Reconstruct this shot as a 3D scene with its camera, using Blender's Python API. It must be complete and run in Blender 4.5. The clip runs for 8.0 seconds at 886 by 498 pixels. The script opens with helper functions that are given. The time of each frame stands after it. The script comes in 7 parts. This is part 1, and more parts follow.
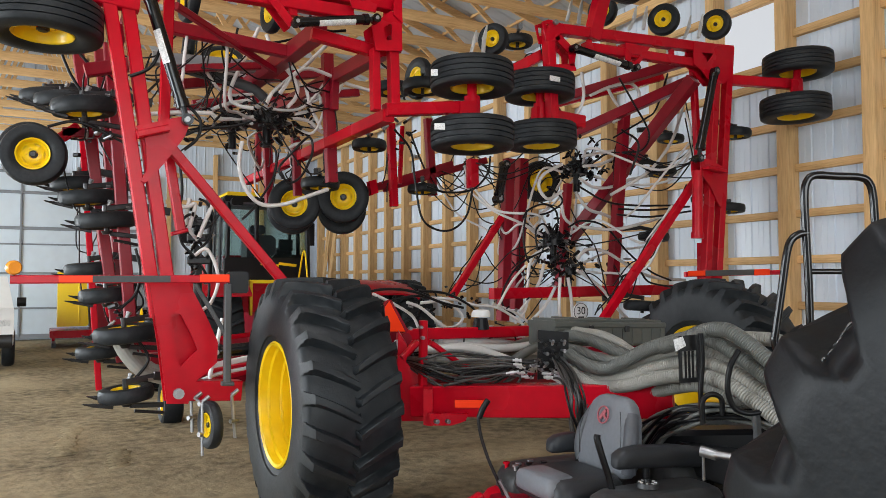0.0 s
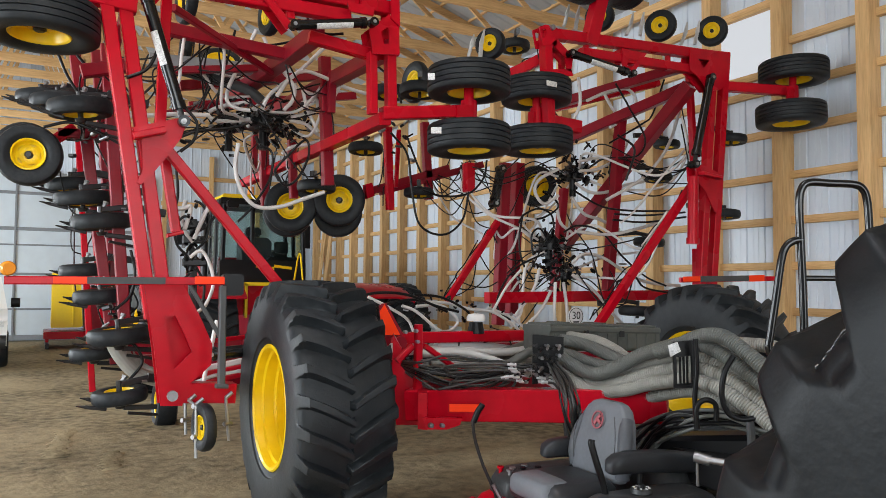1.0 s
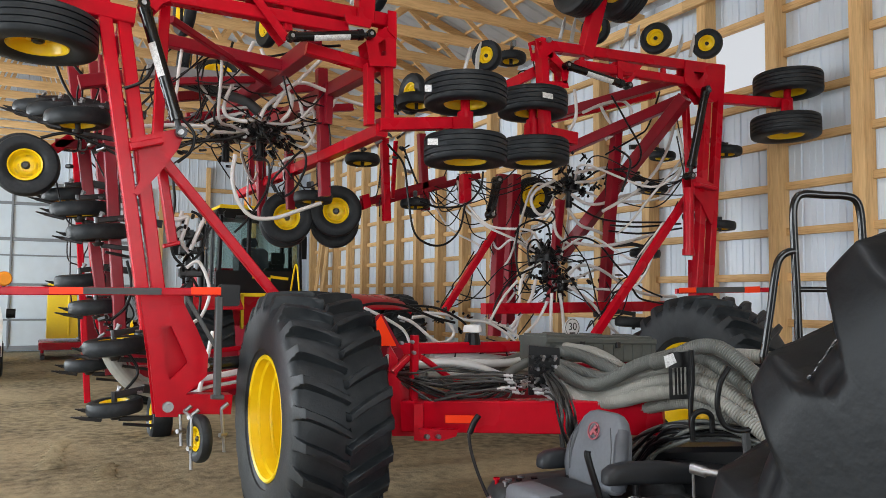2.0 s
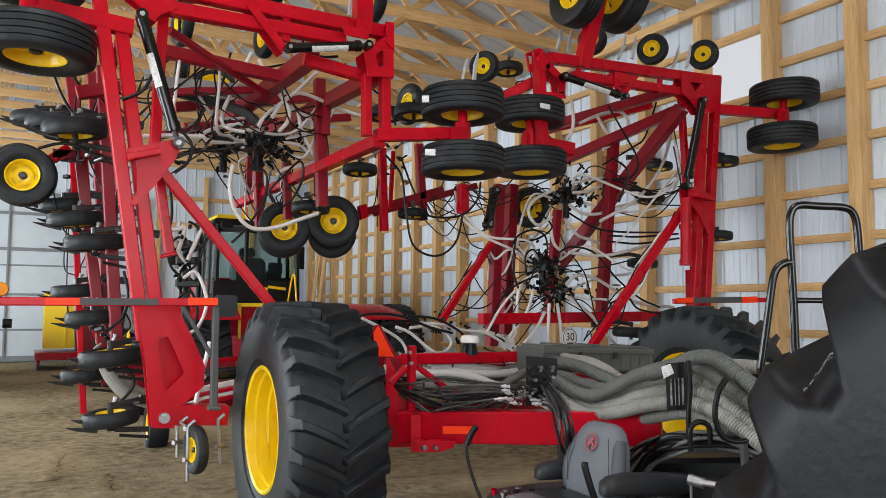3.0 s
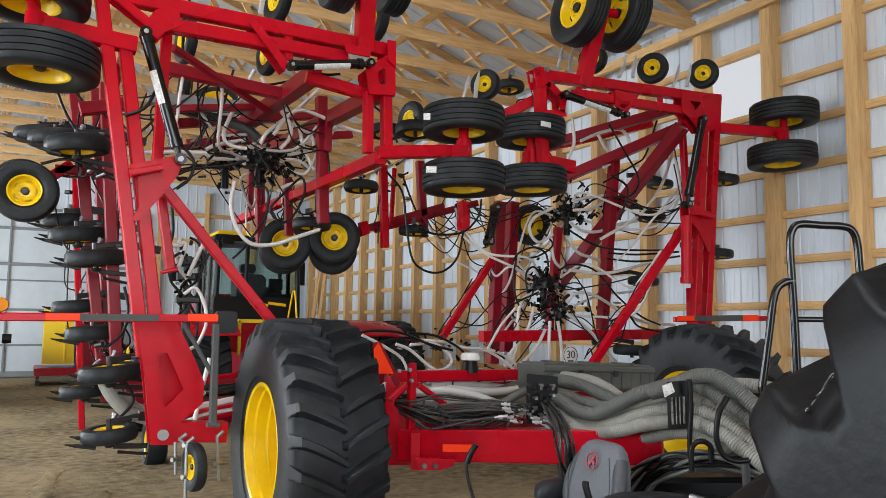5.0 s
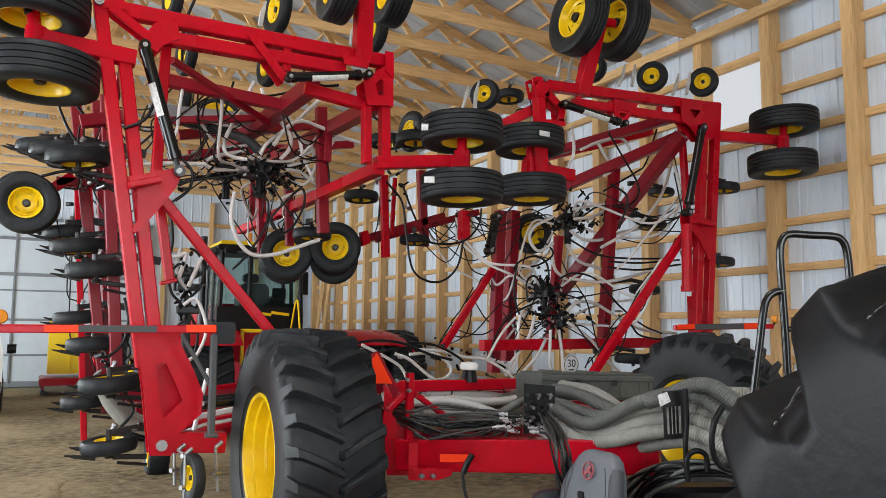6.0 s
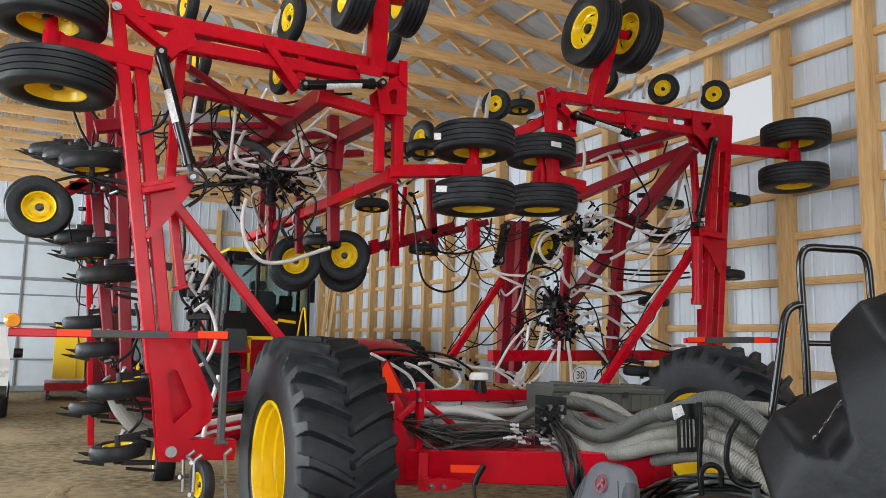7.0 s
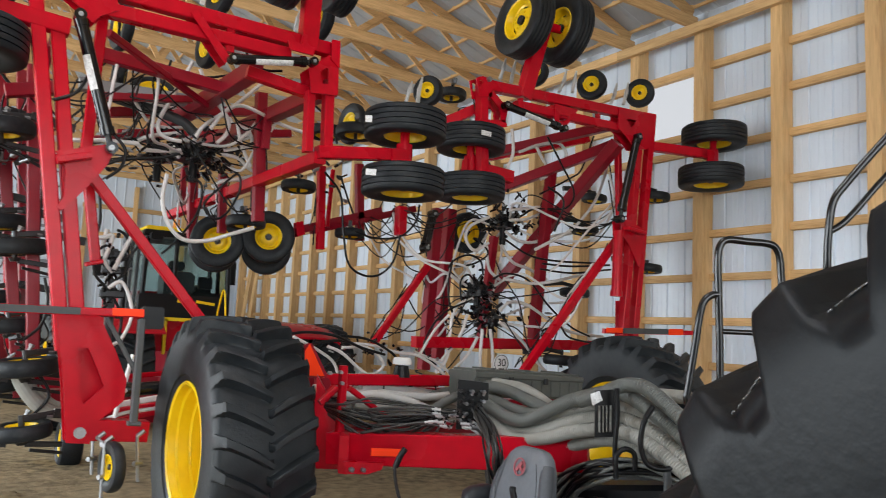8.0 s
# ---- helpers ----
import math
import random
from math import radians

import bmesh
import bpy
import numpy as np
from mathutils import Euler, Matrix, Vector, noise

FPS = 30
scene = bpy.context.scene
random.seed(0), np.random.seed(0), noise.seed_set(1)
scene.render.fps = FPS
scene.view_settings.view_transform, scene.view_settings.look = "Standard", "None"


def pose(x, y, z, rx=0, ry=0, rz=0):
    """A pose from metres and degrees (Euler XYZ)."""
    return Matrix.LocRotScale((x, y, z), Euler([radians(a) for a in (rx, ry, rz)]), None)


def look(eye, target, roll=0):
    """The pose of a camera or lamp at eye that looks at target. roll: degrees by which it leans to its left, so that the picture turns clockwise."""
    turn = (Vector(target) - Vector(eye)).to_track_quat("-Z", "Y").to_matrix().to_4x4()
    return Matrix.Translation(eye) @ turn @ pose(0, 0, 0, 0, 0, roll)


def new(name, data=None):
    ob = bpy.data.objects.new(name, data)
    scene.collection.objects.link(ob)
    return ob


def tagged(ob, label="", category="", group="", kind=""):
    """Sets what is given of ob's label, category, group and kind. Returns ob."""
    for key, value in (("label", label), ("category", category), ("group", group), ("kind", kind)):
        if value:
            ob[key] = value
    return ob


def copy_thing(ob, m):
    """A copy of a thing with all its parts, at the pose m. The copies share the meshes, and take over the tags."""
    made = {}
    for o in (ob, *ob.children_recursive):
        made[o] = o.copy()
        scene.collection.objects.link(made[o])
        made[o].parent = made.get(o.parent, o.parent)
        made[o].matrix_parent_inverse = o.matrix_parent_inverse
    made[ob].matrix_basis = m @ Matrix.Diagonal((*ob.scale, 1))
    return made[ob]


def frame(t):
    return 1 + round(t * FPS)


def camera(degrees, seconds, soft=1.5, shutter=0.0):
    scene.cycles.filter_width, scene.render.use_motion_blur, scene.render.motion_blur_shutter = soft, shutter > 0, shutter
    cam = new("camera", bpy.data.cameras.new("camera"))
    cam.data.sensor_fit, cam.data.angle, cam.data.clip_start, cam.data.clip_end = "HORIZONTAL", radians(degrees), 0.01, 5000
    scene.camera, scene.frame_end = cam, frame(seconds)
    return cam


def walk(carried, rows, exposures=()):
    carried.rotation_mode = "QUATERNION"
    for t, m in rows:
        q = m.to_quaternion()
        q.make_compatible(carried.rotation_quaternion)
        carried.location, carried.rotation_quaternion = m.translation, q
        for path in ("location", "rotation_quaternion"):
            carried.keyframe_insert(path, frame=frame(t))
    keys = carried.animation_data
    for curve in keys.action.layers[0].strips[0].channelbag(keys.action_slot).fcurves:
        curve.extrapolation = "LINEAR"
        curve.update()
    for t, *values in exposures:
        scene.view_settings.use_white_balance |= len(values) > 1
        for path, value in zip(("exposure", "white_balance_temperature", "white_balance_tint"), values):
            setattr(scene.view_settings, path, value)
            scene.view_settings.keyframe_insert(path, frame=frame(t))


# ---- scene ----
cam = camera(60.58, 8.0, soft=0.6, shutter=0.2)
ROWS = [
    (0.0, 0.000, 0.000, 1.800, -27.85, 2.42, -0.00),
    (0.5, -0.002, -0.007, 1.802, -28.01, 2.52, -0.22),
    (1.0, -0.000, -0.001, 1.801, -28.19, 2.70, -0.42),
    (1.5, -0.003, -0.007, 1.799, -28.35, 3.10, -0.50),
    (3.0, -0.000, -0.014, 1.806, -28.61, 4.26, -0.46),
    (3.5, -0.001, -0.015, 1.810, -28.71, 4.54, -0.63),
    (4.0, -0.003, -0.018, 1.811, -28.69, 4.82, -0.74),
    (4.5, -0.004, -0.014, 1.808, -28.66, 5.15, -0.81),
    (5.8, 0.031, -0.050, 1.818, -28.27, 6.03, -0.46),
    (6.0, 0.045, -0.064, 1.822, -28.13, 6.13, -0.49),
    (6.5, 0.035, -0.053, 1.818, -27.88, 6.55, -0.70),
    (7.0, -0.002, -0.028, 1.818, -27.86, 6.87, -1.25),
    (7.2, -0.010, -0.022, 1.816, -28.16, 6.97, -1.53),
    (7.5, -0.020, -0.013, 1.811, -29.15, 6.92, -1.97),
    (7.7, -0.018, -0.009, 1.802, -30.36, 6.94, -2.29),
    (7.9, -0.014, -0.004, 1.790, -32.41, 6.59, -2.50),
    (8.0, -0.012, -0.002, 1.785, -33.73, 6.22, -2.54)]
walk(cam, [(t, pose(x, y, z, 90 + pitch, roll, yaw)) for t, x, y, z, yaw, pitch, roll in ROWS])

# ---- daylight: overcast sky, entering by the open door behind the camera, an assumed side door and the wall window, plus added fill lamps ----
world = bpy.data.worlds.new("sky")
scene.world = world
world.use_nodes = True
wn = world.node_tree.nodes
sky = wn.new("ShaderNodeTexSky")
sky.sky_type = "NISHITA"
sky.sun_disc = False
sky.sun_elevation, sky.sun_rotation = radians(38), radians(200)
wn["Background"].inputs[1].default_value = 0.15
world.node_tree.links.new(sky.outputs[0], wn["Background"].inputs[0])

sun = new("sun", bpy.data.lights.new("sun", "SUN"))
sun.data.energy, sun.data.angle, sun.data.color = 0.7, radians(12), (1.0, 0.96, 0.9)
sun.matrix_world = look((0, 0, 30), (4, 9, 0))


def area_lamp(name, eye, target, w, h, watts, tint=(0.87, 0.945, 1.0)):
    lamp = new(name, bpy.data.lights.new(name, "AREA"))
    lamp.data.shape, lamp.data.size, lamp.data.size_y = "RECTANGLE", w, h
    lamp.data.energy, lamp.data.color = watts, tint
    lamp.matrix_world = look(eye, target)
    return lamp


area_lamp("door_daylight", (-1.0, -6.7, 2.9), (-1.0, 5, 2.9), 11.0, 5.2, 930)
area_lamp("side_door_daylight", (-9.1, 6.0, 2.4), (5, 6.5, 2.9), 6.0, 4.2, 1050)
# fill lamp added in an unseen opening, to brighten the far end
area_lamp("far_side_fill", (-9.1, 18.0, 2.5), (5, 17.5, 2.9), 8.0, 4.6, 1800)
# two fill lamps added along the unseen ridge, to light the machine from above
area_lamp("ridge_fill_east", (0.45, 3.0, 8.95), (0.9, 3.0, 0), 1.3, 15.0, 620, (0.95, 0.965, 1.0))
area_lamp("ridge_fill_west", (-1.05, 3.0, 8.95), (-1.5, 3.0, 0), 1.3, 15.0, 400, (0.95, 0.965, 1.0))


# ---- materials ----
def shader(name, base, rough=0.5, metal=0.0, other=None, grain=40.0, blotch=2.0, amount=0.5, bump=0.0, bump_scale=60.0,
           rough_var=0.1, stretch=(1, 1, 1), coat=0.0, random_amount=0.0, spec=0.5):
    """A surface with fine grain and large blotches between two colours, in metres."""
    m = bpy.data.materials.new(name)
    m.use_nodes = True
    n, l = m.node_tree.nodes, m.node_tree.links
    b = n["Principled BSDF"]
    other = other or tuple(c * 0.72 for c in base)
    geo = n.new("ShaderNodeTexCoord")
    mp = n.new("ShaderNodeMapping")
    mp.inputs["Scale"].default_value = stretch
    l.new(geo.outputs["Object"], mp.inputs["Vector"])
    fine = n.new("ShaderNodeTexNoise")
    fine.inputs["Scale"].default_value, fine.inputs["Detail"].default_value = grain, 6
    big = n.new("ShaderNodeTexNoise")
    big.inputs["Scale"].default_value, big.inputs["Detail"].default_value = blotch, 4
    for t in (fine, big):
        l.new(mp.outputs[0], t.inputs["Vector"])
    mix = n.new("ShaderNodeMath")
    mix.operation = "MULTIPLY"
    l.new(fine.outputs[0], mix.inputs[0])
    l.new(big.outputs[0], mix.inputs[1])
    ramp = n.new("ShaderNodeMapRange")
    ramp.inputs[1].default_value, ramp.inputs[2].default_value = 0.14, 0.42
    ramp.inputs[3].default_value, ramp.inputs[4].default_value = 0.0, amount
    l.new(mix.outputs[0], ramp.inputs[0])
    col = n.new("ShaderNodeMix")
    col.data_type = "RGBA"
    col.inputs[6].default_value, col.inputs[7].default_value = (*base, 1), (*other, 1)
    l.new(ramp.outputs[0], col.inputs[0])
    out = col.outputs[2]
    if random_amount:
        info = n.new("ShaderNodeObjectInfo")
        hsv = n.new("ShaderNodeHueSaturation")
        val = n.new("ShaderNodeMapRange")
        val.inputs[3].default_value, val.inputs[4].default_value = 1 - random_amount, 1 + random_amount
        l.new(info.outputs["Random"], val.inputs[0])
        l.new(val.outputs[0], hsv.inputs["Value"])
        l.new(out, hsv.inputs["Color"])
        out = hsv.outputs[0]
    l.new(out, b.inputs["Base Color"])
    rr = n.new("ShaderNodeMapRange")
    rr.inputs[3].default_value, rr.inputs[4].default_value = max(0.03, rough - rough_var), min(1, rough + rough_var)
    l.new(big.outputs[0], rr.inputs[0])
    l.new(rr.outputs[0], b.inputs["Roughness"])
    b.inputs["Metallic"].default_value = metal
    b.inputs["Specular IOR Level"].default_value = spec
    b.inputs["Coat Weight"].default_value = coat
    b.inputs["Coat Roughness"].default_value = 0.15
    if bump:
        bn = n.new("ShaderNodeTexNoise")
        bn.inputs["Scale"].default_value, bn.inputs["Detail"].default_value = bump_scale, 8
        l.new(mp.outputs[0], bn.inputs["Vector"])
        bp = n.new("ShaderNodeBump")
        bp.inputs["Strength"].default_value, bp.inputs["Distance"].default_value = 0.6, bump
        l.new(bn.outputs[0], bp.inputs["Height"])
        l.new(bp.outputs[0], b.inputs["Normal"])
    return m


RED = shader("red_paint", (0.50, 0.0022, 0.014), 0.27, other=(0.36, 0.003, 0.012), grain=9, blotch=1.2, amount=0.85, rough_var=0.14, bump=0.0006, bump_scale=14, spec=0.18)
# darker copy of the red paint, with the shade of inner members in its colour
RED_SHADED = shader("shaded_red_paint", (0.25, 0.003, 0.014), 0.34, other=(0.17, 0.005, 0.014), grain=18, blotch=2, amount=0.6, rough_var=0.12, spec=0.30)
YELLOW = shader("yellow_paint", (0.88, 0.60, 0.006), 0.36, other=(0.76, 0.49, 0.010), grain=20, blotch=2, coat=0.2, spec=0.3)
RUBBER = shader("tyre_rubber", (0.0085, 0.0105, 0.0130), 0.52, other=(0.026, 0.029, 0.033), grain=35, blotch=4, bump=0.002, bump_scale=90, amount=0.6, spec=0.28)
RUBBER_OLD = shader("dusty_tyre_rubber", (0.0085, 0.0110, 0.0135), 0.50, other=(0.030, 0.033, 0.036), grain=14, blotch=3, bump=0.003, bump_scale=60, amount=0.7, spec=0.30)
BLACK = shader("black_plastic", (0.006, 0.006, 0.007), 0.36, grain=40, blotch=4, spec=0.25)
BLACK_PAINT = shader("black_gloss_paint", (0.004, 0.004, 0.005), 0.20, grain=30, blotch=3, coat=0.15, spec=0.4)
HOSE_BLACK = shader("black_hose_rubber", (0.006, 0.006, 0.007), 0.38, grain=30, blotch=4, spec=0.27)
HOSE_WHITE = shader("milky_plastic_hose", (0.66, 0.63, 0.62), 0.30, other=(0.50, 0.475, 0.465), grain=14, blotch=5)
HOSE_GREY = shader("ribbed_grey_hose", (0.33, 0.32, 0.29), 0.42, other=(0.23, 0.225, 0.20), grain=18, blotch=3, amount=0.7)
HOSE_PALE = shader("pale_grey_hose", (0.50, 0.49, 0.475), 0.40, other=(0.36, 0.35, 0.335), grain=14, blotch=4)
HOSE_LINE = shader("grey_hydraulic_line", (0.055, 0.054, 0.052), 0.42, other=(0.028, 0.028, 0.028), grain=30, blotch=5)
HOSE_SLATE = shader("slate_grey_hose", (0.125, 0.13, 0.12), 0.45, other=(0.075, 0.076, 0.07), grain=18, blotch=5)
STEEL = shader("bare_steel", (0.36, 0.36, 0.37), 0.42, metal=0.9, other=(0.24, 0.24, 0.25), grain=40, blotch=5)
BRIGHT_STEEL = shader("worn_bright_steel", (0.62, 0.63, 0.64), 0.38, metal=0.25, other=(0.40, 0.41, 0.42), grain=40, blotch=8)
DARK_STEEL = shader("dark_steel", (0.030, 0.030, 0.032), 0.36, metal=0.5, grain=30, blotch=4)
WHITE = shader("white_paint", (0.78, 0.78, 0.77), 0.35, other=(0.68, 0.68, 0.66), grain=10, blotch=2)
LABEL = shader("white_sticker", (0.78, 0.78, 0.78), 0.45, other=(0.35, 0.35, 0.36), grain=120, blotch=30, amount=0.9)
STEEL_GREY = shader("grey_steel_paint", (0.30, 0.31, 0.33), 0.42, other=(0.20, 0.205, 0.215), grain=14, blotch=2, spec=0.35)
INK = shader("printed_black", (0.02, 0.02, 0.02), 0.5)
ORANGE = shader("orange_reflector", (1.0, 0.05, 0.004), 0.4, other=(0.95, 0.045, 0.004), grain=200, blotch=8, amount=0.4, spec=0.2)
GREY_TAPE = shader("dark_grey_panel", (0.07, 0.072, 0.075), 0.5, grain=30, blotch=3, spec=0.3)
AMBER = shader("amber_lens", (0.85, 0.30, 0.02), 0.25, grain=30, blotch=3, coat=0.5)
GREY_BOX = shader("grey_green_plastic", (0.10, 0.105, 0.095), 0.5, other=(0.06, 0.064, 0.06), grain=30, blotch=4, spec=0.3)
VINYL = shader("grey_seat_vinyl", (0.17, 0.18, 0.20), 0.42, other=(0.12, 0.13, 0.145), grain=40, blotch=5, bump=0.0008, bump_scale=260, spec=0.3)
VINYL_MID = shader("mid_grey_seat_vinyl", (0.095, 0.10, 0.112), 0.42, grain=40, blotch=5, bump=0.0008, bump_scale=260, spec=0.3)
VINYL_DARK = shader("black_seat_vinyl", (0.030, 0.032, 0.036), 0.42, grain=40, blotch=5, bump=0.0008, bump_scale=260, spec=0.35)
CART_RUBBER = shader("damp_tyre_rubber", (0.0050, 0.0061, 0.0077), 0.42, other=(0.012, 0.0138, 0.016), grain=12, blotch=3, amount=0.8, bump=0.002, bump_scale=40, rough_var=0.18, spec=0.16)
DIRT = shader("packed_dirt", (0.41, 0.33, 0.205), 0.95, other=(0.13, 0.106, 0.068), grain=8, blotch=0.55, amount=1.0, bump=0.016, bump_scale=22, rough_var=0.04, spec=0.1)
TIN = shader("white_ribbed_steel", (0.68, 0.76, 0.86), 0.34, other=(0.58, 0.63, 0.70), grain=3, blotch=0.5, amount=0.8, stretch=(1, 1, 0.25), rough_var=0.14)
TIN_DOOR = shader("white_door_steel", (0.55, 0.62, 0.68), 0.36, other=(0.47, 0.52, 0.57), grain=3, blotch=0.5, amount=0.8, rough_var=0.1)
TIN_ROOF = shader("galvanised_roof_steel", (0.44, 0.47, 0.50), 0.36, other=(0.34, 0.36, 0.385), grain=3, blotch=0.6, amount=0.8)
WOOD_Y = shader("pine_board", (0.70, 0.455, 0.215), 0.58, other=(0.46, 0.265, 0.105), grain=9, blotch=2, amount=0.9, stretch=(6, 0.5, 6), bump=0.002, bump_scale=20, random_amount=0.15, spec=0.3)
WOOD_Z = shader("pine_post", (0.70, 0.455, 0.215), 0.58, other=(0.46, 0.265, 0.105), grain=9, blotch=2, amount=0.9, stretch=(6, 6, 0.5), bump=0.002, bump_scale=20, random_amount=0.15, spec=0.3)
WOOD_X = shader("pine_truss", (0.70, 0.455, 0.215), 0.58, other=(0.46, 0.265, 0.105), grain=9, blotch=2, amount=0.9, stretch=(0.5, 6, 6), bump=0.002, bump_scale=20, random_amount=0.15, spec=0.3)
DOOR_TRIM = shader("grey_door_steel", (0.20, 0.215, 0.235), 0.45, grain=12, blotch=2)
GLASS = shader("tinted_glass", (0.02, 0.035, 0.035), 0.06, grain=5, blotch=1, rough_var=0.02)
DUSTY_BLACK = shader("dusty_black_plastic", (0.030, 0.031, 0.033), 0.4, other=(0.055, 0.056, 0.056), grain=40, blotch=6, amount=0.8, spec=0.4)
LOGO_RED = shader("red_print", (0.42, 0.11, 0.13), 0.5, grain=60, blotch=8)
pane_mat = bpy.data.materials.new("translucent_panel")
pane_mat.use_nodes = True
pn = pane_mat.node_tree.nodes
pt = pn.new("ShaderNodeBsdfTranslucent")
pt.inputs[0].default_value = (0.95, 0.96, 0.98, 1)
pane_mat.node_tree.links.new(pt.outputs[0], pn["Material Output"].inputs[0])


# ---- mesh helpers ----
STOOD = {}


def stood(ob):
    """Where ob stands in the world, also before the scene is updated."""
    return STOOD.get(ob.name, ob.matrix_world)


def part(name, bm, material, parent=None, label=""):
    """Links a bmesh as one mesh object, under a thing or a part."""
    me = bpy.data.meshes.new(name)
    bmesh.ops.recalc_face_normals(bm, faces=bm.faces[:])
    bm.to_mesh(me)
    bm.free()
    me.materials.append(material)
    ob = new(name, me)
    if parent:
        ob.parent = parent
        ob.matrix_parent_inverse = stood(parent).inverted()
    if label:
        ob["label"] = label
    return ob


def thing(name, at, label, category, group="", kind=""):
    ob = new(name)
    ob.empty_display_size = 0.2
    ob.location = at
    STOOD[ob.name] = Matrix.Translation(at)
    return tagged(ob, label, category, group, kind)


def basis(a, b, up=(0, 0, 1)):
    z = (Vector(b) - Vector(a)).normalized()
    u = Vector(up)
    if abs(z.dot(u)) > 0.97:
        u = Vector((0, 1, 0))
    x = u.cross(z).normalized()
    return x, z.cross(x), z


def loft(bm, rings, close=True, cap=True):
    vs = [[bm.verts.new(p) for p in ring] for ring in rings]
    n = len(vs[0])
    for r0, r1 in zip(vs, vs[1:]):
        for i in range(n if close else n - 1):
            j = (i + 1) % n
            bm.faces.new((r0[i], r0[j], r1[j], r1[i]))
    if cap:
        bm.faces.new(vs[0][::-1])
        bm.faces.new(vs[-1])
    return vs


def bar(bm, a, b, w, h, up=(0, 0, 1), c=0.008):
    """A square tube with eased edges from a to b: w across, h in the direction of up."""
    x, y, _ = basis(a, b, up)
    c = min(c, w * 0.3, h * 0.3)
    prof = [(-w / 2 + c, -h / 2), (w / 2 - c, -h / 2), (w / 2, -h / 2 + c), (w / 2, h / 2 - c), (w / 2 - c, h / 2), (-w / 2 + c, h / 2), (-w / 2, h / 2 - c), (-w / 2, -h / 2 + c)]
    loft(bm, [[Vector(p) + x * u + y * v for u, v in prof] for p in (a, b)])


def rod(bm, a, b, r, n=12, r2=None):
    x, y, _ = basis(a, b)
    r2 = r if r2 is None else r2
    loft(bm, [[Vector(p) + (x * math.cos(k * math.tau / n) + y * math.sin(k * math.tau / n)) * q for k in range(n)] for p, q in ((a, r), (b, r2))])


def smooth_path(pts, steps=8):
    p = [Vector(q) for q in pts]
    if len(p) < 3:
        return p
    p = [2 * p[0] - p[1], *p, 2 * p[-1] - p[-2]]
    out = []
    for i in range(1, len(p) - 2):
        for k in range(steps):
            t = k / steps
            a, b, c, d = p[i - 1:i + 3]
            out.append(0.5 * ((2 * b) + (c - a) * t + (2 * a - 5 * b + 4 * c - d) * t * t + (3 * b - a - 3 * c + d) * t ** 3))
    return out + [p[-2]]


def sweep(bm, pts, r, n=8, steps=8, ribs=0.0, rib_depth=0.0):
    path = smooth_path(pts, steps)
    if ribs:
        acc = [0.0]
        for a, b in zip(path, path[1:]):
            acc.append(acc[-1] + (b - a).length)
        count, fine, i = int(acc[-1] / (ribs / 4)), [], 0
        for k in range(count + 1):
            s = acc[-1] * k / count
            while i < len(path) - 2 and acc[i + 1] < s:
                i += 1
            fine.append(path[i].lerp(path[i + 1], (s - acc[i]) / max(1e-9, acc[i + 1] - acc[i])))
        path = fine
    rings, x = [], None
    for i, p in enumerate(path):
        z = (path[min(i + 1, len(path) - 1)] - path[max(i - 1, 0)]).normalized()
        if x is None:
            x = z.orthogonal()
        x = (x - z * x.dot(z)).normalized()
        y = z.cross(x)
        q = r - (rib_depth * (0.0, 0.1, 1.0, 0.1)[i % 4] if ribs else 0)
        rings.append([p + (x * math.cos(k * math.tau / n) + y * math.sin(k * math.tau / n)) * q for k in range(n)])
    loft(bm, rings)


def plate(bm, pts, thick, hole=None):
    """A flat plate through pts, with its thickness along its normal; hole: a smaller ring of as many points."""
    p = [Vector(q) for q in pts]
    nrm = sum(((p[i] - p[0]).cross(p[i + 1] - p[0]) for i in range(1, len(p) - 1)), Vector()).normalized() * thick / 2
    if hole is None:
        loft(bm, [[q - nrm for q in p], [q + nrm for q in p]])
        return
    h = [Vector(q) for q in hole]
    rings = [[q - nrm for q in p], [q + nrm for q in p], [q + nrm for q in h], [q - nrm for q in h]]
    vs = [[bm.verts.new(q) for q in r] for r in rings]
    for k in range(4):
        a, b = vs[k], vs[(k + 1) % 4]
        for i in range(len(a)):
            j = (i + 1) % len(a)
            bm.faces.new((a[i], a[j], b[j], b[i]))


def box(bm, lo, hi, c=0.01):
    (x0, y0, z0), (x1, y1, z1) = lo, hi
    bar(bm, ((x0 + x1) / 2, y0, (z0 + z1) / 2), ((x0 + x1) / 2, y1, (z0 + z1) / 2), abs(x1 - x0), abs(z1 - z0), c=c)


def lathe(bm, prof, n=40, closed=False):
    """Turns (x, r) points about the x axis."""
    rings = [[Vector((x, r * math.cos(k * math.tau / n), r * math.sin(k * math.tau / n))) for k in range(n)] for x, r in prof]
    if closed:
        rings.append(rings[0])
    vs = loft(bm, rings, cap=False)
    if closed:
        bmesh.ops.remove_doubles(bm, verts=vs[0] + vs[-1], dist=1e-5)


def bm_new():
    return bmesh.new()


def smooth(ob, angle=40):
    for p in ob.data.polygons:
        p.use_smooth = True
    ob.data.set_sharp_from_angle(angle=radians(angle))
    return ob


def under(ob, parent, m):
    ob.parent = parent
    ob.matrix_parent_inverse = Matrix()
    ob.matrix_basis = stood(parent).inverted() @ m
    STOOD[ob.name] = m
    return ob


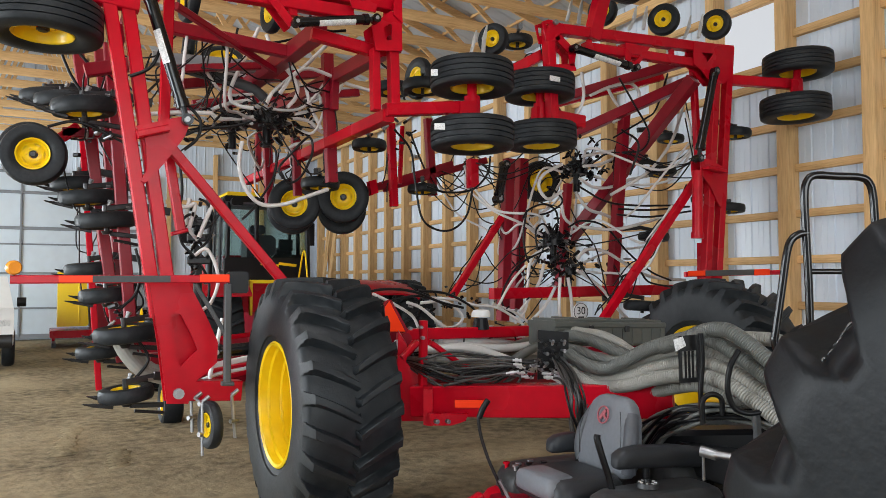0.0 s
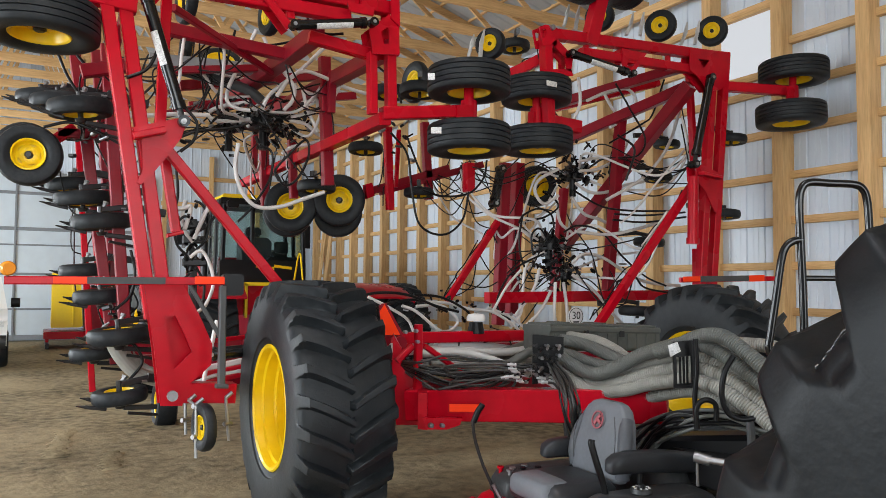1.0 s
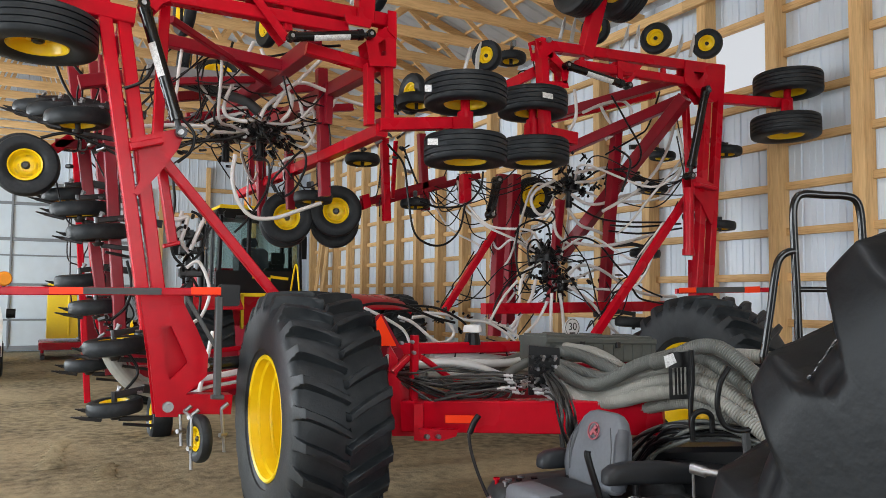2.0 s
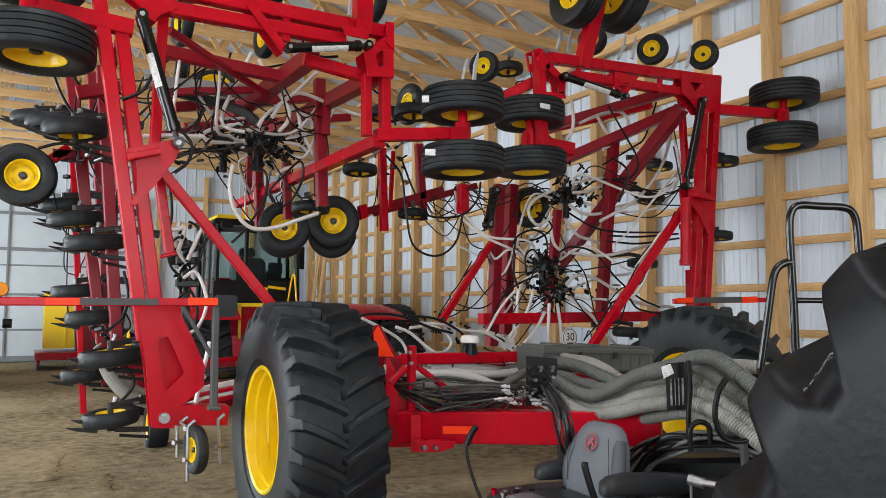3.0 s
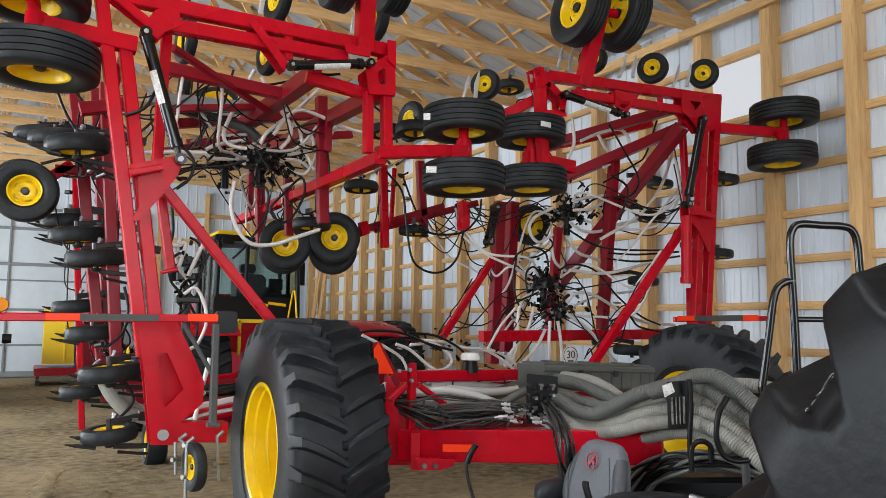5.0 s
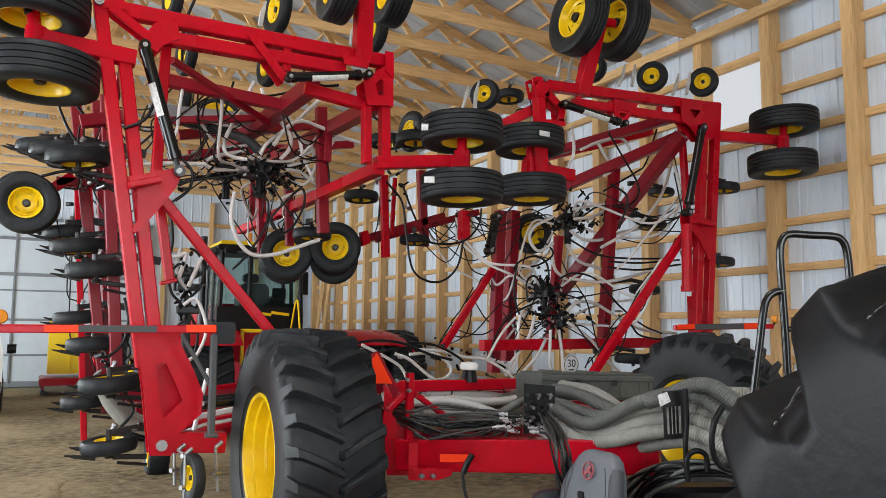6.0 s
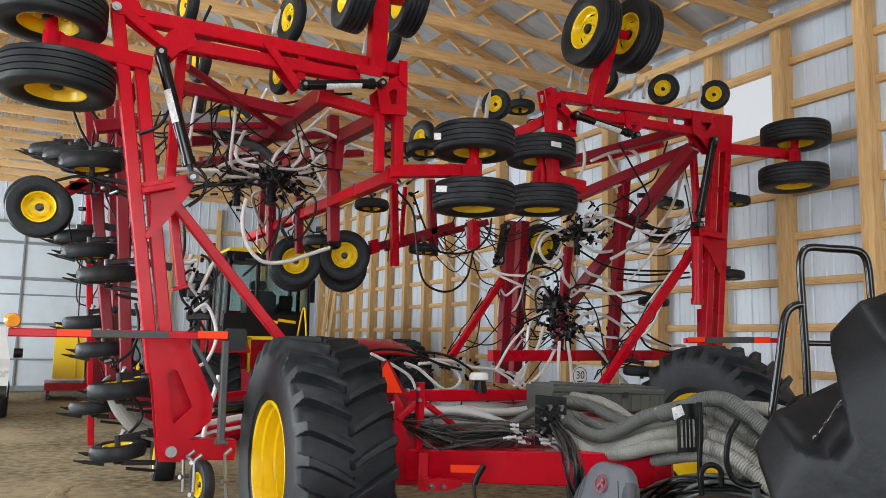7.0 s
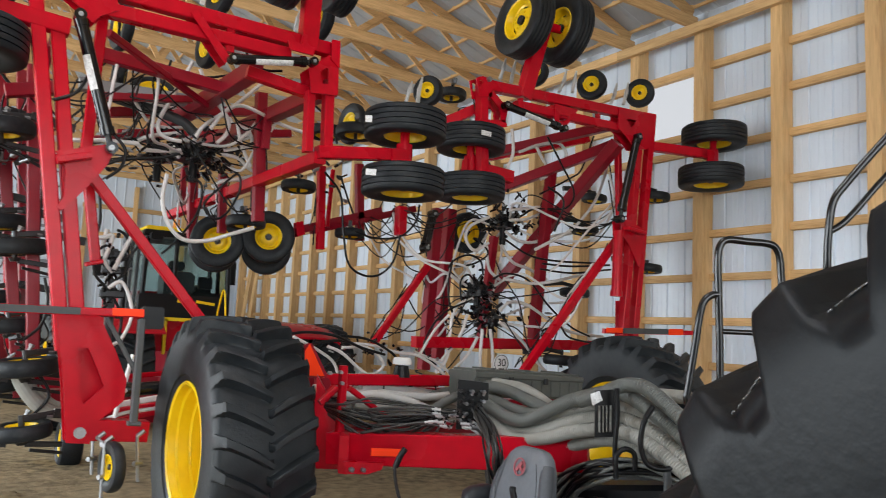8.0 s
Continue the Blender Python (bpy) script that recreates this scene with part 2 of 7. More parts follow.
def aim(at, axis, spin=0.0):
    """A pose whose local x points along axis."""
    x = Vector(axis).normalized()
    u = Vector((0, 0, 1)) if abs(x.z) < 0.9 else Vector((0, 1, 0))
    y = u.cross(x).normalized()
    z = x.cross(y)
    return Matrix.Translation(at) @ Matrix((x, y, z)).transposed().to_4x4() @ Matrix.Rotation(radians(spin), 4, "X")


# ---- the shed ----
WX, BY, LX, FY = 8.7, 26.6, -9.3, -7.0      # side wall, end wall, far side wall, wall behind the camera
EAVE, RIDGE_X, PITCH = 6.12, -0.3, 0.33

ground = bm_new()
gx = np.concatenate([np.linspace(-60, -5, 23), np.linspace(-4.9, 9.0, 150), np.linspace(10, 60, 21)])
gy = np.concatenate([np.linspace(-60, 0, 25), np.linspace(0.1, 14, 150), np.linspace(14.5, 27, 26), np.linspace(29, 90, 25)])
gv = [[ground.verts.new((x, y, 0.012 * noise.noise(Vector((x * 0.7, y * 0.7, 0))) + 0.010 * noise.noise(Vector((x * 2.1, y * 2.1, 3))) + 0.007 * noise.noise(Vector((x * 6.5, y * 6.5, 5))) - 0.02)) for y in gy] for x in gx]
for i in range(len(gx) - 1):
    for j in range(len(gy) - 1):
        ground.faces.new((gv[i][j], gv[i + 1][j], gv[i + 1][j + 1], gv[i][j + 1]))
floor = tagged(smooth(part("floor", ground, DIRT)), "packed brown dirt floor with wheel marks", "floor", kind="structure")


ridges = bm_new()
rrng = random.Random(5)
for row_x, row_y, turn, many in ((0.22, 8.9, 6, 13), (0.70, 8.1, 14, 7)):
    for k in range(many):
        c = Vector((row_x + 0.012 * k + rrng.uniform(-0.015, 0.015), row_y + 0.125 * k, -0.014))
        v = Vector((math.cos(radians(turn + rrng.uniform(-5, 5))), math.sin(radians(turn)), 0)) * rrng.uniform(0.09, 0.15)
        w = Vector((-v.y, v.x, 0)).normalized() * 0.022
        rings = [[c + v * q - w * e, c + v * q + Vector((0, 0, 0.022 * e)), c + v * q + w * e] for q, e in ((-1, 0.25), (-0.7, 0.9), (0.1, 1.0), (0.75, 0.8), (1, 0.2))]
        loft(ridges, rings)
tagged(smooth(part("tyre_marks", ridges, DIRT), 70), "shallow lug marks pressed into the dirt floor", "tyre marks", kind="stuff")


def sheet(bm, p0, along, length, z0, z1, normal, pitch=0.305):
    """Ribbed steel sheet standing from z0 to z1: narrow trapezoid ribs with two small swages between them."""
    prof, s = [], 0.0
    while s < length - 1e-6:
        for ds, dh in ((0.0, 0.0), (0.012, 0.019), (0.034, 0.019), (0.046, 0.0), (0.125, 0.0), (0.130, 0.004), (0.140, 0.004), (0.145, 0.0), (0.205, 0.0), (0.210, 0.004), (0.220, 0.004), (0.225, 0.0)):
            if s + ds <= length:
                prof.append((s + ds, dh))
        s += pitch
    prof.append((length, 0.0))
    p0, along, normal = Vector(p0), Vector(along), Vector(normal)
    lo = [bm.verts.new(p0 + along * a + normal * h + Vector((0, 0, z0))) for a, h in prof]
    hi = [bm.verts.new(p0 + along * a + normal * h + Vector((0, 0, z1))) for a, h in prof]
    for i in range(len(prof) - 1):
        bm.faces.new((lo[i], lo[i + 1], hi[i + 1], hi[i]))


# side wall: ribbed steel outside, posts at 1.2 m, flat girts between them
POST_Y = [5.525 + 1.195 * k for k in range(-10, 18)]
GIRT_Z = [0.272 + 0.604 * k for k in range(10)]
WIN = (6.72 + 0.06, 7.915 - 0.06, 4.76, 5.66)      # translucent window between two posts
wall = bm_new()
sheet(wall, (WX + 0.16, FY, 0), (0, 1, 0), WIN[0] - FY, 0, EAVE + 0.44, (1, 0, 0))
sheet(wall, (WX + 0.16, WIN[1], 0), (0, 1, 0), BY - WIN[1], 0, EAVE + 0.44, (1, 0, 0))
sheet(wall, (WX + 0.16, WIN[0], 0), (0, 1, 0), WIN[1] - WIN[0], 0, WIN[2], (1, 0, 0))
sheet(wall, (WX + 0.16, WIN[0], 0), (0, 1, 0), WIN[1] - WIN[0], WIN[3], EAVE + 0.44, (1, 0, 0))
wall_east = tagged(part("wall_east", wall, TIN), "white ribbed steel wall on pine posts and girts", "wall", kind="structure")
win = bm_new()
plate(win, [(WX + 0.156, WIN[0] - 0.05, WIN[2] - 0.1), (WX + 0.156, WIN[1] + 0.05, WIN[2] - 0.1), (WX + 0.156, WIN[1] + 0.05, WIN[3] + 0.1), (WX + 0.156, WIN[0] - 0.05, WIN[3] + 0.1)], 0.004)
window_1 = tagged(part("window_1", win, pane_mat), "bright translucent white panel in the steel wall", "window", kind="structure")
glow = bpy.data.materials.new("bright_overcast_sky")
glow.use_nodes = True
gn = glow.node_tree.nodes
ge = gn.new("ShaderNodeEmission")
ge.inputs[0].default_value, ge.inputs[1].default_value = (0.96, 0.97, 0.98, 1), 0.80
glow.node_tree.links.new(ge.outputs[0], gn["Material Output"].inputs[0])
bd = bm_new()
plate(bd, [(WX + 1.2, WIN[0] - 3, WIN[2] - 3), (WX + 1.2, WIN[1] + 6, WIN[2] - 3), (WX + 1.2, WIN[1] + 6, WIN[3] + 4), (WX + 1.2, WIN[0] - 3, WIN[3] + 4)], 0.02)
tagged(part("backdrop", bd, glow), "bright overcast sky outside the window", "sky", kind="structure")


def board(name, a, b, w, h, material, parent, up=(0, 0, 1)):
    bm = bm_new()
    mid = (Vector(a) + Vector(b)) / 2
    bar(bm, Vector(a) - mid, Vector(b) - mid, w, h, up, c=0.004)
    ob = part(name, bm, material)
    return under(ob, parent, Matrix.Translation(mid))


for i, y in enumerate(POST_Y):
    board("post", (WX + 0.035, y, 0), (WX + 0.035, y, EAVE + 0.16), 0.165, 0.230, WOOD_Z, wall_east, up=(1, 0, 0))
for y0, y1 in zip(POST_Y, POST_Y[1:]):
    for z in GIRT_Z:
        if WIN[2] < z < WIN[3] and abs(y0 - 6.72) < 0.1:
            continue
        board("girt", (WX + 0.110, y0 + 0.083, z), (WX + 0.110, y1 - 0.083, z), 0.080, 0.10 + 0.006 * random.random(), WOOD_Y, wall_east)
for z in (WIN[2] - 0.02, WIN[3] + 0.03):
    board("window_rail", (WX + 0.115, WIN[0] + 0.035, z), (WX + 0.115, WIN[1] - 0.035, z), 0.085, 0.10, WOOD_Y, wall_east)
for k in range(9):
    y0, y1 = FY + k * 3.8, min(BY, FY + (k + 1) * 3.8)
    if y1 > y0:
        board("wall_plate", (WX - 0.125, y0 + 0.003, EAVE + 0.10), (WX - 0.125, y1, EAVE + 0.10), 0.085, 0.145, WOOD_Y, wall_east)

# end wall with a large door of grey-framed white panels
back = bm_new()
sheet(back, (LX - 0.2, BY + 0.1, 0), (1, 0, 0), WX - LX + 0.6, 0, EAVE + 3.4, (0, -1, 0))
wall_north = tagged(part("wall_north", back, TIN), "white ribbed steel end wall", "wall", kind="structure")
for z in (4.45, 5.35):
    board("girt", (3.6, BY + 0.02, z), (WX, BY + 0.02, z), 0.09, 0.14, WOOD_X, wall_north)
for x in (3.7, 5.2, 6.8, 8.3):
    board("post", (x, BY - 0.03, 0), (x, BY - 0.03, EAVE), 0.14, 0.14, WOOD_Z, wall_north, up=(0, 1, 0))
door = bm_new()
box(door, (-8.6, BY - 0.10, 0.08), (3.3, BY - 0.04, 5.2), c=0.01)
door_1 = tagged(part("door_1", door, TIN_DOOR), "large white steel shed door with grey frame bars, closed", "door", kind="structure")
trim = bm_new()
for z, h in ((0.10, 0.16), (0.97, 0.055), (2.04, 0.07), (2.93, 0.045), (3.42, 0.10), (4.52, 0.09), (5.15, 0.09)):
    bar(trim, (-8.6, BY - 0.13, z), (3.3, BY - 0.13, z), 0.05, h)
for x in (-8.5, -6.4, -3.5, -0.6, 2.3, 3.2):
    bar(trim, (x, BY - 0.14, 0.08), (x, BY - 0.14, 5.2), 0.06, 0.05, up=(0, 1, 0))
part("door_frame", trim, DOOR_TRIM, door_1, "dark grey steel frame bars")
# unseen far side wall with an assumed door and an opening added for the far fill lamp, and the wall behind with a wide
# open door
lw = bm_new()
sheet(lw, (LX, FY, 0), (0, 1, 0), 10.0, 0, EAVE + 0.1, (-1, 0, 0))
sheet(lw, (LX, 9.0, 0), (0, 1, 0), 5.0, 0, EAVE + 0.1, (-1, 0, 0))
sheet(lw, (LX, 22.0, 0), (0, 1, 0), BY - 22.0, 0, EAVE + 0.1, (-1, 0, 0))
sheet(lw, (LX, 14.0, 0), (0, 1, 0), 8.0, 4.9, EAVE + 0.1, (-1, 0, 0))
sheet(lw, (LX, 3.0, 0), (0, 1, 0), 6.0, 4.6, EAVE + 0.1, (-1, 0, 0))
tagged(part("wall_west", lw, TIN), "unseen white ribbed steel side wall with an assumed door and an added lamp opening", "wall", kind="structure")
rw = bm_new()
sheet(rw, (LX, FY, 0), (1, 0, 0), 2.7, 0, EAVE + 3.4, (0, 1, 0))
sheet(rw, (4.6, FY, 0), (1, 0, 0), WX + 0.16 - 4.6, 0, EAVE + 3.4, (0, 1, 0))
sheet(rw, (LX + 2.7, FY, 0), (1, 0, 0), 4.6 - LX - 2.7, 5.6, EAVE + 3.4, (0, 1, 0))
tagged(part("wall_south", rw, TIN), "white ribbed steel wall with a wide open doorway", "wall", kind="structure")

# roof: galvanised sheet on purlins, pine trusses over every post
roof = bm_new()
RZ = EAVE + 0.51
for x0, x1 in ((WX + 0.5, RIDGE_X), (LX - 0.5, RIDGE_X)):
    half = abs(x0 - RIDGE_X)
    zr = RZ + PITCH * (WX - RIDGE_X)
    ze = zr - PITCH * half
    y = FY - 0.4
    prev = None
    while y < BY + 0.5:
        # unseen gap at the ridge, made only for the two fill lamps
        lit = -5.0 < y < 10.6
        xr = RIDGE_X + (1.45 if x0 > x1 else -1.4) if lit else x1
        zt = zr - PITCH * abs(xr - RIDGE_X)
        for dy, h in ((0.0, 0.0), (0.03, 0.02), (0.06, 0.02), (0.09, 0.0), (0.30, 0.0)):
            pair = (roof.verts.new((x0, y + dy, ze + h)), roof.verts.new((xr, y + dy, zt + h)))
            if prev:
                roof.faces.new((prev[0], prev[1], pair[1], pair[0]))
            prev = pair
        y += 0.31
tagged(part("ceiling", roof, TIN_ROOF), "galvanised ribbed steel roof, its unseen ridge left open for added fill lamps", "roof", kind="structure")


def truss(name):
    """A pine roof truss at y = 0: bottom chord, two top chords, webs."""
    bm = bm_new()
    zc = EAVE + 0.28
    run = WX - RIDGE_X
    top = zc + 0.16 + PITCH * run
    bar(bm, (LX, 0, zc), (WX + 0.1, 0, zc), 0.045, 0.185, c=0.003)
    for s in (1, -1):
        bar(bm, (RIDGE_X + s * run, 0, zc + 0.13), (RIDGE_X, 0, top - 0.03), 0.045, 0.15, c=0.003)
        for u0, u1 in ((0.84, 0.72), (0.60, 0.72), (0.60, 0.46), (0.36, 0.46), (0.36, 0.20), (0.12, 0.20), (0.12, 0.0)):
            x0, x1 = RIDGE_X + s * run * u0, RIDGE_X + s * run * u1
            bar(bm, (x0, 0.0, zc + 0.06), (x1, 0.0, zc + 0.10 + (1 - u1) * PITCH * run), 0.038, 0.09, c=0.003)
    return part(name, bm, WOOD_X)


TR_Y = [POST_Y[0] + 0.125 + 1.2 * k for k in range(32)]
first = None
for y in TR_Y:
    if y > BY:
        break
    if first is None:
        first = tagged(truss("roof_truss"), "pine roof truss with diagonal webs", "truss", "roof trusses", "structure")
        first.location = (0, y, 0)
    else:
        copy_thing(first, Matrix.Translation((0, y, 0)))
purl = bm_new()
for s in (1, -1):
    run = WX - RIDGE_X
    for k in range(15):
        u = 0.02 + k * 0.07
        x, z = RIDGE_X + s * run * u, EAVE + 0.28 + 0.16 + 0.08 + PITCH * run * (1 - u)
        bar(purl, (x, FY, z), (x, BY, z), 0.04, 0.09, c=0.003)
tagged(part("roof_purlins", purl, WOOD_Y), "pine purlins under the roof sheet", "purlins", kind="structure")


# ---- wheels ----
MESH = {}


def mesh_of(key, make, material, angle=40):
    """One shared mesh for alike parts."""
    if key not in MESH:
        ob = smooth(part(key, make(), material), angle)
        MESH[key] = ob.data
        bpy.data.objects.remove(ob)
    return MESH[key]


def place(name, mesh, parent, m, label=""):
    ob = under(new(name, mesh), parent, m)
    if label:
        ob["label"] = label
    return ob


def ribbed_tyre(R, W, rim_r):
    def make():
        bm = bm_new()
        h = W / 2
        side = [(-h * 0.72, rim_r), (-h * 0.95, rim_r + (R - rim_r) * 0.25), (-h, rim_r + (R - rim_r) * 0.55), (-h * 0.94, R * 0.955), (-h * 0.86, R * 0.985)]
        tread = []
        for k in range(4):
            x = -h * 0.55 + k * h * 0.37
            g = W * 0.02
            tread += [(x - g, R), (x - g * 0.8, R - 0.018), (x + g * 0.8, R - 0.018), (x + g, R)]
        prof = side + tread + [(-x, r) for x, r in side[::-1]] + [(h * 0.5, rim_r * 0.97), (-h * 0.5, rim_r * 0.97)]
        lathe(bm, prof, 48, closed=True)
        return bm
    return make


def plain_tyre(R, W, rim_r):
    def make():
        bm = bm_new()
        h = W / 2
        prof = [(-h * 0.6, rim_r), (-h * 0.9, rim_r + (R - rim_r) * 0.3), (-h, rim_r + (R - rim_r) * 0.55), (-h * 0.85, R * 0.93), (-h * 0.5, R * 0.985), (0, R),
                (h * 0.5, R * 0.985), (h * 0.85, R * 0.93), (h, rim_r + (R - rim_r) * 0.55), (h * 0.9, rim_r + (R - rim_r) * 0.3), (h * 0.6, rim_r), (0, rim_r * 0.97)]
        lathe(bm, prof, 32, closed=True)
        return bm
    return make


def dish_rim(rim_r, W, bolts=6):
    def make():
        bm = bm_new()
        h = W / 2
        lathe(bm, [(-h * 0.74, rim_r * 1.03), (-h * 0.80, rim_r * 1.0), (-h * 0.74, rim_r * 0.93), (-h * 0.5, rim_r * 0.88), (-h * 0.2, rim_r * 0.82), (-h * 0.12, rim_r * 0.74), (-h * 0.15, rim_r * 0.70), (-h * 0.22, rim_r * 0.61), (-h * 0.28, rim_r * 0.55), (-h * 0.30, rim_r * 0.27),
                   (-h * 0.05, rim_r * 0.25), (h * 0.1, rim_r * 0.27), (h * 0.1, rim_r * 0.74), (h * 0.3, rim_r * 0.85), (h * 0.74, rim_r * 0.93), (h * 0.8, rim_r), (h * 0.74, rim_r * 1.03)], 40)
        slots = []
        for f in bm.faces:
            c = f.calc_center_median()
            turn = math.atan2(c.z, c.y) / math.tau * 5 % 1
            if c.x < -h * 0.1 and rim_r * 0.61 < math.hypot(c.y, c.z) < rim_r * 0.70 and 0.2 < turn < 0.7:
                slots.append(f)
        bmesh.ops.delete(bm, geom=slots, context="FACES")
        for k in range(bolts):
            a = k * math.tau / bolts
            c = Vector((0, math.cos(a), math.sin(a))) * rim_r * 0.42
            rod(bm, c + Vector((-h * 0.42, 0, 0)), c + Vector((-h * 0.1, 0, 0)), rim_r * 0.05, 6)
        return bm
    return make


def hub_cap(rim_r, W):
    def make():
        bm = bm_new()
        h = W / 2
        rod(bm, (-h * 0.5, 0, 0), (h * 0.5, 0, 0), rim_r * 0.22, 14)
        rod(bm, (-h * 0.58, 0, 0), (-h * 0.5, 0, 0), rim_r * 0.15, 14, rim_r * 0.2)
        return bm
    return make


def small_wheel(parent, at, axis, R, W, ratio=0.52, ribbed=False, old=False, name="wheel", label=""):
    """A wheel under a thing: the rim, with its tyre and hub as sub-parts. axis points out of its dished side, reversed."""
    rr = R * ratio
    key = f"{R:.3f}_{W:.3f}_{ratio:.2f}"
    m = aim(at, -Vector(axis))
    rim = place(name, mesh_of("rim_" + key, dish_rim(rr, W), YELLOW), parent, m, label)
    kind = ribbed_tyre if ribbed else plain_tyre
    place("tyre", mesh_of(("ribbed_" if ribbed else "plain_") + key + ("_old" if old else ""), kind(R, W, rr), RUBBER_OLD if old else RUBBER), rim, m, "black ribbed rubber tyre" if ribbed else "black rubber tyre")
    place("hub", mesh_of("hub_" + key, hub_cap(rr, W), DARK_STEEL), rim, m)
    return rim


def lug_tyre(R, W, rim_r, count=26, tall=0.070, broad=0.86, ease=0.012, square=0.2):
    """A tractor tyre: one turned skin, raised where the slanted lugs of the two sides stand."""
    def make():
        bm = bm_new()
        h = W / 2
        step = math.tau / count
        # across: place, depth of the carcass and of the lug's top under the crown, half lug width
        half = [(0.0, tall, 0.0, 0.030), (0.05, tall, 0.0, 0.031), (0.09, tall, 0.0, 0.032), (0.25, tall + 0.002, 0.001, 0.033), (0.40, tall + 0.006, 0.003, 0.034), (0.55, tall + 0.012, 0.006, 0.036), (0.68, tall + 0.018, 0.010, 0.038),
                (0.78, tall + 0.026, 0.015, 0.041), (0.835, tall + 0.033, 0.019, 0.043), (0.86, tall + 0.037, 0.030, 0.045), (0.89, tall + 0.043, 0.053, 0.048), (0.925, tall + 0.053, 0.083, 0.052), (0.955, tall + 0.066, 0.110, 0.058),
                (0.98, tall + 0.084, 0.138, 0.064), (0.993, tall + 0.104, 0.162, 0.070), (1.0, 0.190, 0.188, 0.070), (1.004, 0.225, 0.225, 0.05), (1.0, (R - rim_r) * 0.64, (R - rim_r) * 0.64, 0.05), (0.985, R - rim_r - 0.10, R - rim_r - 0.10, 0.05),
                (0.965, R - rim_r - 0.055, R - rim_r - 0.055, 0.05), (0.93, R - rim_r - 0.05, R - rim_r - 0.05, 0.05), (0.90, R - rim_r - 0.02, R - rim_r - 0.02, 0.05), (0.86, R - rim_r, R - rim_r, 0.05)]
        turn = next(i for i, h4 in enumerate(half) if h4[0] >= 1.0)
        half = [(u + square * (1 - u) * min(1.0, max(0.0, (u - 0.5) / 0.335)) if i < turn else u, c, t, w) for i, (u, c, t, w) in enumerate(half)]
        row = [(-u, c, t, w) for u, c, t, w in half[:0:-1]] + half
        n = count * 28
        rings = []
        for u, c, t, w in row:
            ring = []
            v = min(abs(u), 0.97)
            for k in range(n):
                ph0 = k * math.tau / n
                th = ph0 - (0.25 * v - 0.06 * v * v) * 0.93 / R
                rise = 0.0
                if c - t > 0.0005:
                    for s in (-1, 1):
                        if s * u < 0.0:
                            continue
                        ph = (ph0 - (step / 2 if s < 0 else 0)) / step
                        dist = abs(ph - round(ph)) * step * R
                        rise = max(rise, min(1.0, max(0.0, (w * broad - dist) / ease + 0.5)))
                rise = rise * rise * (3 - 2 * rise)
                q = R - c + (c - t) * rise
                ring.append(Vector((u * h, q * math.sin(th), -q * math.cos(th))))
            rings.append(ring)
        rings.append([Vector((0, p.y / p.yz.length * rim_r * 0.98, p.z / p.yz.length * rim_r * 0.98)) for p in rings[-1]])
        rings.append(rings[0])
        vs = loft(bm, rings, cap=False)
        bmesh.ops.remove_doubles(bm, verts=vs[0] + vs[-1], dist=1e-5)
        return bm
    return make


def deep_rim(rim_r, W):
    def make():
        bm = bm_new()
        h = W / 2
        lathe(bm, [(-h * 0.86, rim_r * 1.0), (-h * 0.90, rim_r * 1.02), (-h * 0.93, rim_r * 0.995), (-h * 0.90, rim_r * 0.95), (-h * 0.74, rim_r * 0.935), (-h * 0.70, rim_r * 0.90), (-h * 0.48, rim_r * 0.885), (-h * 0.44, rim_r * 0.845),
                   (-h * 0.16, rim_r * 0.83), (-h * 0.12, rim_r * 0.79), (h * 0.16, rim_r * 0.775), (h * 0.20, rim_r * 0.72), (h * 0.10, rim_r * 0.50), (h * 0.10, rim_r * 0.25), (h * 0.30, rim_r * 0.24),
                   (h * 0.32, rim_r * 0.7), (h * 0.8, rim_r * 0.9), (h * 0.93, rim_r * 0.995), (h * 0.86, rim_r * 1.0)], 64)
        for k in range(10):
            a = k * math.tau / 10
            c = Vector((0, math.cos(a), math.sin(a))) * rim_r * 0.36
            rod(bm, c + Vector((h * 0.02, 0, 0)), c + Vector((h * 0.2, 0, 0)), 0.016, 6)
        return bm
    return make


def big_wheel(parent, at, side, R=0.93, W=0.70, rim_r=0.45, spin=0.0):
    m = Matrix.Translation(at) if side < 0 else Matrix.Translation(at) @ Matrix.Rotation(math.pi, 4, "Y")
    rim = place("transport_wheel", mesh_of("deep_rim", deep_rim(rim_r, W), YELLOW), parent, m, "large yellow deep-dished wheel")
    place("tyre", mesh_of("lug_tyre", lug_tyre(R, W, rim_r), RUBBER_OLD, 30), rim, Matrix.Translation(at) @ Matrix.Rotation(radians(spin), 4, "X"), "worn black tractor tyre with chevron lugs")
    return rim


# ---- the air drill, wings folded up ----
drill = thing("air_drill", (3.8, 6.0, 0), "red folded air drill with yellow wheels and tangled seed hoses", "air drill")


BEAMS = []


def beam(name, a, b, w=0.11, h=0.11, material=RED, up=(0, 0, 1), label="", parent=None):
    bm = bm_new()
    bar(bm, a, b, w, h, up)
    if parent is None and w >= 0.055:
        BEAMS.append((Vector(a), Vector(b)))
    return part(name, bm, material, parent or drill, label)


def sheet_part(name, pts, thick=0.02, material=RED, hole=None, label="", parent=None):
    bm = bm_new()
    plate(bm, pts, thick, hole)
    return part(name, bm, material, parent or drill, label)


def bolt(at, axis, r=0.022, parent=None):
    bm = bm_new()
    a = Vector(at)
    v = Vector(axis).normalized()
    rod(bm, a - v * 0.01, a + v * 0.022, r, 10)
    rod(bm, a + v * 0.02, a + v * 0.034, r * 0.6, 6)
    return part("pin", bm, STEEL, parent or drill)


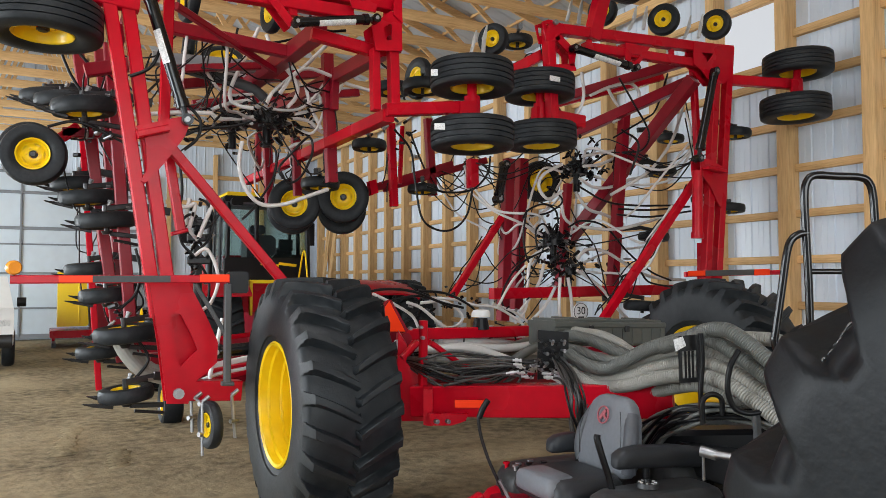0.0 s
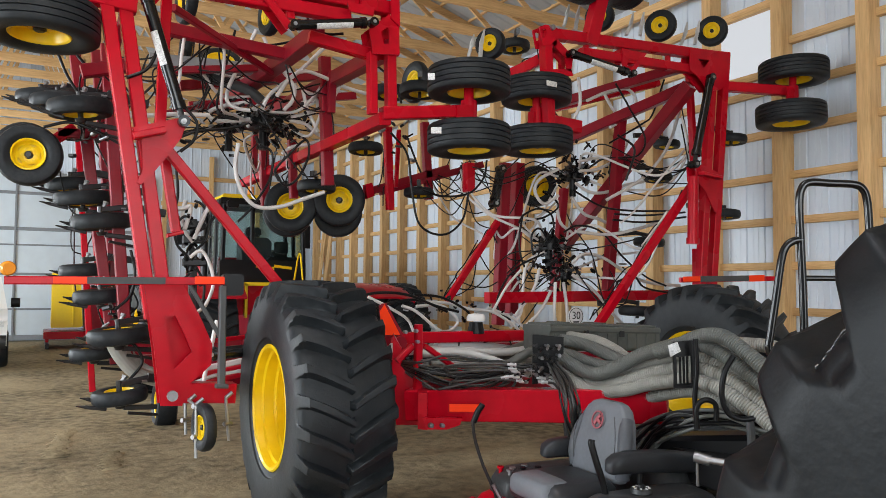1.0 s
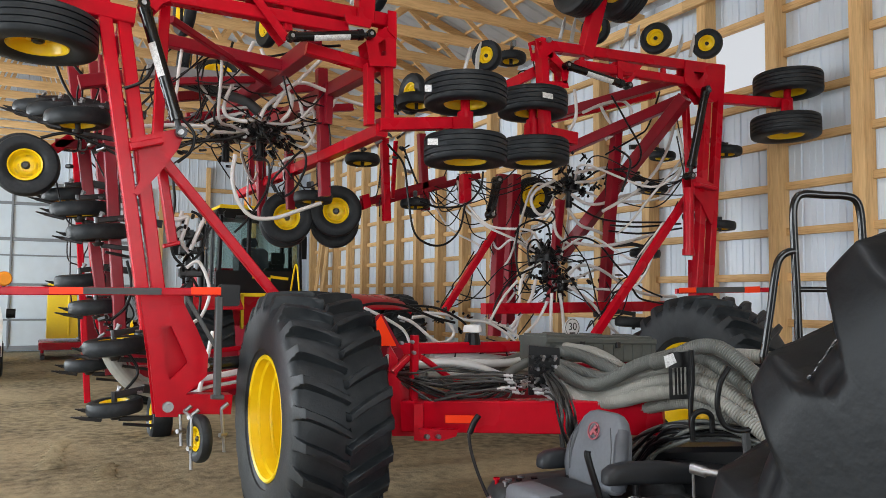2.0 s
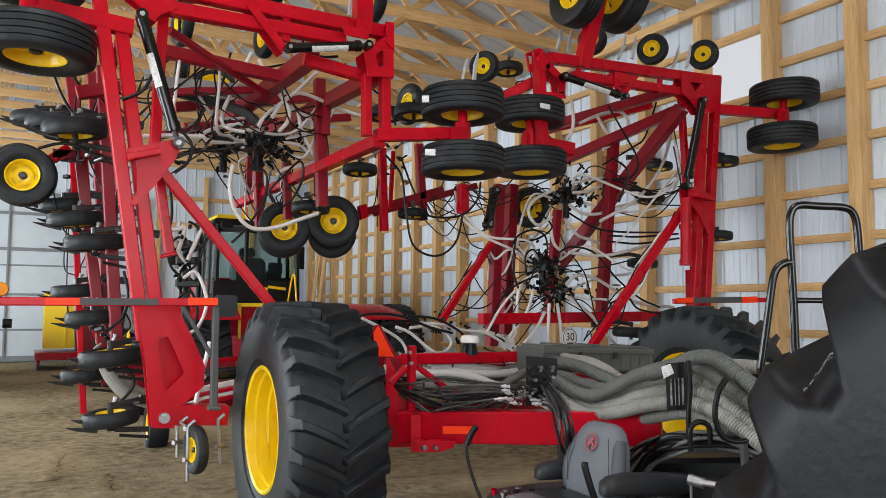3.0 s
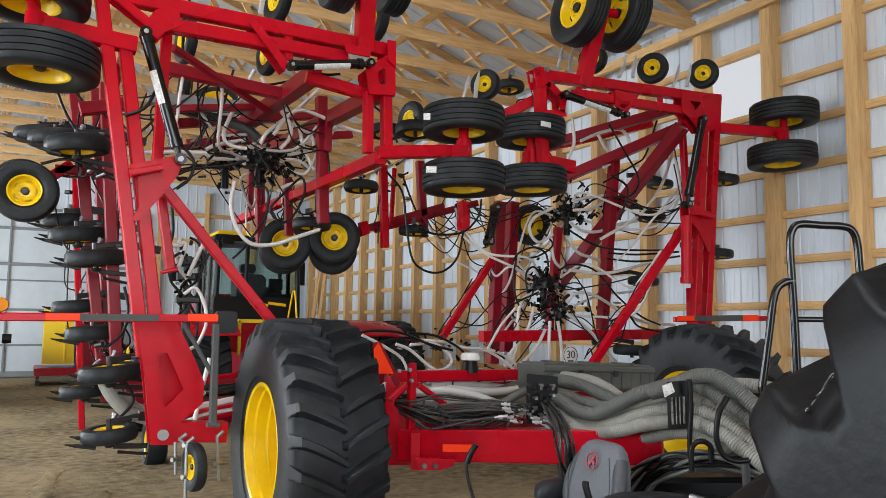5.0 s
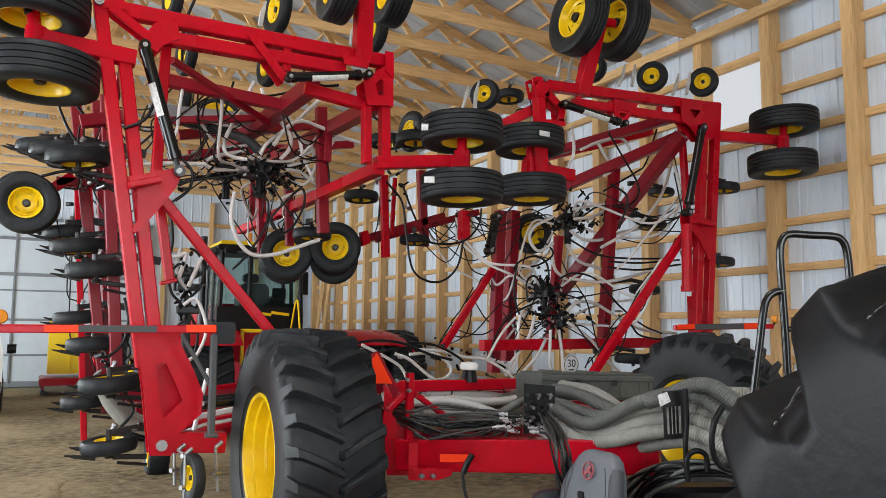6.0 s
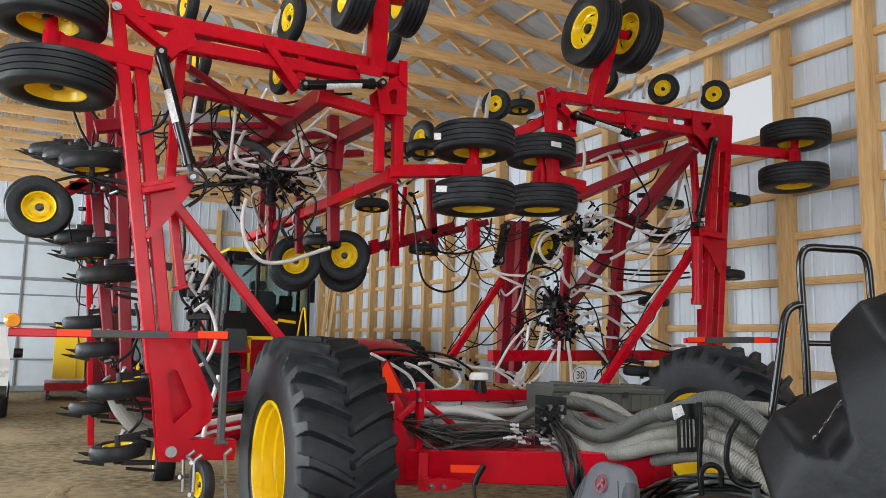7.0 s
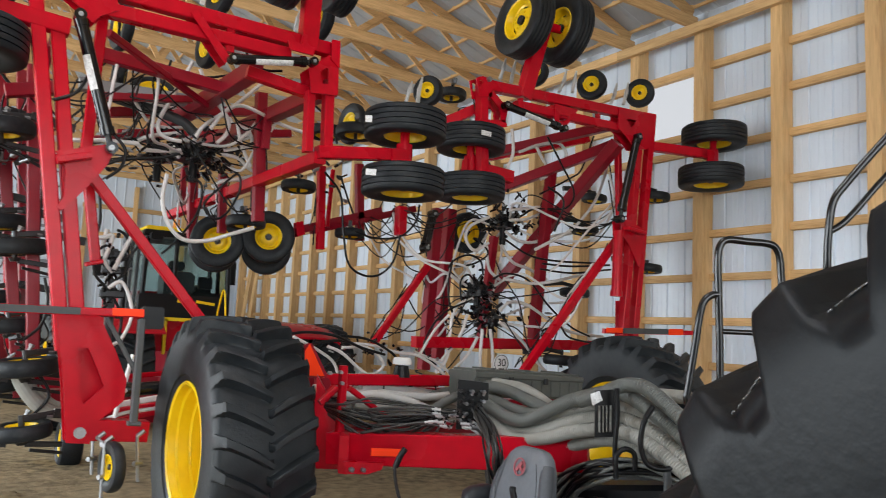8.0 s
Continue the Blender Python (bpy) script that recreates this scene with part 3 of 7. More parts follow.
def hose(pts, r=0.014, material=HOSE_BLACK, n=8, name="hose", label="", parent=None, steps=8):
    bm = bm_new()
    sweep(bm, pts, r, n, steps)
    return smooth(part(name, bm, material, parent or drill, label), 80)


def cylinder(a, b, r=0.045, label_from=0.28, label_to=0.62):
    """A black hydraulic cylinder: barrel with eye, rod, sticker and port."""
    a, b = Vector(a), Vector(b)
    v = b - a
    bm = bm_new()
    rod(bm, a + v * 0.05, a + v * 0.86, r, 16)
    rod(bm, a + v * 0.84, a + v * 0.90, r * 1.18, 16)
    rod(bm, a + v * 0.03, a + v * 0.08, r * 1.12, 16)
    body = smooth(part("hydraulic_cylinder", bm, BLACK_PAINT, drill, "black hydraulic cylinder with white sticker"))
    bm = bm_new()
    rod(bm, a + v * 0.88, a + v * 0.98, r * 0.5, 12)
    smooth(part("piston_rod", bm, DARK_STEEL, body, "dark steel rod"))
    for p in (a, b):
        bm = bm_new()
        rod(bm, p - Vector((0, r, 0)), p + Vector((0, r, 0)), r * 0.95, 14)
        part("clevis", bm, BLACK_PAINT, body)
        bm = bm_new()
        rod(bm, p - Vector((0, r * 1.2, 0)), p + Vector((0, r * 1.2, 0)), r * 0.40, 10)
        part("pin", bm, STEEL, body)
    bm = bm_new()
    x, y, z = basis(a, b)
    rings = []
    for q in (label_from, label_to):
        ring = []
        for k in range(9):
            ang = radians(185 + 10 * k)
            ring.append(a + v * q + (x * math.cos(ang) + y * math.sin(ang)) * (r + 0.003))
        rings.append(ring)
    loft(bm, rings, close=False, cap=False)
    part("sticker", bm, LABEL, body, "white sticker with small black marks")
    return body


LW, RW = 6.0, 6.6      # planes of the rear frames of the two wings

# wing frame, first side: two posts, hinge plate, mid gusset, brace
for a, b in (((0.328, 6.000, 4.271), (0.759, 6.000, 1.538)), ((0.512, 6.020, 3.923), (0.871, 6.000, 1.536))):
    beam("wing_post", a, b, 0.095, 0.10, up=(0, 1, 0))
beam("wing_post", (0.848, 6.250, 4.089), (0.819, 6.250, 2.962), 0.08, 0.08, up=(0, 1, 0))
beam("wing_post", (0.820, 6.200, 2.976), (0.951, 6.200, 2.201), 0.07, 0.08, up=(0, 1, 0))
beam("rest_pad", (0.885, 6.200, 2.166), (1.002, 6.200, 2.199), 0.09, 0.03)
for dy in (-0.075, 0.075):
    y0 = 6.0 + dy
    sheet_part("hinge_plate", [(p[0], y0, p[2]) for p in [(0.696, 6.000, 1.790), (0.969, 6.000, 1.799), (1.033, 6.000, 1.670), (1.106, 6.000, 1.531), (1.192, 6.000, 1.334), (1.186, 6.000, 1.183), (1.012, 6.000, 1.029), (0.982, 6.000, 0.887), (0.828, 6.000, 0.899), (0.774, 6.000, 1.328)]], 0.02,
               hole=None if dy > 0 else [(x, y0, z) for x, z in ((0.845, 1.560), (0.874, 1.557), (0.918, 1.557), (0.985, 1.42), (1.044, 1.287), (1.024, 1.266), (0.97, 1.21), (0.922, 1.166), (0.896, 1.208), (0.87, 1.38))])
    sheet_part("gusset", [(p[0], y0, p[2]) for p in [(0.584, 6.000, 2.933), (0.888, 6.000, 3.030), (0.988, 6.000, 3.060), (0.930, 6.000, 2.888), (0.816, 6.000, 2.714), (0.710, 6.000, 2.574), (0.658, 6.000, 2.519), (0.625, 6.000, 2.533), (0.667, 6.000, 2.622), (0.654, 6.000, 2.837)]], 0.02)
beam("gusset_rib", (0.591, 5.880, 2.862), (0.806, 5.880, 2.929), 0.10, 0.05)
bolt((0.908, 5.900, 0.969), (0, -1, 0), 0.04)
beam("brace", (0.843, 6.000, 2.804), (1.781, 6.000, 1.721), 0.075, 0.075, up=(0, 1, 0))
beam("hinge_beam", (0.859, 6.000, 0.989), (1.378, 6.000, 0.954), 0.16, 0.15)
cylinder((0.650, 5.900, 3.941), (0.940, 5.900, 3.009), 0.046, 0.30, 0.56)
bolt((0.930, 5.840, 2.997), (0, -1, 0), 0.02)

# folded outer section: long double arm along x
beam("wing_arm", (0.477, 6.000, 4.225), (2.659, 6.000, 4.212), 0.10, 0.115)
beam("wing_arm", (0.701, 6.000, 4.068), (2.290, 6.000, 4.076), 0.10, 0.105)
for dy in (-0.056, 0.056):
    sheet_part("end_plate", [(p[0], 6.0 + dy, p[2]) for p in [(0.283, 6.000, 4.296), (0.328, 6.000, 4.325), (0.472, 6.000, 4.331), (0.528, 6.000, 4.217), (0.392, 6.000, 4.204), (0.341, 6.000, 4.193)]], 0.014)
    sheet_part("corner_plate", [(p[0], 6.0 + dy, p[2]) for p in [(0.713, 6.000, 4.148), (0.873, 6.000, 4.238), (0.913, 6.000, 4.069), (0.790, 6.000, 3.989), (0.743, 6.000, 3.925), (0.657, 6.000, 3.981), (0.646, 6.000, 4.033)]], 0.014)
    beam("truss_brace", [(p[0], 6.0 + dy, p[2]) for p in [(0.407, 6.000, 4.217), (0.721, 6.000, 4.012)]][0], [(p[0], 6.0 + dy, p[2]) for p in [(0.407, 6.000, 4.217), (0.721, 6.000, 4.012)]][1], 0.02, 0.07)
    a, b = [(p[0], 6.0 + dy * 1.3, p[2]) for p in [(1.452, 6.000, 4.212), (1.752, 6.000, 3.872)]]
    beam("truss_brace", a, b, 0.02, 0.07)
beam("truss_post", (0.818, 6.000, 4.230), (0.844, 6.000, 4.083), 0.07, 0.06, up=(0, 1, 0))
beam("truss_post", (1.772, 6.000, 4.20), (1.776, 6.000, 3.97), 0.07, 0.06, up=(0, 1, 0))
bolt((0.323, 5.920, 4.238), (0, -1, 0), 0.035)
bolt((2.694, 5.920, 4.237), (0, -1, 0), 0.035)
cylinder((1.763, 5.850, 3.873), (2.447, 5.850, 4.010), 0.040, 0.26, 0.72)
for dy in (-0.09, 0.09):
    sheet_part("knee_lug", [(x, 6.0 + dy * 1.2, z) for x, z in ((2.628, 4.268), (2.706, 4.271), (2.714, 4.03), (2.63, 4.09))], 0.016)
    sheet_part("knee_plate", [(x, 6.0 + dy, z) for x, z in ((2.616, 4.13), (2.714, 4.06), (2.721, 3.79), (2.475, 3.761), (2.436, 3.973))], 0.016,
               hole=[(x, 6.0 + dy, z) for x, z in ((2.603, 4.012), (2.62, 4.0), (2.623, 3.872), (2.568, 3.863), (2.543, 3.966))])
beam("wing_post", (2.500, 6.000, 3.80), (2.512, 6.000, 3.267), 0.07, 0.10, up=(0, 1, 0))
beam("wing_post", (2.672, 6.000, 3.83), (2.688, 6.000, 3.285), 0.085, 0.10, up=(0, 1, 0))
beam("strut", (1.983, 6.150, 3.899), (2.605, 6.100, 3.808), 0.09, 0.10)
# outrigger with twin wheels lying flat, outer end
beam("outrigger", (-0.058, 6.000, 3.906), (0.603, 6.000, 3.862), 0.11, 0.12)
sheet_part("outrigger_end", [(-0.040, 5.930, 3.889), (0.062, 5.930, 3.898), (0.069, 5.930, 3.797), (-0.033, 5.930, 3.794)], 0.02)


def flat_pair(top, low, R, W=0.25, tilt=(0, 0.02, 1), ratio=0.51):
    """Two gauge wheels on one upright spindle, axis near vertical."""
    v = Vector(tilt).normalized()
    small_wheel(drill, top, -v, R, W, ratio, True, name="gauge_wheel", label="yellow gauge wheel lying flat")
    small_wheel(drill, low, -v, R, W, ratio, True, name="gauge_wheel", label="yellow gauge wheel lying flat")
    bm = bm_new()
    rod(bm, Vector(low) - v * 0.05, Vector(top) + v * 0.05, 0.045, 12)
    mid = (Vector(top) + Vector(low)) / 2
    rod(bm, mid - v * 0.09, mid + v * 0.09, 0.075, 12)
    smooth(part("spindle", bm, RED, drill))


flat_pair((-0.115, 6.000, 4.134), (-0.028, 6.000, 3.639), 0.395, 0.26)
flat_pair((3.472, 6.000, 3.674), (3.475, 6.000, 3.140), 0.385, 0.26)
beam("outrigger", (2.600, 6.000, 3.280), (3.483, 6.000, 3.399), 0.11, 0.11)
sheet_part("outrigger_end", [(3.304, 5.930, 3.422), (3.466, 5.930, 3.442), (3.468, 5.930, 3.325), (3.306, 5.930, 3.306)], 0.02)

# folded section frame running forward from the knee
YB = (2.634, 6.000, 3.238)
YBX = YB[0]
beam("frame_rail", YB, (2.660, 11.262, 3.278), 0.11, 0.11, up=(0, 0, 1), material=RED)
# rails, crosses and hangers: shade inside the wing is put into their darker red
beam("frame_rail", (2.719, 6.050, 3.892), (2.700, 10.003, 4.074), 0.13, 0.14, material=RED_SHADED)
beam("frame_rail", (2.108, 6.300, 3.989), (1.950, 9.661, 3.990), 0.14, 0.15, material=RED_SHADED)
beam("frame_cross", (0.928, 7.000, 4.053), (2.034, 7.000, 3.977), 0.10, 0.11, material=RED_SHADED)
beam("frame_cross", (0.920, 6.400, 4.041), (2.011, 7.400, 3.900), 0.055, 0.06, material=RED_SHADED)
beam("frame_cross", (0.979, 7.600, 3.823), (1.915, 7.600, 3.982), 0.07, 0.07, material=RED_SHADED)
beam("frame_cross", (1.134, 8.600, 3.612), (1.987, 8.600, 3.884), 0.07, 0.07, material=RED_SHADED)
beam("frame_cross", (1.385, 9.000, 4.055), (3.522, 9.000, 4.495), 0.10, 0.11, material=RED_SHADED)
beam("frame_cross", (1.740, 10.500, 4.169), (4.117, 10.500, 4.607), 0.10, 0.11, material=RED_SHADED)
beam("hanger", (2.626, 7.600, 4.197), (2.685, 7.600, 2.840), 0.11, 0.11, material=RED_SHADED, up=(0, 1, 0))
beam("hanger", (2.587, 8.600, 3.485), (2.624, 8.600, 2.794), 0.09, 0.09, material=RED_SHADED, up=(0, 1, 0))
beam("hanger", (2.567, 9.800, 3.752), (2.612, 9.800, 2.798), 0.11, 0.11, material=RED_SHADED, up=(0, 1, 0))
beam("hanger", (2.604, 10.400, 3.856), (2.606, 10.400, 3.337), 0.08, 0.08, material=RED_SHADED, up=(0, 1, 0))
beam("hanger", (2.680, 7.500, 4.024), (2.671, 7.500, 3.591), 0.08, 0.08, material=RED_SHADED, up=(0, 1, 0))
beam("hanger", (4.525, 9.000, 3.968), (4.602, 9.000, 2.940), 0.1, 0.1, material=RED_SHADED, up=(0, 1, 0))
beam("hanger", (5.009, 9.000, 3.929), (5.218, 9.000, 3.872), 0.06, 0.06, material=RED_SHADED, up=(0, 1, 0))

# gauge wheels in pairs under the forward rail
for at, Y in (((2.767, 9.200, 2.759), 9.2), ((2.90, 9.750, 2.735), 9.75), ((3.334, 9.000, 2.852), 9.0), ((3.52, 9.550, 2.745), 9.55)):
    small_wheel(drill, at, (-0.35, -1, 0), 0.32, 0.24, 0.5, True, name="gauge_wheel", label="yellow gauge wheel with black tyre")
beam("outrigger", (3.653, 9.000, 2.962), (4.886, 9.000, 3.380), 0.10, 0.10, material=RED_SHADED)
sheet_part("outrigger_end", [(3.645, 8.950, 3.066), (3.738, 8.950, 3.095), (3.775, 8.950, 2.929), (3.674, 8.950, 2.886)], 0.10)
beam("outrigger", (3.889, 9.000, 2.994), (5.426, 9.000, 3.476), 0.09, 0.09, material=RED_SHADED)
beam("hanger", (4.631, 8.000, 3.289), (4.637, 8.000, 2.937), 0.11, 0.13, material=RED, up=(0, 1, 0))
beam("hanger", (3.808, 8.600, 3.761), (3.855, 8.600, 2.725), 0.09, 0.09, material=RED, up=(0, 1, 0))
beam("hanger", (4.057, 8.800, 3.787), (4.023, 8.800, 3.043), 0.05, 0.05, material=RED, up=(0, 1, 0))
# single wheel out at the far corner of the wing
for at in ((-0.086, 7.600, 2.918), (-0.121, 8.000, 3.005)):
    small_wheel(drill, at, (-0.10, -1, 0), 0.275, 0.20, 0.5, False, name="gauge_wheel", label="yellow gauge wheel with smooth black tyre")
beam("outrigger", (-0.057, 7.800, 2.966), (0.278, 7.800, 3.243), 0.08, 0.09)

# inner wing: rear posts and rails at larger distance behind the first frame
# most of these posts take the darker red that holds their shade
beam("wing_post", (0.211, 8.000, 4.346), (0.697, 8.000, 1.020), 0.10, 0.11, material=RED_SHADED, up=(0, 1, 0))
beam("wing_post", (0.496, 8.600, 4.210), (0.821, 8.600, 0.958), 0.13, 0.13, material=RED_SHADED, up=(0, 1, 0))
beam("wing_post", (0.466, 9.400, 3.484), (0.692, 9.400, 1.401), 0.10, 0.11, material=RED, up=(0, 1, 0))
beam("wing_post", (0.489, 7.300, 3.914), (0.734, 7.300, 1.084), 0.10, 0.10, material=RED_SHADED, up=(0, 1, 0))
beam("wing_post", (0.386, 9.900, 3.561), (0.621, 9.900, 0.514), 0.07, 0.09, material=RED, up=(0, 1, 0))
beam("wing_post", (0.593, 7.000, 4.055), (0.539, 8.400, 3.740), 0.08, 0.09, material=RED_SHADED, up=(0, 1, 0))
beam("wing_rail", (0.284, 7.000, 3.571), (0.687, 7.000, 3.684), 0.10, 0.11, material=RED_SHADED)
beam("wing_rail", (0.139, 7.800, 3.173), (0.755, 7.800, 3.215), 0.08, 0.09, material=RED_SHADED)

# wing frame, second side
for a, b in (((7.284, 6.600, 4.460), (7.054, 6.600, 1.784)), ((7.521, 6.600, 4.716), (7.244, 6.600, 1.784))):
    beam("wing_post", a, b, 0.10, 0.10, up=(0, 1, 0))
beam("wing_post", (7.104, 6.800, 4.502), (7.179, 6.800, 3.294), 0.07, 0.08, up=(0, 1, 0))
bm = bm_new()
rod(bm, (6.798, 6.45, 3.10), (6.779, 6.45, 2.34), 0.062, 20)
rod(bm, (6.7795, 6.45, 2.37), (6.7785, 6.45, 2.30), 0.074, 20)
smooth(part("rest_leg", bm, RED, drill, "round red tube with a collar"))
beam("wing_post", (7.219, 6.800, 2.271), (7.216, 6.800, 1.645), 0.09, 0.09, up=(0, 1, 0))
for dy in (-0.07, 0.07):
    sheet_part("gusset", [(p[0], 6.6 + dy, p[2]) for p in [(6.922, 6.600, 3.246), (7.036, 6.600, 3.270), (7.290, 6.600, 3.190), (7.335, 6.600, 3.165), (7.262, 6.600, 2.693), (7.225, 6.600, 2.718), (7.074, 6.600, 2.947), (6.936, 6.600, 3.075)]], 0.02)
beam("gusset_rib", (6.930, 6.450, 3.147), (7.232, 6.450, 3.117), 0.10, 0.04)
beam("brace", (6.964, 6.600, 3.056), (5.475, 6.600, 1.362), 0.085, 0.085, up=(0, 1, 0))
cylinder((7.152, 6.500, 4.338), (6.865, 6.500, 3.256), 0.050, 0.25, 0.55)
beam("wing_arm", (4.80, 6.600, 4.520), (7.50, 6.600, 4.662), 0.11, 0.115)
beam("wing_arm", (5.25, 6.600, 4.385), (6.95, 6.600, 4.432), 0.10, 0.10)
for dy in (-0.065, 0.065):
    y0 = 6.6 + dy
    sheet_part("corner_plate", [(x, y0, z) for x, z in ((6.845, 4.665), (7.53, 4.718), (7.49, 4.35), (7.355, 4.22), (7.14, 4.19), (6.97, 4.34), (6.84, 4.395))], 0.016,
               hole=[(x, y0, z) for x, z in ((6.975, 4.55), (7.17, 4.566), (7.145, 4.53), (7.105, 4.485), (7.07, 4.45), (7.03, 4.488), (7.0, 4.52))])
    sheet_part("end_box", [(x, y0, z) for x, z in ((4.64, 4.55), (4.72, 4.588), (4.87, 4.578), (4.865, 4.38), (4.69, 4.355))], 0.016,
               hole=[(x, y0, z) for x, z in ((4.675, 4.525), (4.70, 4.54), (4.73, 4.535), (4.728, 4.45), (4.69, 4.44))])
    sheet_part("end_brace", [(x, y0, z) for x, z in ((4.80, 4.40), (4.88, 4.45), (5.09, 4.295), (5.06, 4.13), (5.0, 4.13), (4.99, 4.26))], 0.016)
    sheet_part("foot_plate", [(x, y0, z) for x, z in ((4.69, 4.01), (4.70, 4.10), (5.06, 4.155), (5.09, 4.085))], 0.016)
    sheet_part("web_plate", [(x, y0 - math.copysign(0.006, dy), z) for x, z in ((5.79, 4.50), (6.16, 4.50), (5.975, 4.258), (5.79, 4.305))], 0.014,
               hole=[(x, y0 - math.copysign(0.006, dy), z) for x, z in ((5.868, 4.383), (6.03, 4.392), (5.915, 4.293), (5.868, 4.30))])
for x, z in ((5.32, 4.455), (5.80, 4.475), (6.55, 4.52)):
    beam("truss_post", (x, 6.6, z + 0.02), (x, 6.6, z - 0.06), 0.05, 0.06, up=(0, 1, 0))
bolt((4.802, 6.515, 4.565), (0, -1, 0), 0.03)
beam("wing_post", (4.765, 6.600, 4.50), (4.82, 6.600, 3.503), 0.10, 0.125, up=(0, 1, 0))
beam("strut", (4.480, 6.900, 4.085), (4.949, 6.700, 4.366), 0.10, 0.11, material=RED)
cylinder((4.982, 6.430, 4.289), (5.842, 6.430, 4.188), 0.042, 0.30, 0.72)
beam("outrigger", (7.558, 6.600, 4.302), (8.294, 6.200, 4.243), 0.10, 0.12)
sheet_part("outrigger_end", [(8.054, 6.120, 4.258), (8.233, 6.120, 4.268), (8.225, 6.120, 4.123), (8.046, 6.120, 4.107)], 0.02)
flat_pair((8.275, 6.200, 4.488), (8.215, 6.200, 3.938), 0.412, 0.26)
flat_pair((4.756, 6.750, 3.910), (4.775, 6.750, 3.372), 0.385, 0.26)
beam("outrigger", (4.683, 6.750, 3.621), (5.343, 6.750, 3.582), 0.11, 0.14)
# mast with a pair of wheels above each arm
beam("mast", (5.36, 6.600, 4.493), (5.54, 6.470, 5.40), 0.16, 0.13, up=(0, 1, 0))
beam("mast", (2.430, 5.950, 4.133), (2.450, 5.950, 5.042), 0.15, 0.13, up=(0, 1, 0))
sheet_part("mast_foot", [(2.221, 5.870, 4.150), (2.468, 5.870, 4.147), (2.454, 5.870, 4.073), (2.244, 5.870, 4.075)], 0.02)
for at in ((5.255, 6.500, 5.345), (5.777, 6.420, 5.355)):
    small_wheel(drill, at, (-1, 0.02, 0.1), 0.425, 0.25, 0.56, True, old=True, name="gauge_wheel", label="yellow gauge wheel held high on a mast")
rodm = bm_new()
rod(rodm, (5.255, 6.500, 5.345), (5.777, 6.420, 5.355), 0.05, 12)
smooth(part("axle", rodm, RED, drill))
for at in ((2.194, 5.900, 4.785), (2.900, 6.350, 5.060)):
    small_wheel(drill, at, (-1, 0.02, 0.1), 0.33, 0.23, 0.56, True, old=True, name="gauge_wheel", label="yellow gauge wheel held high on a mast")
rodm = bm_new()
rod(rodm, (2.194, 5.900, 4.785), (2.900, 6.350, 5.060), 0.05, 12)
smooth(part("axle", rodm, RED, drill))
# packer wheels standing on top of the folded arms
for at, r in (((6.830, 7.000, 5.074), 0.20), ((7.739, 7.000, 5.157), 0.20), ((4.692, 7.600, 4.673), 0.19), ((6.187, 7.400, 5.198), 0.19)):
    small_wheel(drill, at, (-1, -0.6, 0), r, 0.13, 0.52, name="packer_wheel", label="small yellow packer wheel")
for at, r in (((2.063, 7.400, 5.101), 0.27), ((1.065, 7.600, 5.084), 0.22), ((1.278, 8.000, 4.699), 0.25), ((2.197, 8.200, 4.778), 0.24), ((3.045, 7.200, 5.003), 0.26), ((4.383, 9.000, 4.497), 0.28)):
    small_wheel(drill, at, (-1, -0.15, 0), r, 0.12, 0.52, name="packer_wheel", label="small yellow packer wheel")

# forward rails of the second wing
# shade behind this wing is likewise painted in as the darker red
beam("frame_rail", (7.016, 6.700, 4.275), (6.538, 8.600, 2.364), 0.15, 0.15, material=RED_SHADED)
beam("frame_rail", (7.125, 6.900, 4.298), (6.046, 8.200, 3.667), 0.13, 0.13, material=RED_SHADED)
beam("frame_rail", (7.230, 6.900, 4.607), (6.145, 8.400, 4.261), 0.12, 0.12, material=RED_SHADED)
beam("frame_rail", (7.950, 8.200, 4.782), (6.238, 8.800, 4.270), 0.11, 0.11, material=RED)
beam("hanger", (6.710, 7.600, 4.055), (6.473, 7.600, 1.742), 0.12, 0.12, material=RED_SHADED, up=(0, 1, 0))
beam("hanger", (6.235, 8.200, 3.104), (6.075, 8.200, 1.732), 0.10, 0.10, material=RED_SHADED, up=(0, 1, 0))
beam("wing_post", (5.426, 8.400, 3.409), (5.317, 8.400, 1.286), 0.13, 0.13, material=RED_SHADED, up=(0, 1, 0))
beam("wing_post", (5.901, 8.800, 3.504), (5.790, 8.800, 1.412), 0.14, 0.14, material=RED_SHADED, up=(0, 1, 0))
beam("brace", (5.378, 8.400, 2.728), (4.561, 8.400, 1.594), 0.08, 0.08, up=(0, 1, 0))
cylinder((5.292, 8.300, 3.310), (5.191, 8.300, 2.858), 0.06, 0.9, 0.95)
small_wheel(drill, (6.332, 9.000, 3.236), (-0.3, -1, 0), 0.30, 0.22, 0.55, name="gauge_wheel", label="yellow gauge wheel with black tyre")



# main frame, axle, drawbar
WHEEL_L = big_wheel(drill, (1.84, 5.52, 0.90), -1)
WHEEL_R = big_wheel(drill, (6.16, 5.62, 0.90), 1)
# axle and low inner beams: same paint darkened, standing in for shade under the machine
beam("axle_beam", (2.2, 5.6, 0.90), (5.8, 5.65, 0.90), 0.20, 0.20, material=RED_SHADED)
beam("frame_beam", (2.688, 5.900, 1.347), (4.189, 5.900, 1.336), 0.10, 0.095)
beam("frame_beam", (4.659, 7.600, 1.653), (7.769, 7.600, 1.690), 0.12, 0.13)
beam("frame_beam", (1.0, 6.9, 0.98), (6.7, 6.9, 0.98), 0.15, 0.15, material=RED_SHADED)
beam("frame_beam", (1.0, 8.4, 0.98), (6.7, 8.4, 0.98), 0.15, 0.15, material=RED_SHADED)
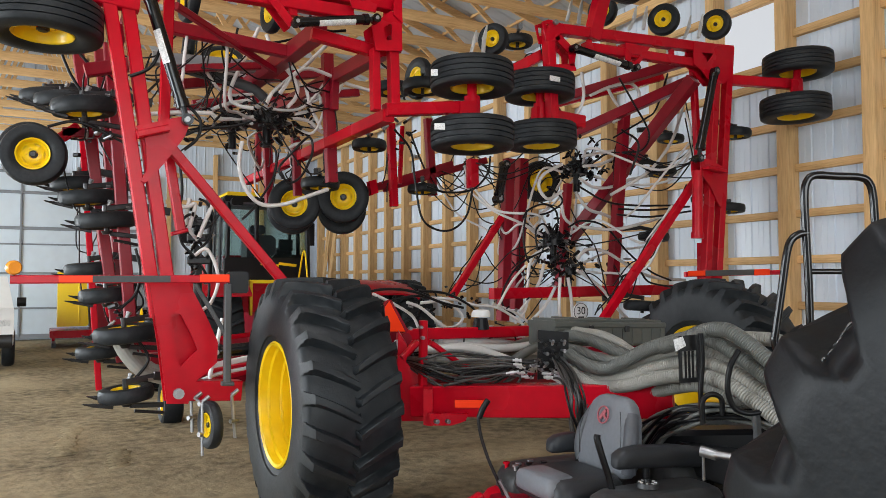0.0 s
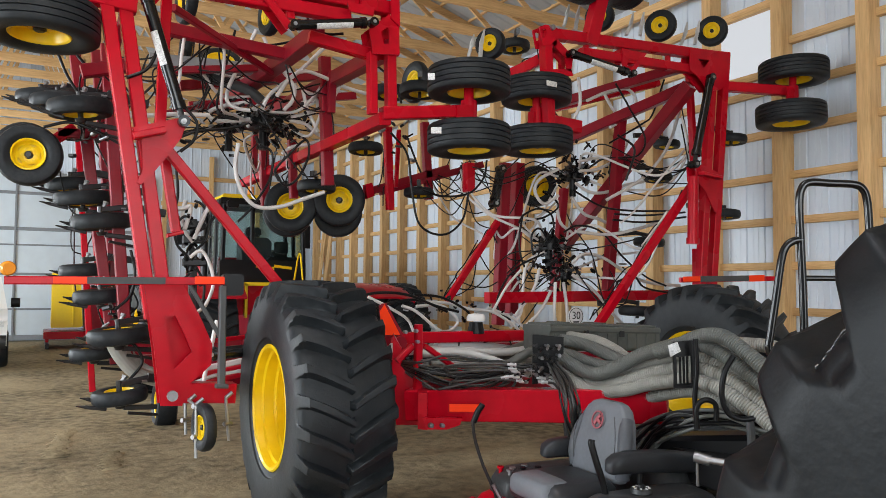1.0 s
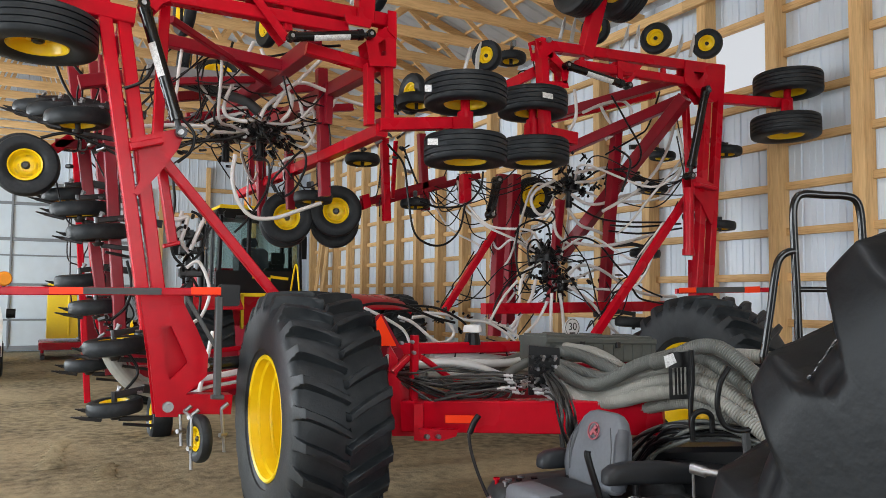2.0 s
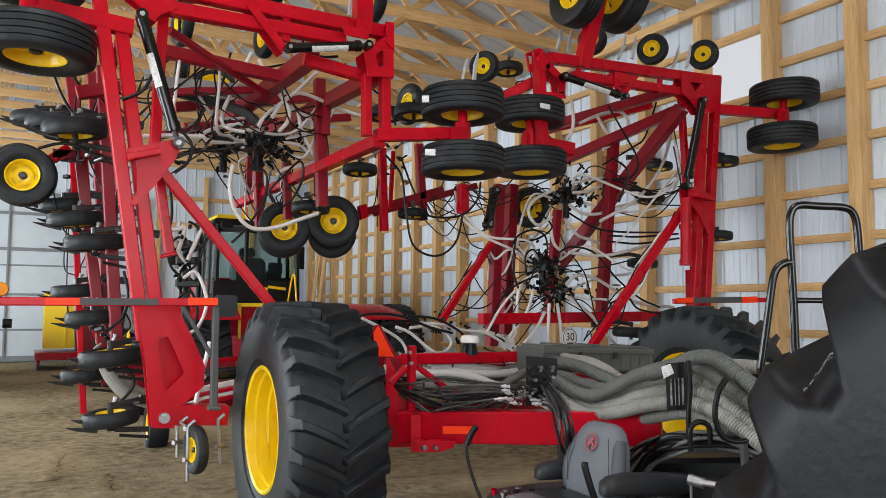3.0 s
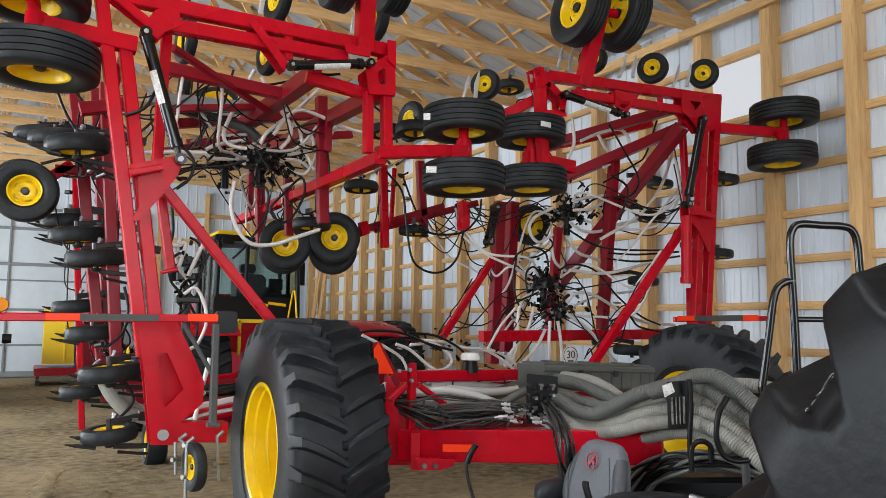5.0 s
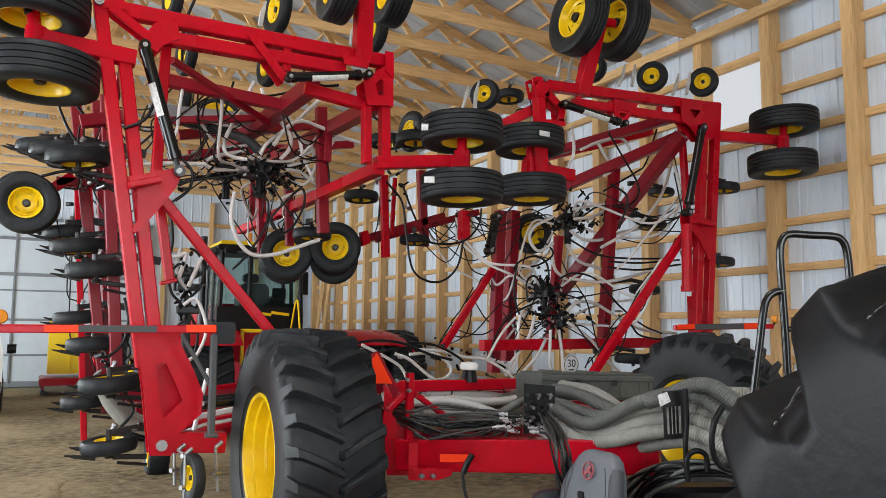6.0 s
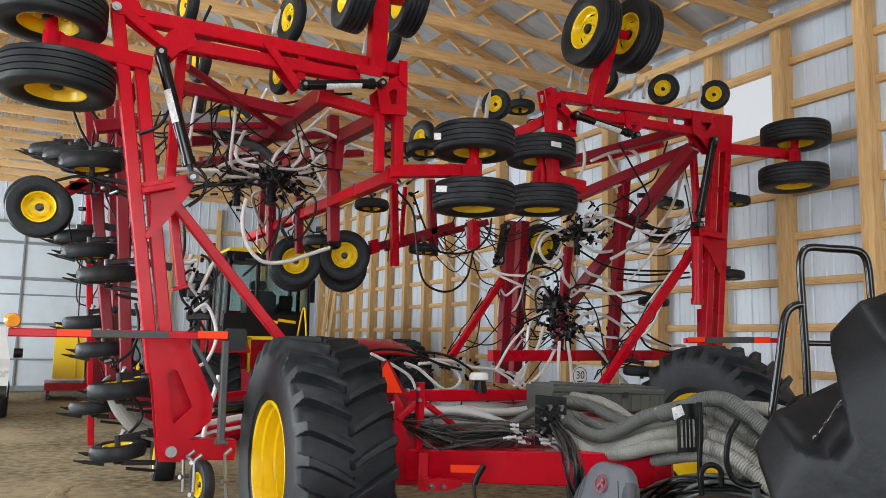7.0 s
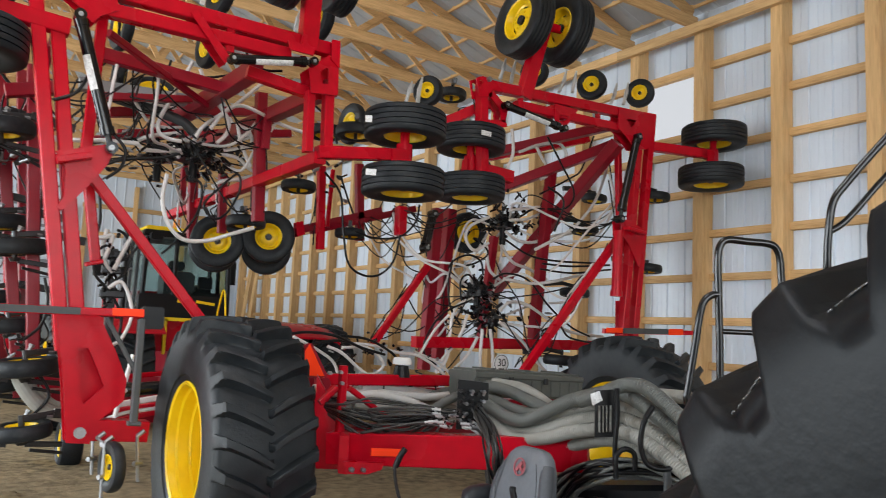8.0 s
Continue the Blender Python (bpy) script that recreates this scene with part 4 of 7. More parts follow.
beam("frame_beam", (1.0, 10.2, 0.98), (6.7, 10.2, 0.98), 0.15, 0.15, material=RED_SHADED)
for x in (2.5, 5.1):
    beam("frame_rail", (x, 5.4, 0.98), (x, 10.6, 0.98), 0.15, 0.16, material=RED_SHADED)
# V drawbar toward the hitch, with its box-section arms
beam("drawbar_arm", (2.521, 5.220, 0.900), (3.771, 3.819, 1.002), 0.20, 0.225)
sheet_part("drawbar_collar", [(2.517, 5.069, 1.021), (2.576, 5.038, 1.021), (2.582, 5.048, 0.753), (2.522, 5.079, 0.761)], 0.24)
sheet_part("drawbar_lug", [(2.474, 4.908, 0.849), (2.725, 4.775, 0.849), (2.712, 4.785, 0.801), (2.626, 4.831, 0.768), (2.497, 4.900, 0.768)], 0.05)
sheet_part("side_plate", [(2.438, 5.352, 1.420), (2.522, 5.315, 1.267), (2.493, 5.335, 1.180), (2.651, 5.260, 1.006), (2.656, 5.270, 0.727), (2.479, 5.364, 0.727), (2.429, 5.381, 0.919), (2.439, 5.363, 1.180)], 0.06)
beam("frame_post", (2.855, 5.750, 1.313), (2.860, 5.750, 1.076), 0.05, 0.06, up=(0, 1, 0))
beam("frame_brace", (2.816, 5.650, 1.298), (3.225, 5.650, 1.091), 0.06, 0.06)
beam("frame_brace", (2.743, 5.650, 1.301), (2.600, 5.650, 1.169), 0.06, 0.06)
beam("drawbar_pole", (3.671, 4.226, 0.705), (3.425, 1.977, 0.738), 0.18, 0.18, material=DARK_STEEL)
rl = bm_new()
c = Vector((2.607, 5.600, 1.332))
rod(rl, c, c + Vector((0, -0.03, 0)), 0.052, 20)
part("tail_lamp", rl, RED_SHADED, drill, "round red reflector")
bolt((2.502, 4.839, 0.802), (0, -1, 0), 0.018)
bolt((2.573, 4.801, 0.802), (0, -1, 0), 0.016)
sheet_part("reflector", [(2.616, 4.771, 0.953), (2.801, 4.673, 0.953), (2.802, 4.675, 0.900), (2.617, 4.773, 0.900)], 0.004, ORANGE, label="orange reflective strip")
# slow-vehicle triangle
sheet_part("warning_triangle", [(2.465, 5.700, 1.628), (2.500, 5.700, 1.646), (2.530, 5.700, 1.646), (2.684, 5.700, 1.392), (2.663, 5.700, 1.370), (2.491, 5.700, 1.375)], 0.012, RED_SHADED, label="red border of the warning triangle")
sheet_part("triangle_face", [(2.466, 5.680, 1.583), (2.506, 5.680, 1.638), (2.649, 5.680, 1.385), (2.482, 5.680, 1.391)], 0.008, ORANGE, label="fluorescent orange warning triangle")
# marker bars with reflectors and beacon
mb = beam("marker_bar", (-0.181, 5.600, 1.810), (1.204, 5.600, 1.815), 0.035, 0.055, label="marker bar with orange and grey strips")
sheet_part("strip", [(0.096, 5.575, 1.836), (0.299, 5.575, 1.837), (0.299, 5.575, 1.791), (0.097, 5.575, 1.791)], 0.006, ORANGE, parent=mb, label="orange reflective strip")
sheet_part("strip", [(0.300, 5.575, 1.837), (0.794, 5.575, 1.838), (0.794, 5.575, 1.791), (0.301, 5.575, 1.791)], 0.006, GREY_TAPE, parent=mb, label="dark grey strip")
sheet_part("strip", [(0.992, 5.575, 1.847), (1.198, 5.575, 1.848), (1.198, 5.575, 1.795), (0.993, 5.575, 1.795)], 0.006, ORANGE, parent=mb, label="orange reflective strip")
bb = bm_new()
c = Vector((-0.163, 5.600, 1.886))
lathe(bb, [(-0.03, 0.0), (-0.03, 0.038), (-0.015, 0.047), (0.015, 0.047), (0.03, 0.038), (0.03, 0.0)], 24)
beacon = smooth(part("beacon", bb, AMBER, None, "round amber warning lamp"))
under(beacon, drill, aim(c, (0.3, -1, 0)))
beam("beacon_stem", (-0.163, 5.600, 1.850), (-0.162, 5.600, 1.806), 0.02, 0.03, material=BLACK, up=(0, 1, 0))
lb = bm_new()
box(lb, (-0.075, -0.04, -0.08), (0.075, 0.04, 0.08), 0.015)
lampbox = part("lamp_box", lb, BLACK, None, "black lamp housing")
under(lampbox, drill, Matrix.Translation((1.283, 5.700, 1.790)))
mb2 = beam("marker_bar", (6.010, 5.900, 1.870), (7.542, 5.900, 1.902), 0.035, 0.055, label="marker bar with orange and grey strips")
sheet_part("strip", [(6.028, 5.870, 1.906), (6.276, 5.870, 1.913), (6.275, 5.870, 1.859), (6.027, 5.870, 1.852)], 0.006, ORANGE, parent=mb2, label="orange reflective strip")
sheet_part("strip", [(7.037, 5.870, 1.931), (7.286, 5.870, 1.939), (7.284, 5.870, 1.868), (7.035, 5.870, 1.861)], 0.006, ORANGE, parent=mb2, label="orange reflective strip")
sheet_part("strip", [(6.285, 5.870, 1.913), (7.027, 5.870, 1.931), (7.026, 5.870, 1.868), (6.283, 5.870, 1.853)], 0.006, GREY_TAPE, parent=mb2, label="dark grey strip")
# grey stay beside the big tyre
bm = bm_new()
bar(bm, (1.192, 5.600, 1.778), (1.196, 5.600, 1.073), 0.05, 0.055, up=(0, 1, 0))
bar(bm, (1.156, 5.600, 1.064), (1.241, 5.600, 1.058), 0.07, 0.03)
bar(bm, (0.970, 5.620, 1.779), (1.180, 5.620, 1.422), 0.03, 0.03)
part("bar_stay", bm, GREY_TAPE, drill, "dark grey stay of the marker bar")
# speed sign
sg = bm_new()
c = Vector((5.494, 7.000, 1.447))
rod(sg, c, c + Vector((0, 0.01, 0)), 0.108, 28)
sign = part("speed_sign", sg, WHITE, drill, "round white speed sign reading 30")
sg = bm_new()
for k in range(28):
    a, b = (Vector((math.cos(q * math.tau / 28), 0, math.sin(q * math.tau / 28))) * 0.098 + c + Vector((0, -0.003, 0)) for q in (k, k + 1))
    bar(sg, a, b, 0.007, 0.003, up=(0, 1, 0), c=0.0005)
part("sign_ring", sg, INK, sign)
tx = bpy.data.curves.new("digits", "FONT")
tx.body, tx.size, tx.align_x, tx.align_y, tx.extrude = "30", 0.125, "CENTER", "CENTER", 0.001
to = new("digits_src", tx)
dg = bpy.data.meshes.new_from_object(to)
bpy.data.objects.remove(to)
dg.materials.clear()
dg.materials.append(INK)
place("digits", dg, sign, Matrix.Translation(c + Vector((0, -0.006, 0.008))) @ Matrix.Rotation(math.pi / 2, 4, "X"), "black number 30")
sb = bm_new()
bar(sb, c + Vector((-0.04, -0.004, -0.062)), c + Vector((0.04, -0.004, -0.062)), 0.004, 0.016, c=0.001)
part("small_print", sb, INK, sign)
# receiver dome on the frame beam
gd = bm_new()
lathe(gd, [(0.0, 0.085), (0.035, 0.085), (0.06, 0.07), (0.07, 0.0)], 24)
dome = smooth(part("receiver_dome", gd, WHITE, None, "white receiver dome"))
under(dome, drill, aim((3.503, 5.900, 1.478), (0, 0, 1)))
gs = bm_new()
rod(gs, (3.503, 5.900, 1.468), (3.503, 5.900, 1.366), 0.06, 14, 0.08)
part("dome_base", gs, BLACK, dome)
# grey box on the rear beam
gb = bm_new()
A, B = Vector((3.443, 4.879, 1.395)), Vector((4.695, 5.012, 1.347))
bar(gb, A, B, 0.30, 0.19, c=0.02)
bar(gb, A + Vector((0, 0, 0.075)), B + Vector((0, 0, 0.075)), 0.33, 0.05, c=0.012)
tb = part("tool_box", gb, GREY_BOX, drill, "grey-green plastic box with hinged lid")
side = (B - A).cross(Vector((0, 0, 1))).normalized()
for q in [0.04 + 0.092 * k for k in range(11)]:
    rb = bm_new()
    p = A.lerp(B, q)
    bar(rb, p + side * 0.152 + Vector((0, 0, -0.085)), p + side * 0.152 + Vector((0, 0, 0.045)), 0.014, 0.012, up=side, c=0.003)
    part("rib", rb, GREY_BOX, tb)
lid = bm_new()
bar(lid, A.lerp(B, 0.02) + Vector((0, 0, 0.108)), A.lerp(B, 0.98) + Vector((0, 0, 0.108)), 0.27, 0.02, c=0.008)
for q in (0.18, 0.5, 0.82):
    p = A.lerp(B, q)
    bar(lid, p - side * 0.11 + Vector((0, 0, 0.122)), p + side * 0.11 + Vector((0, 0, 0.122)), 0.05, 0.016, c=0.005)
part("lid", lid, GREY_BOX, tb, "ribbed lid")
for q in (0.3, 0.62):
    lt = bm_new()
    p = A.lerp(B, q)
    side = (B - A).cross(Vector((0, 0, 1))).normalized()
    bar(lt, p + side * 0.165 + Vector((0, 0, 0.02)), p + side * 0.165 + Vector((0, 0, 0.07)), 0.05, 0.02, up=side)
    part("latch", lt, DARK_STEEL, tb)
# coupler panel under the box
cp = bm_new()
plate(cp, [(3.184, 4.561, 1.447), (3.383, 4.456, 1.430), (3.389, 4.468, 1.119), (3.191, 4.574, 1.086)], 0.02)
panel = part("coupler_panel", cp, BLACK, drill, "black coupler panel with hydraulic fittings")
for r_ in range(4):
    for k in range(5):
        c = Vector((3.164, 4.484, 1.371)).lerp(Vector((3.310, 4.407, 1.371)), k / 4) + Vector((0, 0, -0.068 * r_ - 0.02 * (k % 2)))
        qb = bm_new()
        rod(qb, c + Vector((0.01, 0.05, 0)), c + Vector((-0.012, -0.02, -0.004)), 0.009, 8)
        rod(qb, c + Vector((0.0, 0.0, 0)), c + Vector((-0.006, -0.012, -0.002)), 0.014, 6)
        if (r_ * 5 + k) % 3:
            rod(qb, c + Vector((-0.012, -0.02, -0.004)), c + Vector((-0.05 - 0.02 * (k % 2), -0.06, -0.018)), 0.010, 7)
        part("fitting", qb, STEEL if (r_ + 2 * k) % 5 > 2 or r_ > 2 else DARK_STEEL, panel)


# ---- openers, manifolds and hoses of the drill ----
def press_tyre(R, W):
    return plain_tyre(R, W, R * 0.5)


def opener(at, out, R=0.22, tilt=0.0, arm=0.5, knives=True, W=None):
    """A seed opener on a folded wing: packer wheel lying flat, forked arm back to the frame, pointed knives outward.
    out: the outward direction in the plan."""
    at, o = Vector(at), Vector(out).normalized()
    up = (Vector((0, 0, 1)) + o * tilt).normalized()
    W = W or R * 0.56
    m = aim(at, up)
    wheel = place("packer_wheel", mesh_of(f"packer_rim_{R:.2f}", dish_rim(R * 0.52, W), YELLOW), drill, m, "packer wheel lying flat on a folded wing")
    place("tyre", mesh_of(f"packer_tyre_{R:.2f}", press_tyre(R, W), RUBBER), wheel, m, "smooth black packer tyre")
    bm = bm_new()
    side = o.cross(up).normalized()
    top = at + up * (W * 0.75)
    rod(bm, at - up * W * 0.7, top + up * 0.03, 0.022, 10)
    bar(bm, top, top - o * arm * 0.45 + up * 0.04, 0.035, 0.05)
    bar(bm, top - o * arm * 0.4 + up * 0.04, top - o * arm + up * 0.0, 0.05, 0.07)
    arm_ob = part("opener_arm", bm, DARK_STEEL, drill, "dark steel opener arm")
    if knives:
        for s, l in ((-0.06, 0.06), (0.05, 0.01)):
            kb = bm_new()
            base = at + o * (R * 0.55) - up * (W * 0.55 - s * 0.4) + side * s
            tip = at + o * (R + l + 0.06) - up * (W * 0.2 - s * 0.4) + side * s
            bar(kb, base, base.lerp(tip, 0.7), 0.018, 0.030)
            rod(kb, base.lerp(tip, 0.62), tip, 0.016, 6, 0.005)
            part("knife", kb, DARK_STEEL, arm_ob, "pointed steel knife")
        bm = bm_new()
        rod(bm, at + up * W * 0.5 + side * 0.04, at + up * W * 1.15 - o * 0.05 + side * 0.03, 0.016, 12)
        rod(bm, at + up * W * 1.15 - o * 0.05 + side * 0.03, at + up * W * 1.3 - o * 0.06 + side * 0.03, 0.024, 6)
        rod(bm, at + up * W * 0.9 - o * 0.10, at + up * W * 0.9 - o * 0.30, 0.014, 12)
        rod(bm, at + up * W * 0.9 - o * 0.17, at + up * W * 0.9 - o * 0.21, 0.022, 6)
        smooth(part("fitting", bm, STEEL, arm_ob), 35)
        bm = bm_new()
        rod(bm, at - up * W * 0.62, at - up * W * 0.85, 0.05, 14, 0.035)
        bar(bm, at - up * W * 0.8 - o * 0.02, at - up * W * 0.95 - o * arm * 0.5, 0.03, 0.04, c=0.006)
        rod(bm, at - up * W * 1.2 - o * 0.05, at - up * W * 1.5 - o * arm * 0.5, 0.013, 10)
        smooth(part("linkage", bm, DARK_STEEL, arm_ob, "dark steel linkage under the wheel"), 35)
    return wheel


OUT_L, OUT_R = (-1, -0.12, 0), (1, -0.1, 0)
for at, r in (((0.279, 6.900, 3.238), 0.255), ((0.134, 7.600, 3.423), 0.24), ((-0.003, 8.200, 3.575), 0.23), ((0.270, 8.200, 2.747), 0.23), ((0.358, 7.800, 2.576), 0.25), ((0.483, 7.200, 2.325), 0.25),
              ((0.423, 8.400, 1.922), 0.24), ((0.526, 7.600, 1.675), 0.24), ((0.622, 6.900, 1.358), 0.25), ((0.506, 8.000, 1.128), 0.22), ((0.605, 6.500, 0.911), 0.21)):
    opener(at, OUT_L, r, 0.10, 0.55)
for at, r in (((7.959, 6.900, 3.728), 0.20), ((7.820, 6.900, 2.741), 0.20), ((7.524, 7.800, 3.305), 0.21), ((7.374, 7.800, 2.404), 0.21), ((8.303, 8.400, 3.937), 0.2), ((6.792, 7.400, 1.484), 0.24)):
    opener(at, OUT_R, r, 0.06, 0.6, knives=False)
for at, r in (((3.274, 8.000, 3.349), 0.20), ((2.762, 8.200, 2.896), 0.22), ((4.398, 8.900, 3.007), 0.20), ((4.011, 9.000, 4.313), 0.24), ((4.151, 8.400, 4.225), 0.26), ((5.299, 8.000, 4.852), 0.2)):
    opener(at, (0.5, 1, 0), r, 0.05, 0.35, knives=False)


def blade(at, tip, w=0.05):
    bm = bm_new()
    a, b = Vector(at), Vector(tip)
    bar(bm, a, a.lerp(b, 0.55), w, 0.03)
    c = a.lerp(b, 0.5)
    d = Vector((0.25, 0, 1)).normalized() * (b - a).length * 0.5
    rings = [[c + Vector((u, v, 0)) for u, v in ((-w / 2, -0.014), (w / 2, -0.014), (w / 2, 0.014), (-w / 2, 0.014))], [c + d + Vector((u, v, 0)) for u, v in ((-0.008, -0.006), (0.008, -0.006), (0.008, 0.006), (-0.008, 0.006))]]
    loft(bm, rings)
    return part("knife", bm, BRIGHT_STEEL, drill, "bright steel knife pointing up")


for a, b in (((6.175, 6.900, 4.815), (6.324, 6.900, 5.108)), ((6.440, 6.950, 4.874), (6.500, 6.950, 5.178)), ((7.077, 6.900, 4.849), (7.223, 6.900, 5.145)), ((7.369, 6.950, 4.911), (7.460, 6.950, 5.233)),
             ((5.476, 7.200, 4.901), (5.562, 7.200, 5.181)), ((5.648, 7.200, 4.895), (5.701, 7.200, 5.208)), ((4.379, 7.600, 4.440), (4.467, 7.600, 4.748)), ((4.551, 7.600, 4.481), (4.577, 7.600, 4.837)),
             ((1.889, 7.400, 4.892), (1.923, 7.400, 5.173)), ((2.805, 7.200, 4.797), (2.833, 7.200, 5.084))):
    blade(a, b)


def manifold(c, r=0.16, count=18, flip=1):
    """A seed tower: drum with radial outlet stubs, clamps and a feed tube."""
    c = Vector(c)
    bm = bm_new()
    rod(bm, c - Vector((0, 0, 0.07)), c + Vector((0, 0, 0.07)), r, 24)
    rod(bm, c + Vector((0, 0, 0.07)), c + Vector((0, 0, 0.12)), r * 0.9, 24, r * 0.5)
    rod(bm, c - Vector((0, 0, 0.30)), c - Vector((0, 0, 0.07)), 0.045, 14)
    body = smooth(part("seed_manifold", bm, BLACK, drill, "black seed manifold with radial outlets"))
    rng = random.Random(int(abs(c.x * 1000)))
    ends = []
    for k in range(count):
        a = k * math.tau / count + rng.uniform(-0.1, 0.1)
        v = Vector((math.cos(a), math.sin(a), rng.uniform(-0.5, 0.5))).normalized()
        sb = bm_new()
        rod(sb, c + v * r * 0.9, c + v * (r + 0.10), 0.022, 8)
        rod(sb, c + v * (r + 0.05), c + v * (r + 0.085), 0.032, 8)
        part("outlet", sb, BLACK if k % 3 else STEEL, body)
        ends.append((c + v * (r + 0.09), v))
    return ends


def clip_points(lo, hi, rng, count):
    """Places on the frame members inside a box, where lines are clipped, and the way the member runs."""
    out = []
    for _ in range(6000):
        a, b = rng.choice(BEAMS)
        if abs((b - a).normalized().y) > 0.5:
            continue
        t = rng.random()
        p = a.lerp(b, t)
        if all(u <= q <= v for q, u, v in zip(p, lo, hi)):
            side = rng.choice((-1, 1))
            run = (b - a).normalized() * side * min(1.0, (b - a).length * (1 - t if side > 0 else t) / 0.5)
            out.append((p + Vector((rng.uniform(-0.04, 0.04), 0.085, rng.uniform(-0.04, 0.04))), run))
            if len(out) == count:
                break
    return out


def drop_hoses(ends, box_lo, box_hi, white_share, seed, r=0.014):
    """Hoses from manifold outlets to the frame, each with its own slack, then along the member that carries it."""
    rng = random.Random(seed)
    spots = clip_points(box_lo, box_hi, rng, 80)
    for p, v in ends:
        q, run = min(rng.sample(spots, 14), key=lambda s: abs((s[0] - p).length - 1.1) - 0.6 * (s[0] - p).normalized().dot(v))
        far = (q - p).length
        m1 = p + v * (0.10 + 0.22 * far) + Vector((0, 0, rng.uniform(-0.02, 0.10)))
        m2 = p.lerp(q, 0.62) + v * 0.12 * far + Vector((0, rng.uniform(-0.10, 0.0), -far * rng.uniform(0.08, 0.28)))
        m3 = q - run * 0.10 + Vector((0, 0.0, -0.03))
        white = rng.random() < white_share
        hose([p, m1, m2, m3, q + run * 0.12, q + run * rng.uniform(0.3, 0.5) + Vector((0, 0.05, 0))], r * (1.15 if white else 0.60), HOSE_WHITE if white else HOSE_BLACK, 7, label="milky white seed hose" if white else "black hose", steps=9)


ML = manifold((2.168, 8.300, 3.579), 0.20, 16)
ML2 = manifold((1.906, 8.800, 3.621), 0.13, 12)
MR = manifold((5.764, 7.900, 2.326), 0.13, 15)
MR3 = manifold((6.234, 8.200, 1.959), 0.11, 9)
MR2 = manifold((6.379, 8.200, 3.309), 0.15, 16)
drop_hoses(ML, (0.8, 6.2, 2.9), (3.2, 10.6, 4.5), 0.3, 11)
drop_hoses(ML2, (0.4, 6.2, 2.8), (2.8, 10.6, 4.4), 0.25, 12)
drop_hoses(MR, (4.0, 6.5, 1.0), (6.9, 9.0, 3.2), 0.42, 13)
drop_hoses(MR3, (4.0, 6.5, 0.9), (6.9, 9.0, 2.6), 0.4, 16)
drop_hoses(MR2, (4.2, 6.5, 2.2), (7.2, 9.2, 4.3), 0.42, 14)


def fittings(c, spread, count, seed, size=1.0, bright=0.2):
    """Hydraulic valve blocks and couplings crowded round a manifold."""
    rng = random.Random(seed)
    for k in range(count):
        p = Vector(c) + Vector([rng.gauss(0, s) for s in spread])
        v = Vector([rng.uniform(-1, 1) for _ in range(3)]).normalized()
        bm = bm_new()
        l, r = rng.uniform(0.045, 0.11) * size, rng.uniform(0.009, 0.020) * size
        if rng.random() < 0.4:
            bar(bm, p - v * l * 0.5, p + v * l * 0.5, r * 2.4, r * 2.0)
        else:
            rod(bm, p - v * l * 0.6, p + v * l * 0.6, r, 8)
            rod(bm, p - v * l * 0.3, p + v * l * 0.3, r * 1.5, 6)
        part("coupling", bm, STEEL if rng.random() < bright * 0.6 else rng.choice((BLACK, BLACK_PAINT, BLACK_PAINT, DARK_STEEL)), drill)


fittings((2.142, 8.200, 3.558), (0.34, 0.25, 0.12), 60, 21)
fittings((2.132, 8.000, 3.545), (0.2, 0.15, 0.10), 70, 33, 0.8, 0.1)
fittings((1.801, 8.600, 3.573), (0.30, 0.3, 0.12), 22, 22)
fittings((5.826, 7.900, 2.132), (0.16, 0.15, 0.20), 50, 23)
fittings((5.726, 7.800, 2.234), (0.09, 0.1, 0.14), 60, 34, 0.75, 0.08)
fittings((6.349, 8.100, 3.371), (0.24, 0.2, 0.16), 36, 24)
fittings((6.395, 8.000, 3.324), (0.16, 0.1, 0.10), 50, 35, 0.75, 0.12)
fittings((6.748, 8.300, 2.046), (0.3, 0.2, 0.06), 16, 25)
fittings((0.306, 7.300, 3.100), (0.12, 0.2, 0.08), 14, 26)
fittings((0.676, 7.300, 1.512), (0.16, 0.3, 0.12), 16, 27)
fittings((3.795, 8.600, 3.612), (0.22, 0.2, 0.12), 20, 28)
fittings((3.777, 7.200, 1.545), (0.5, 0.4, 0.08), 40, 29, 0.7)
post = bm_new()
bar(post, (1.321, 7.500, 1.304), (1.302, 7.500, 2.409), 0.07, 0.09, up=(0, 1, 0), c=0.01)
for zz in (0.25, 0.5, 0.8, 1.0):
    p = Vector((1.321, 7.500, 1.304)).lerp(Vector((1.302, 7.500, 2.409)), 0.3 + 0.65 * zz)
    bar(post, p + Vector((-0.10, -0.06, 0)), p + Vector((0.10, -0.06, 0)), 0.09, 0.07, c=0.01)
part("valve_post", post, DARK_STEEL, drill, "dark steel post with hydraulic valve blocks")
fittings((1.296, 7.420, 2.162), (0.05, 0.06, 0.17), 44, 30, 0.75, 0.12)
fittings((3.121, 4.494, 1.164), (0.09, 0.04, 0.025), 26, 32, 0.36, 0.7)



def white_hose(pts):
    hose(pts, 0.0205 if pts[0][1] > 7.0 else 0.015, HOSE_WHITE, 8, label="milky white seed hose")


white_hose([(1.116, 7.300, 2.413), (1.125, 7.300, 2.476), (1.185, 7.300, 2.489), (1.245, 7.300, 2.513), (1.231, 7.300, 2.418), (1.197, 7.300, 2.296)])
white_hose([(1.215, 7.400, 2.574), (1.187, 7.400, 2.397), (1.229, 7.400, 2.266), (1.292, 7.400, 2.187)])
white_hose([(1.284, 7.300, 2.209), (1.334, 7.300, 2.342), (1.384, 7.300, 2.467), (1.424, 7.300, 2.559)])
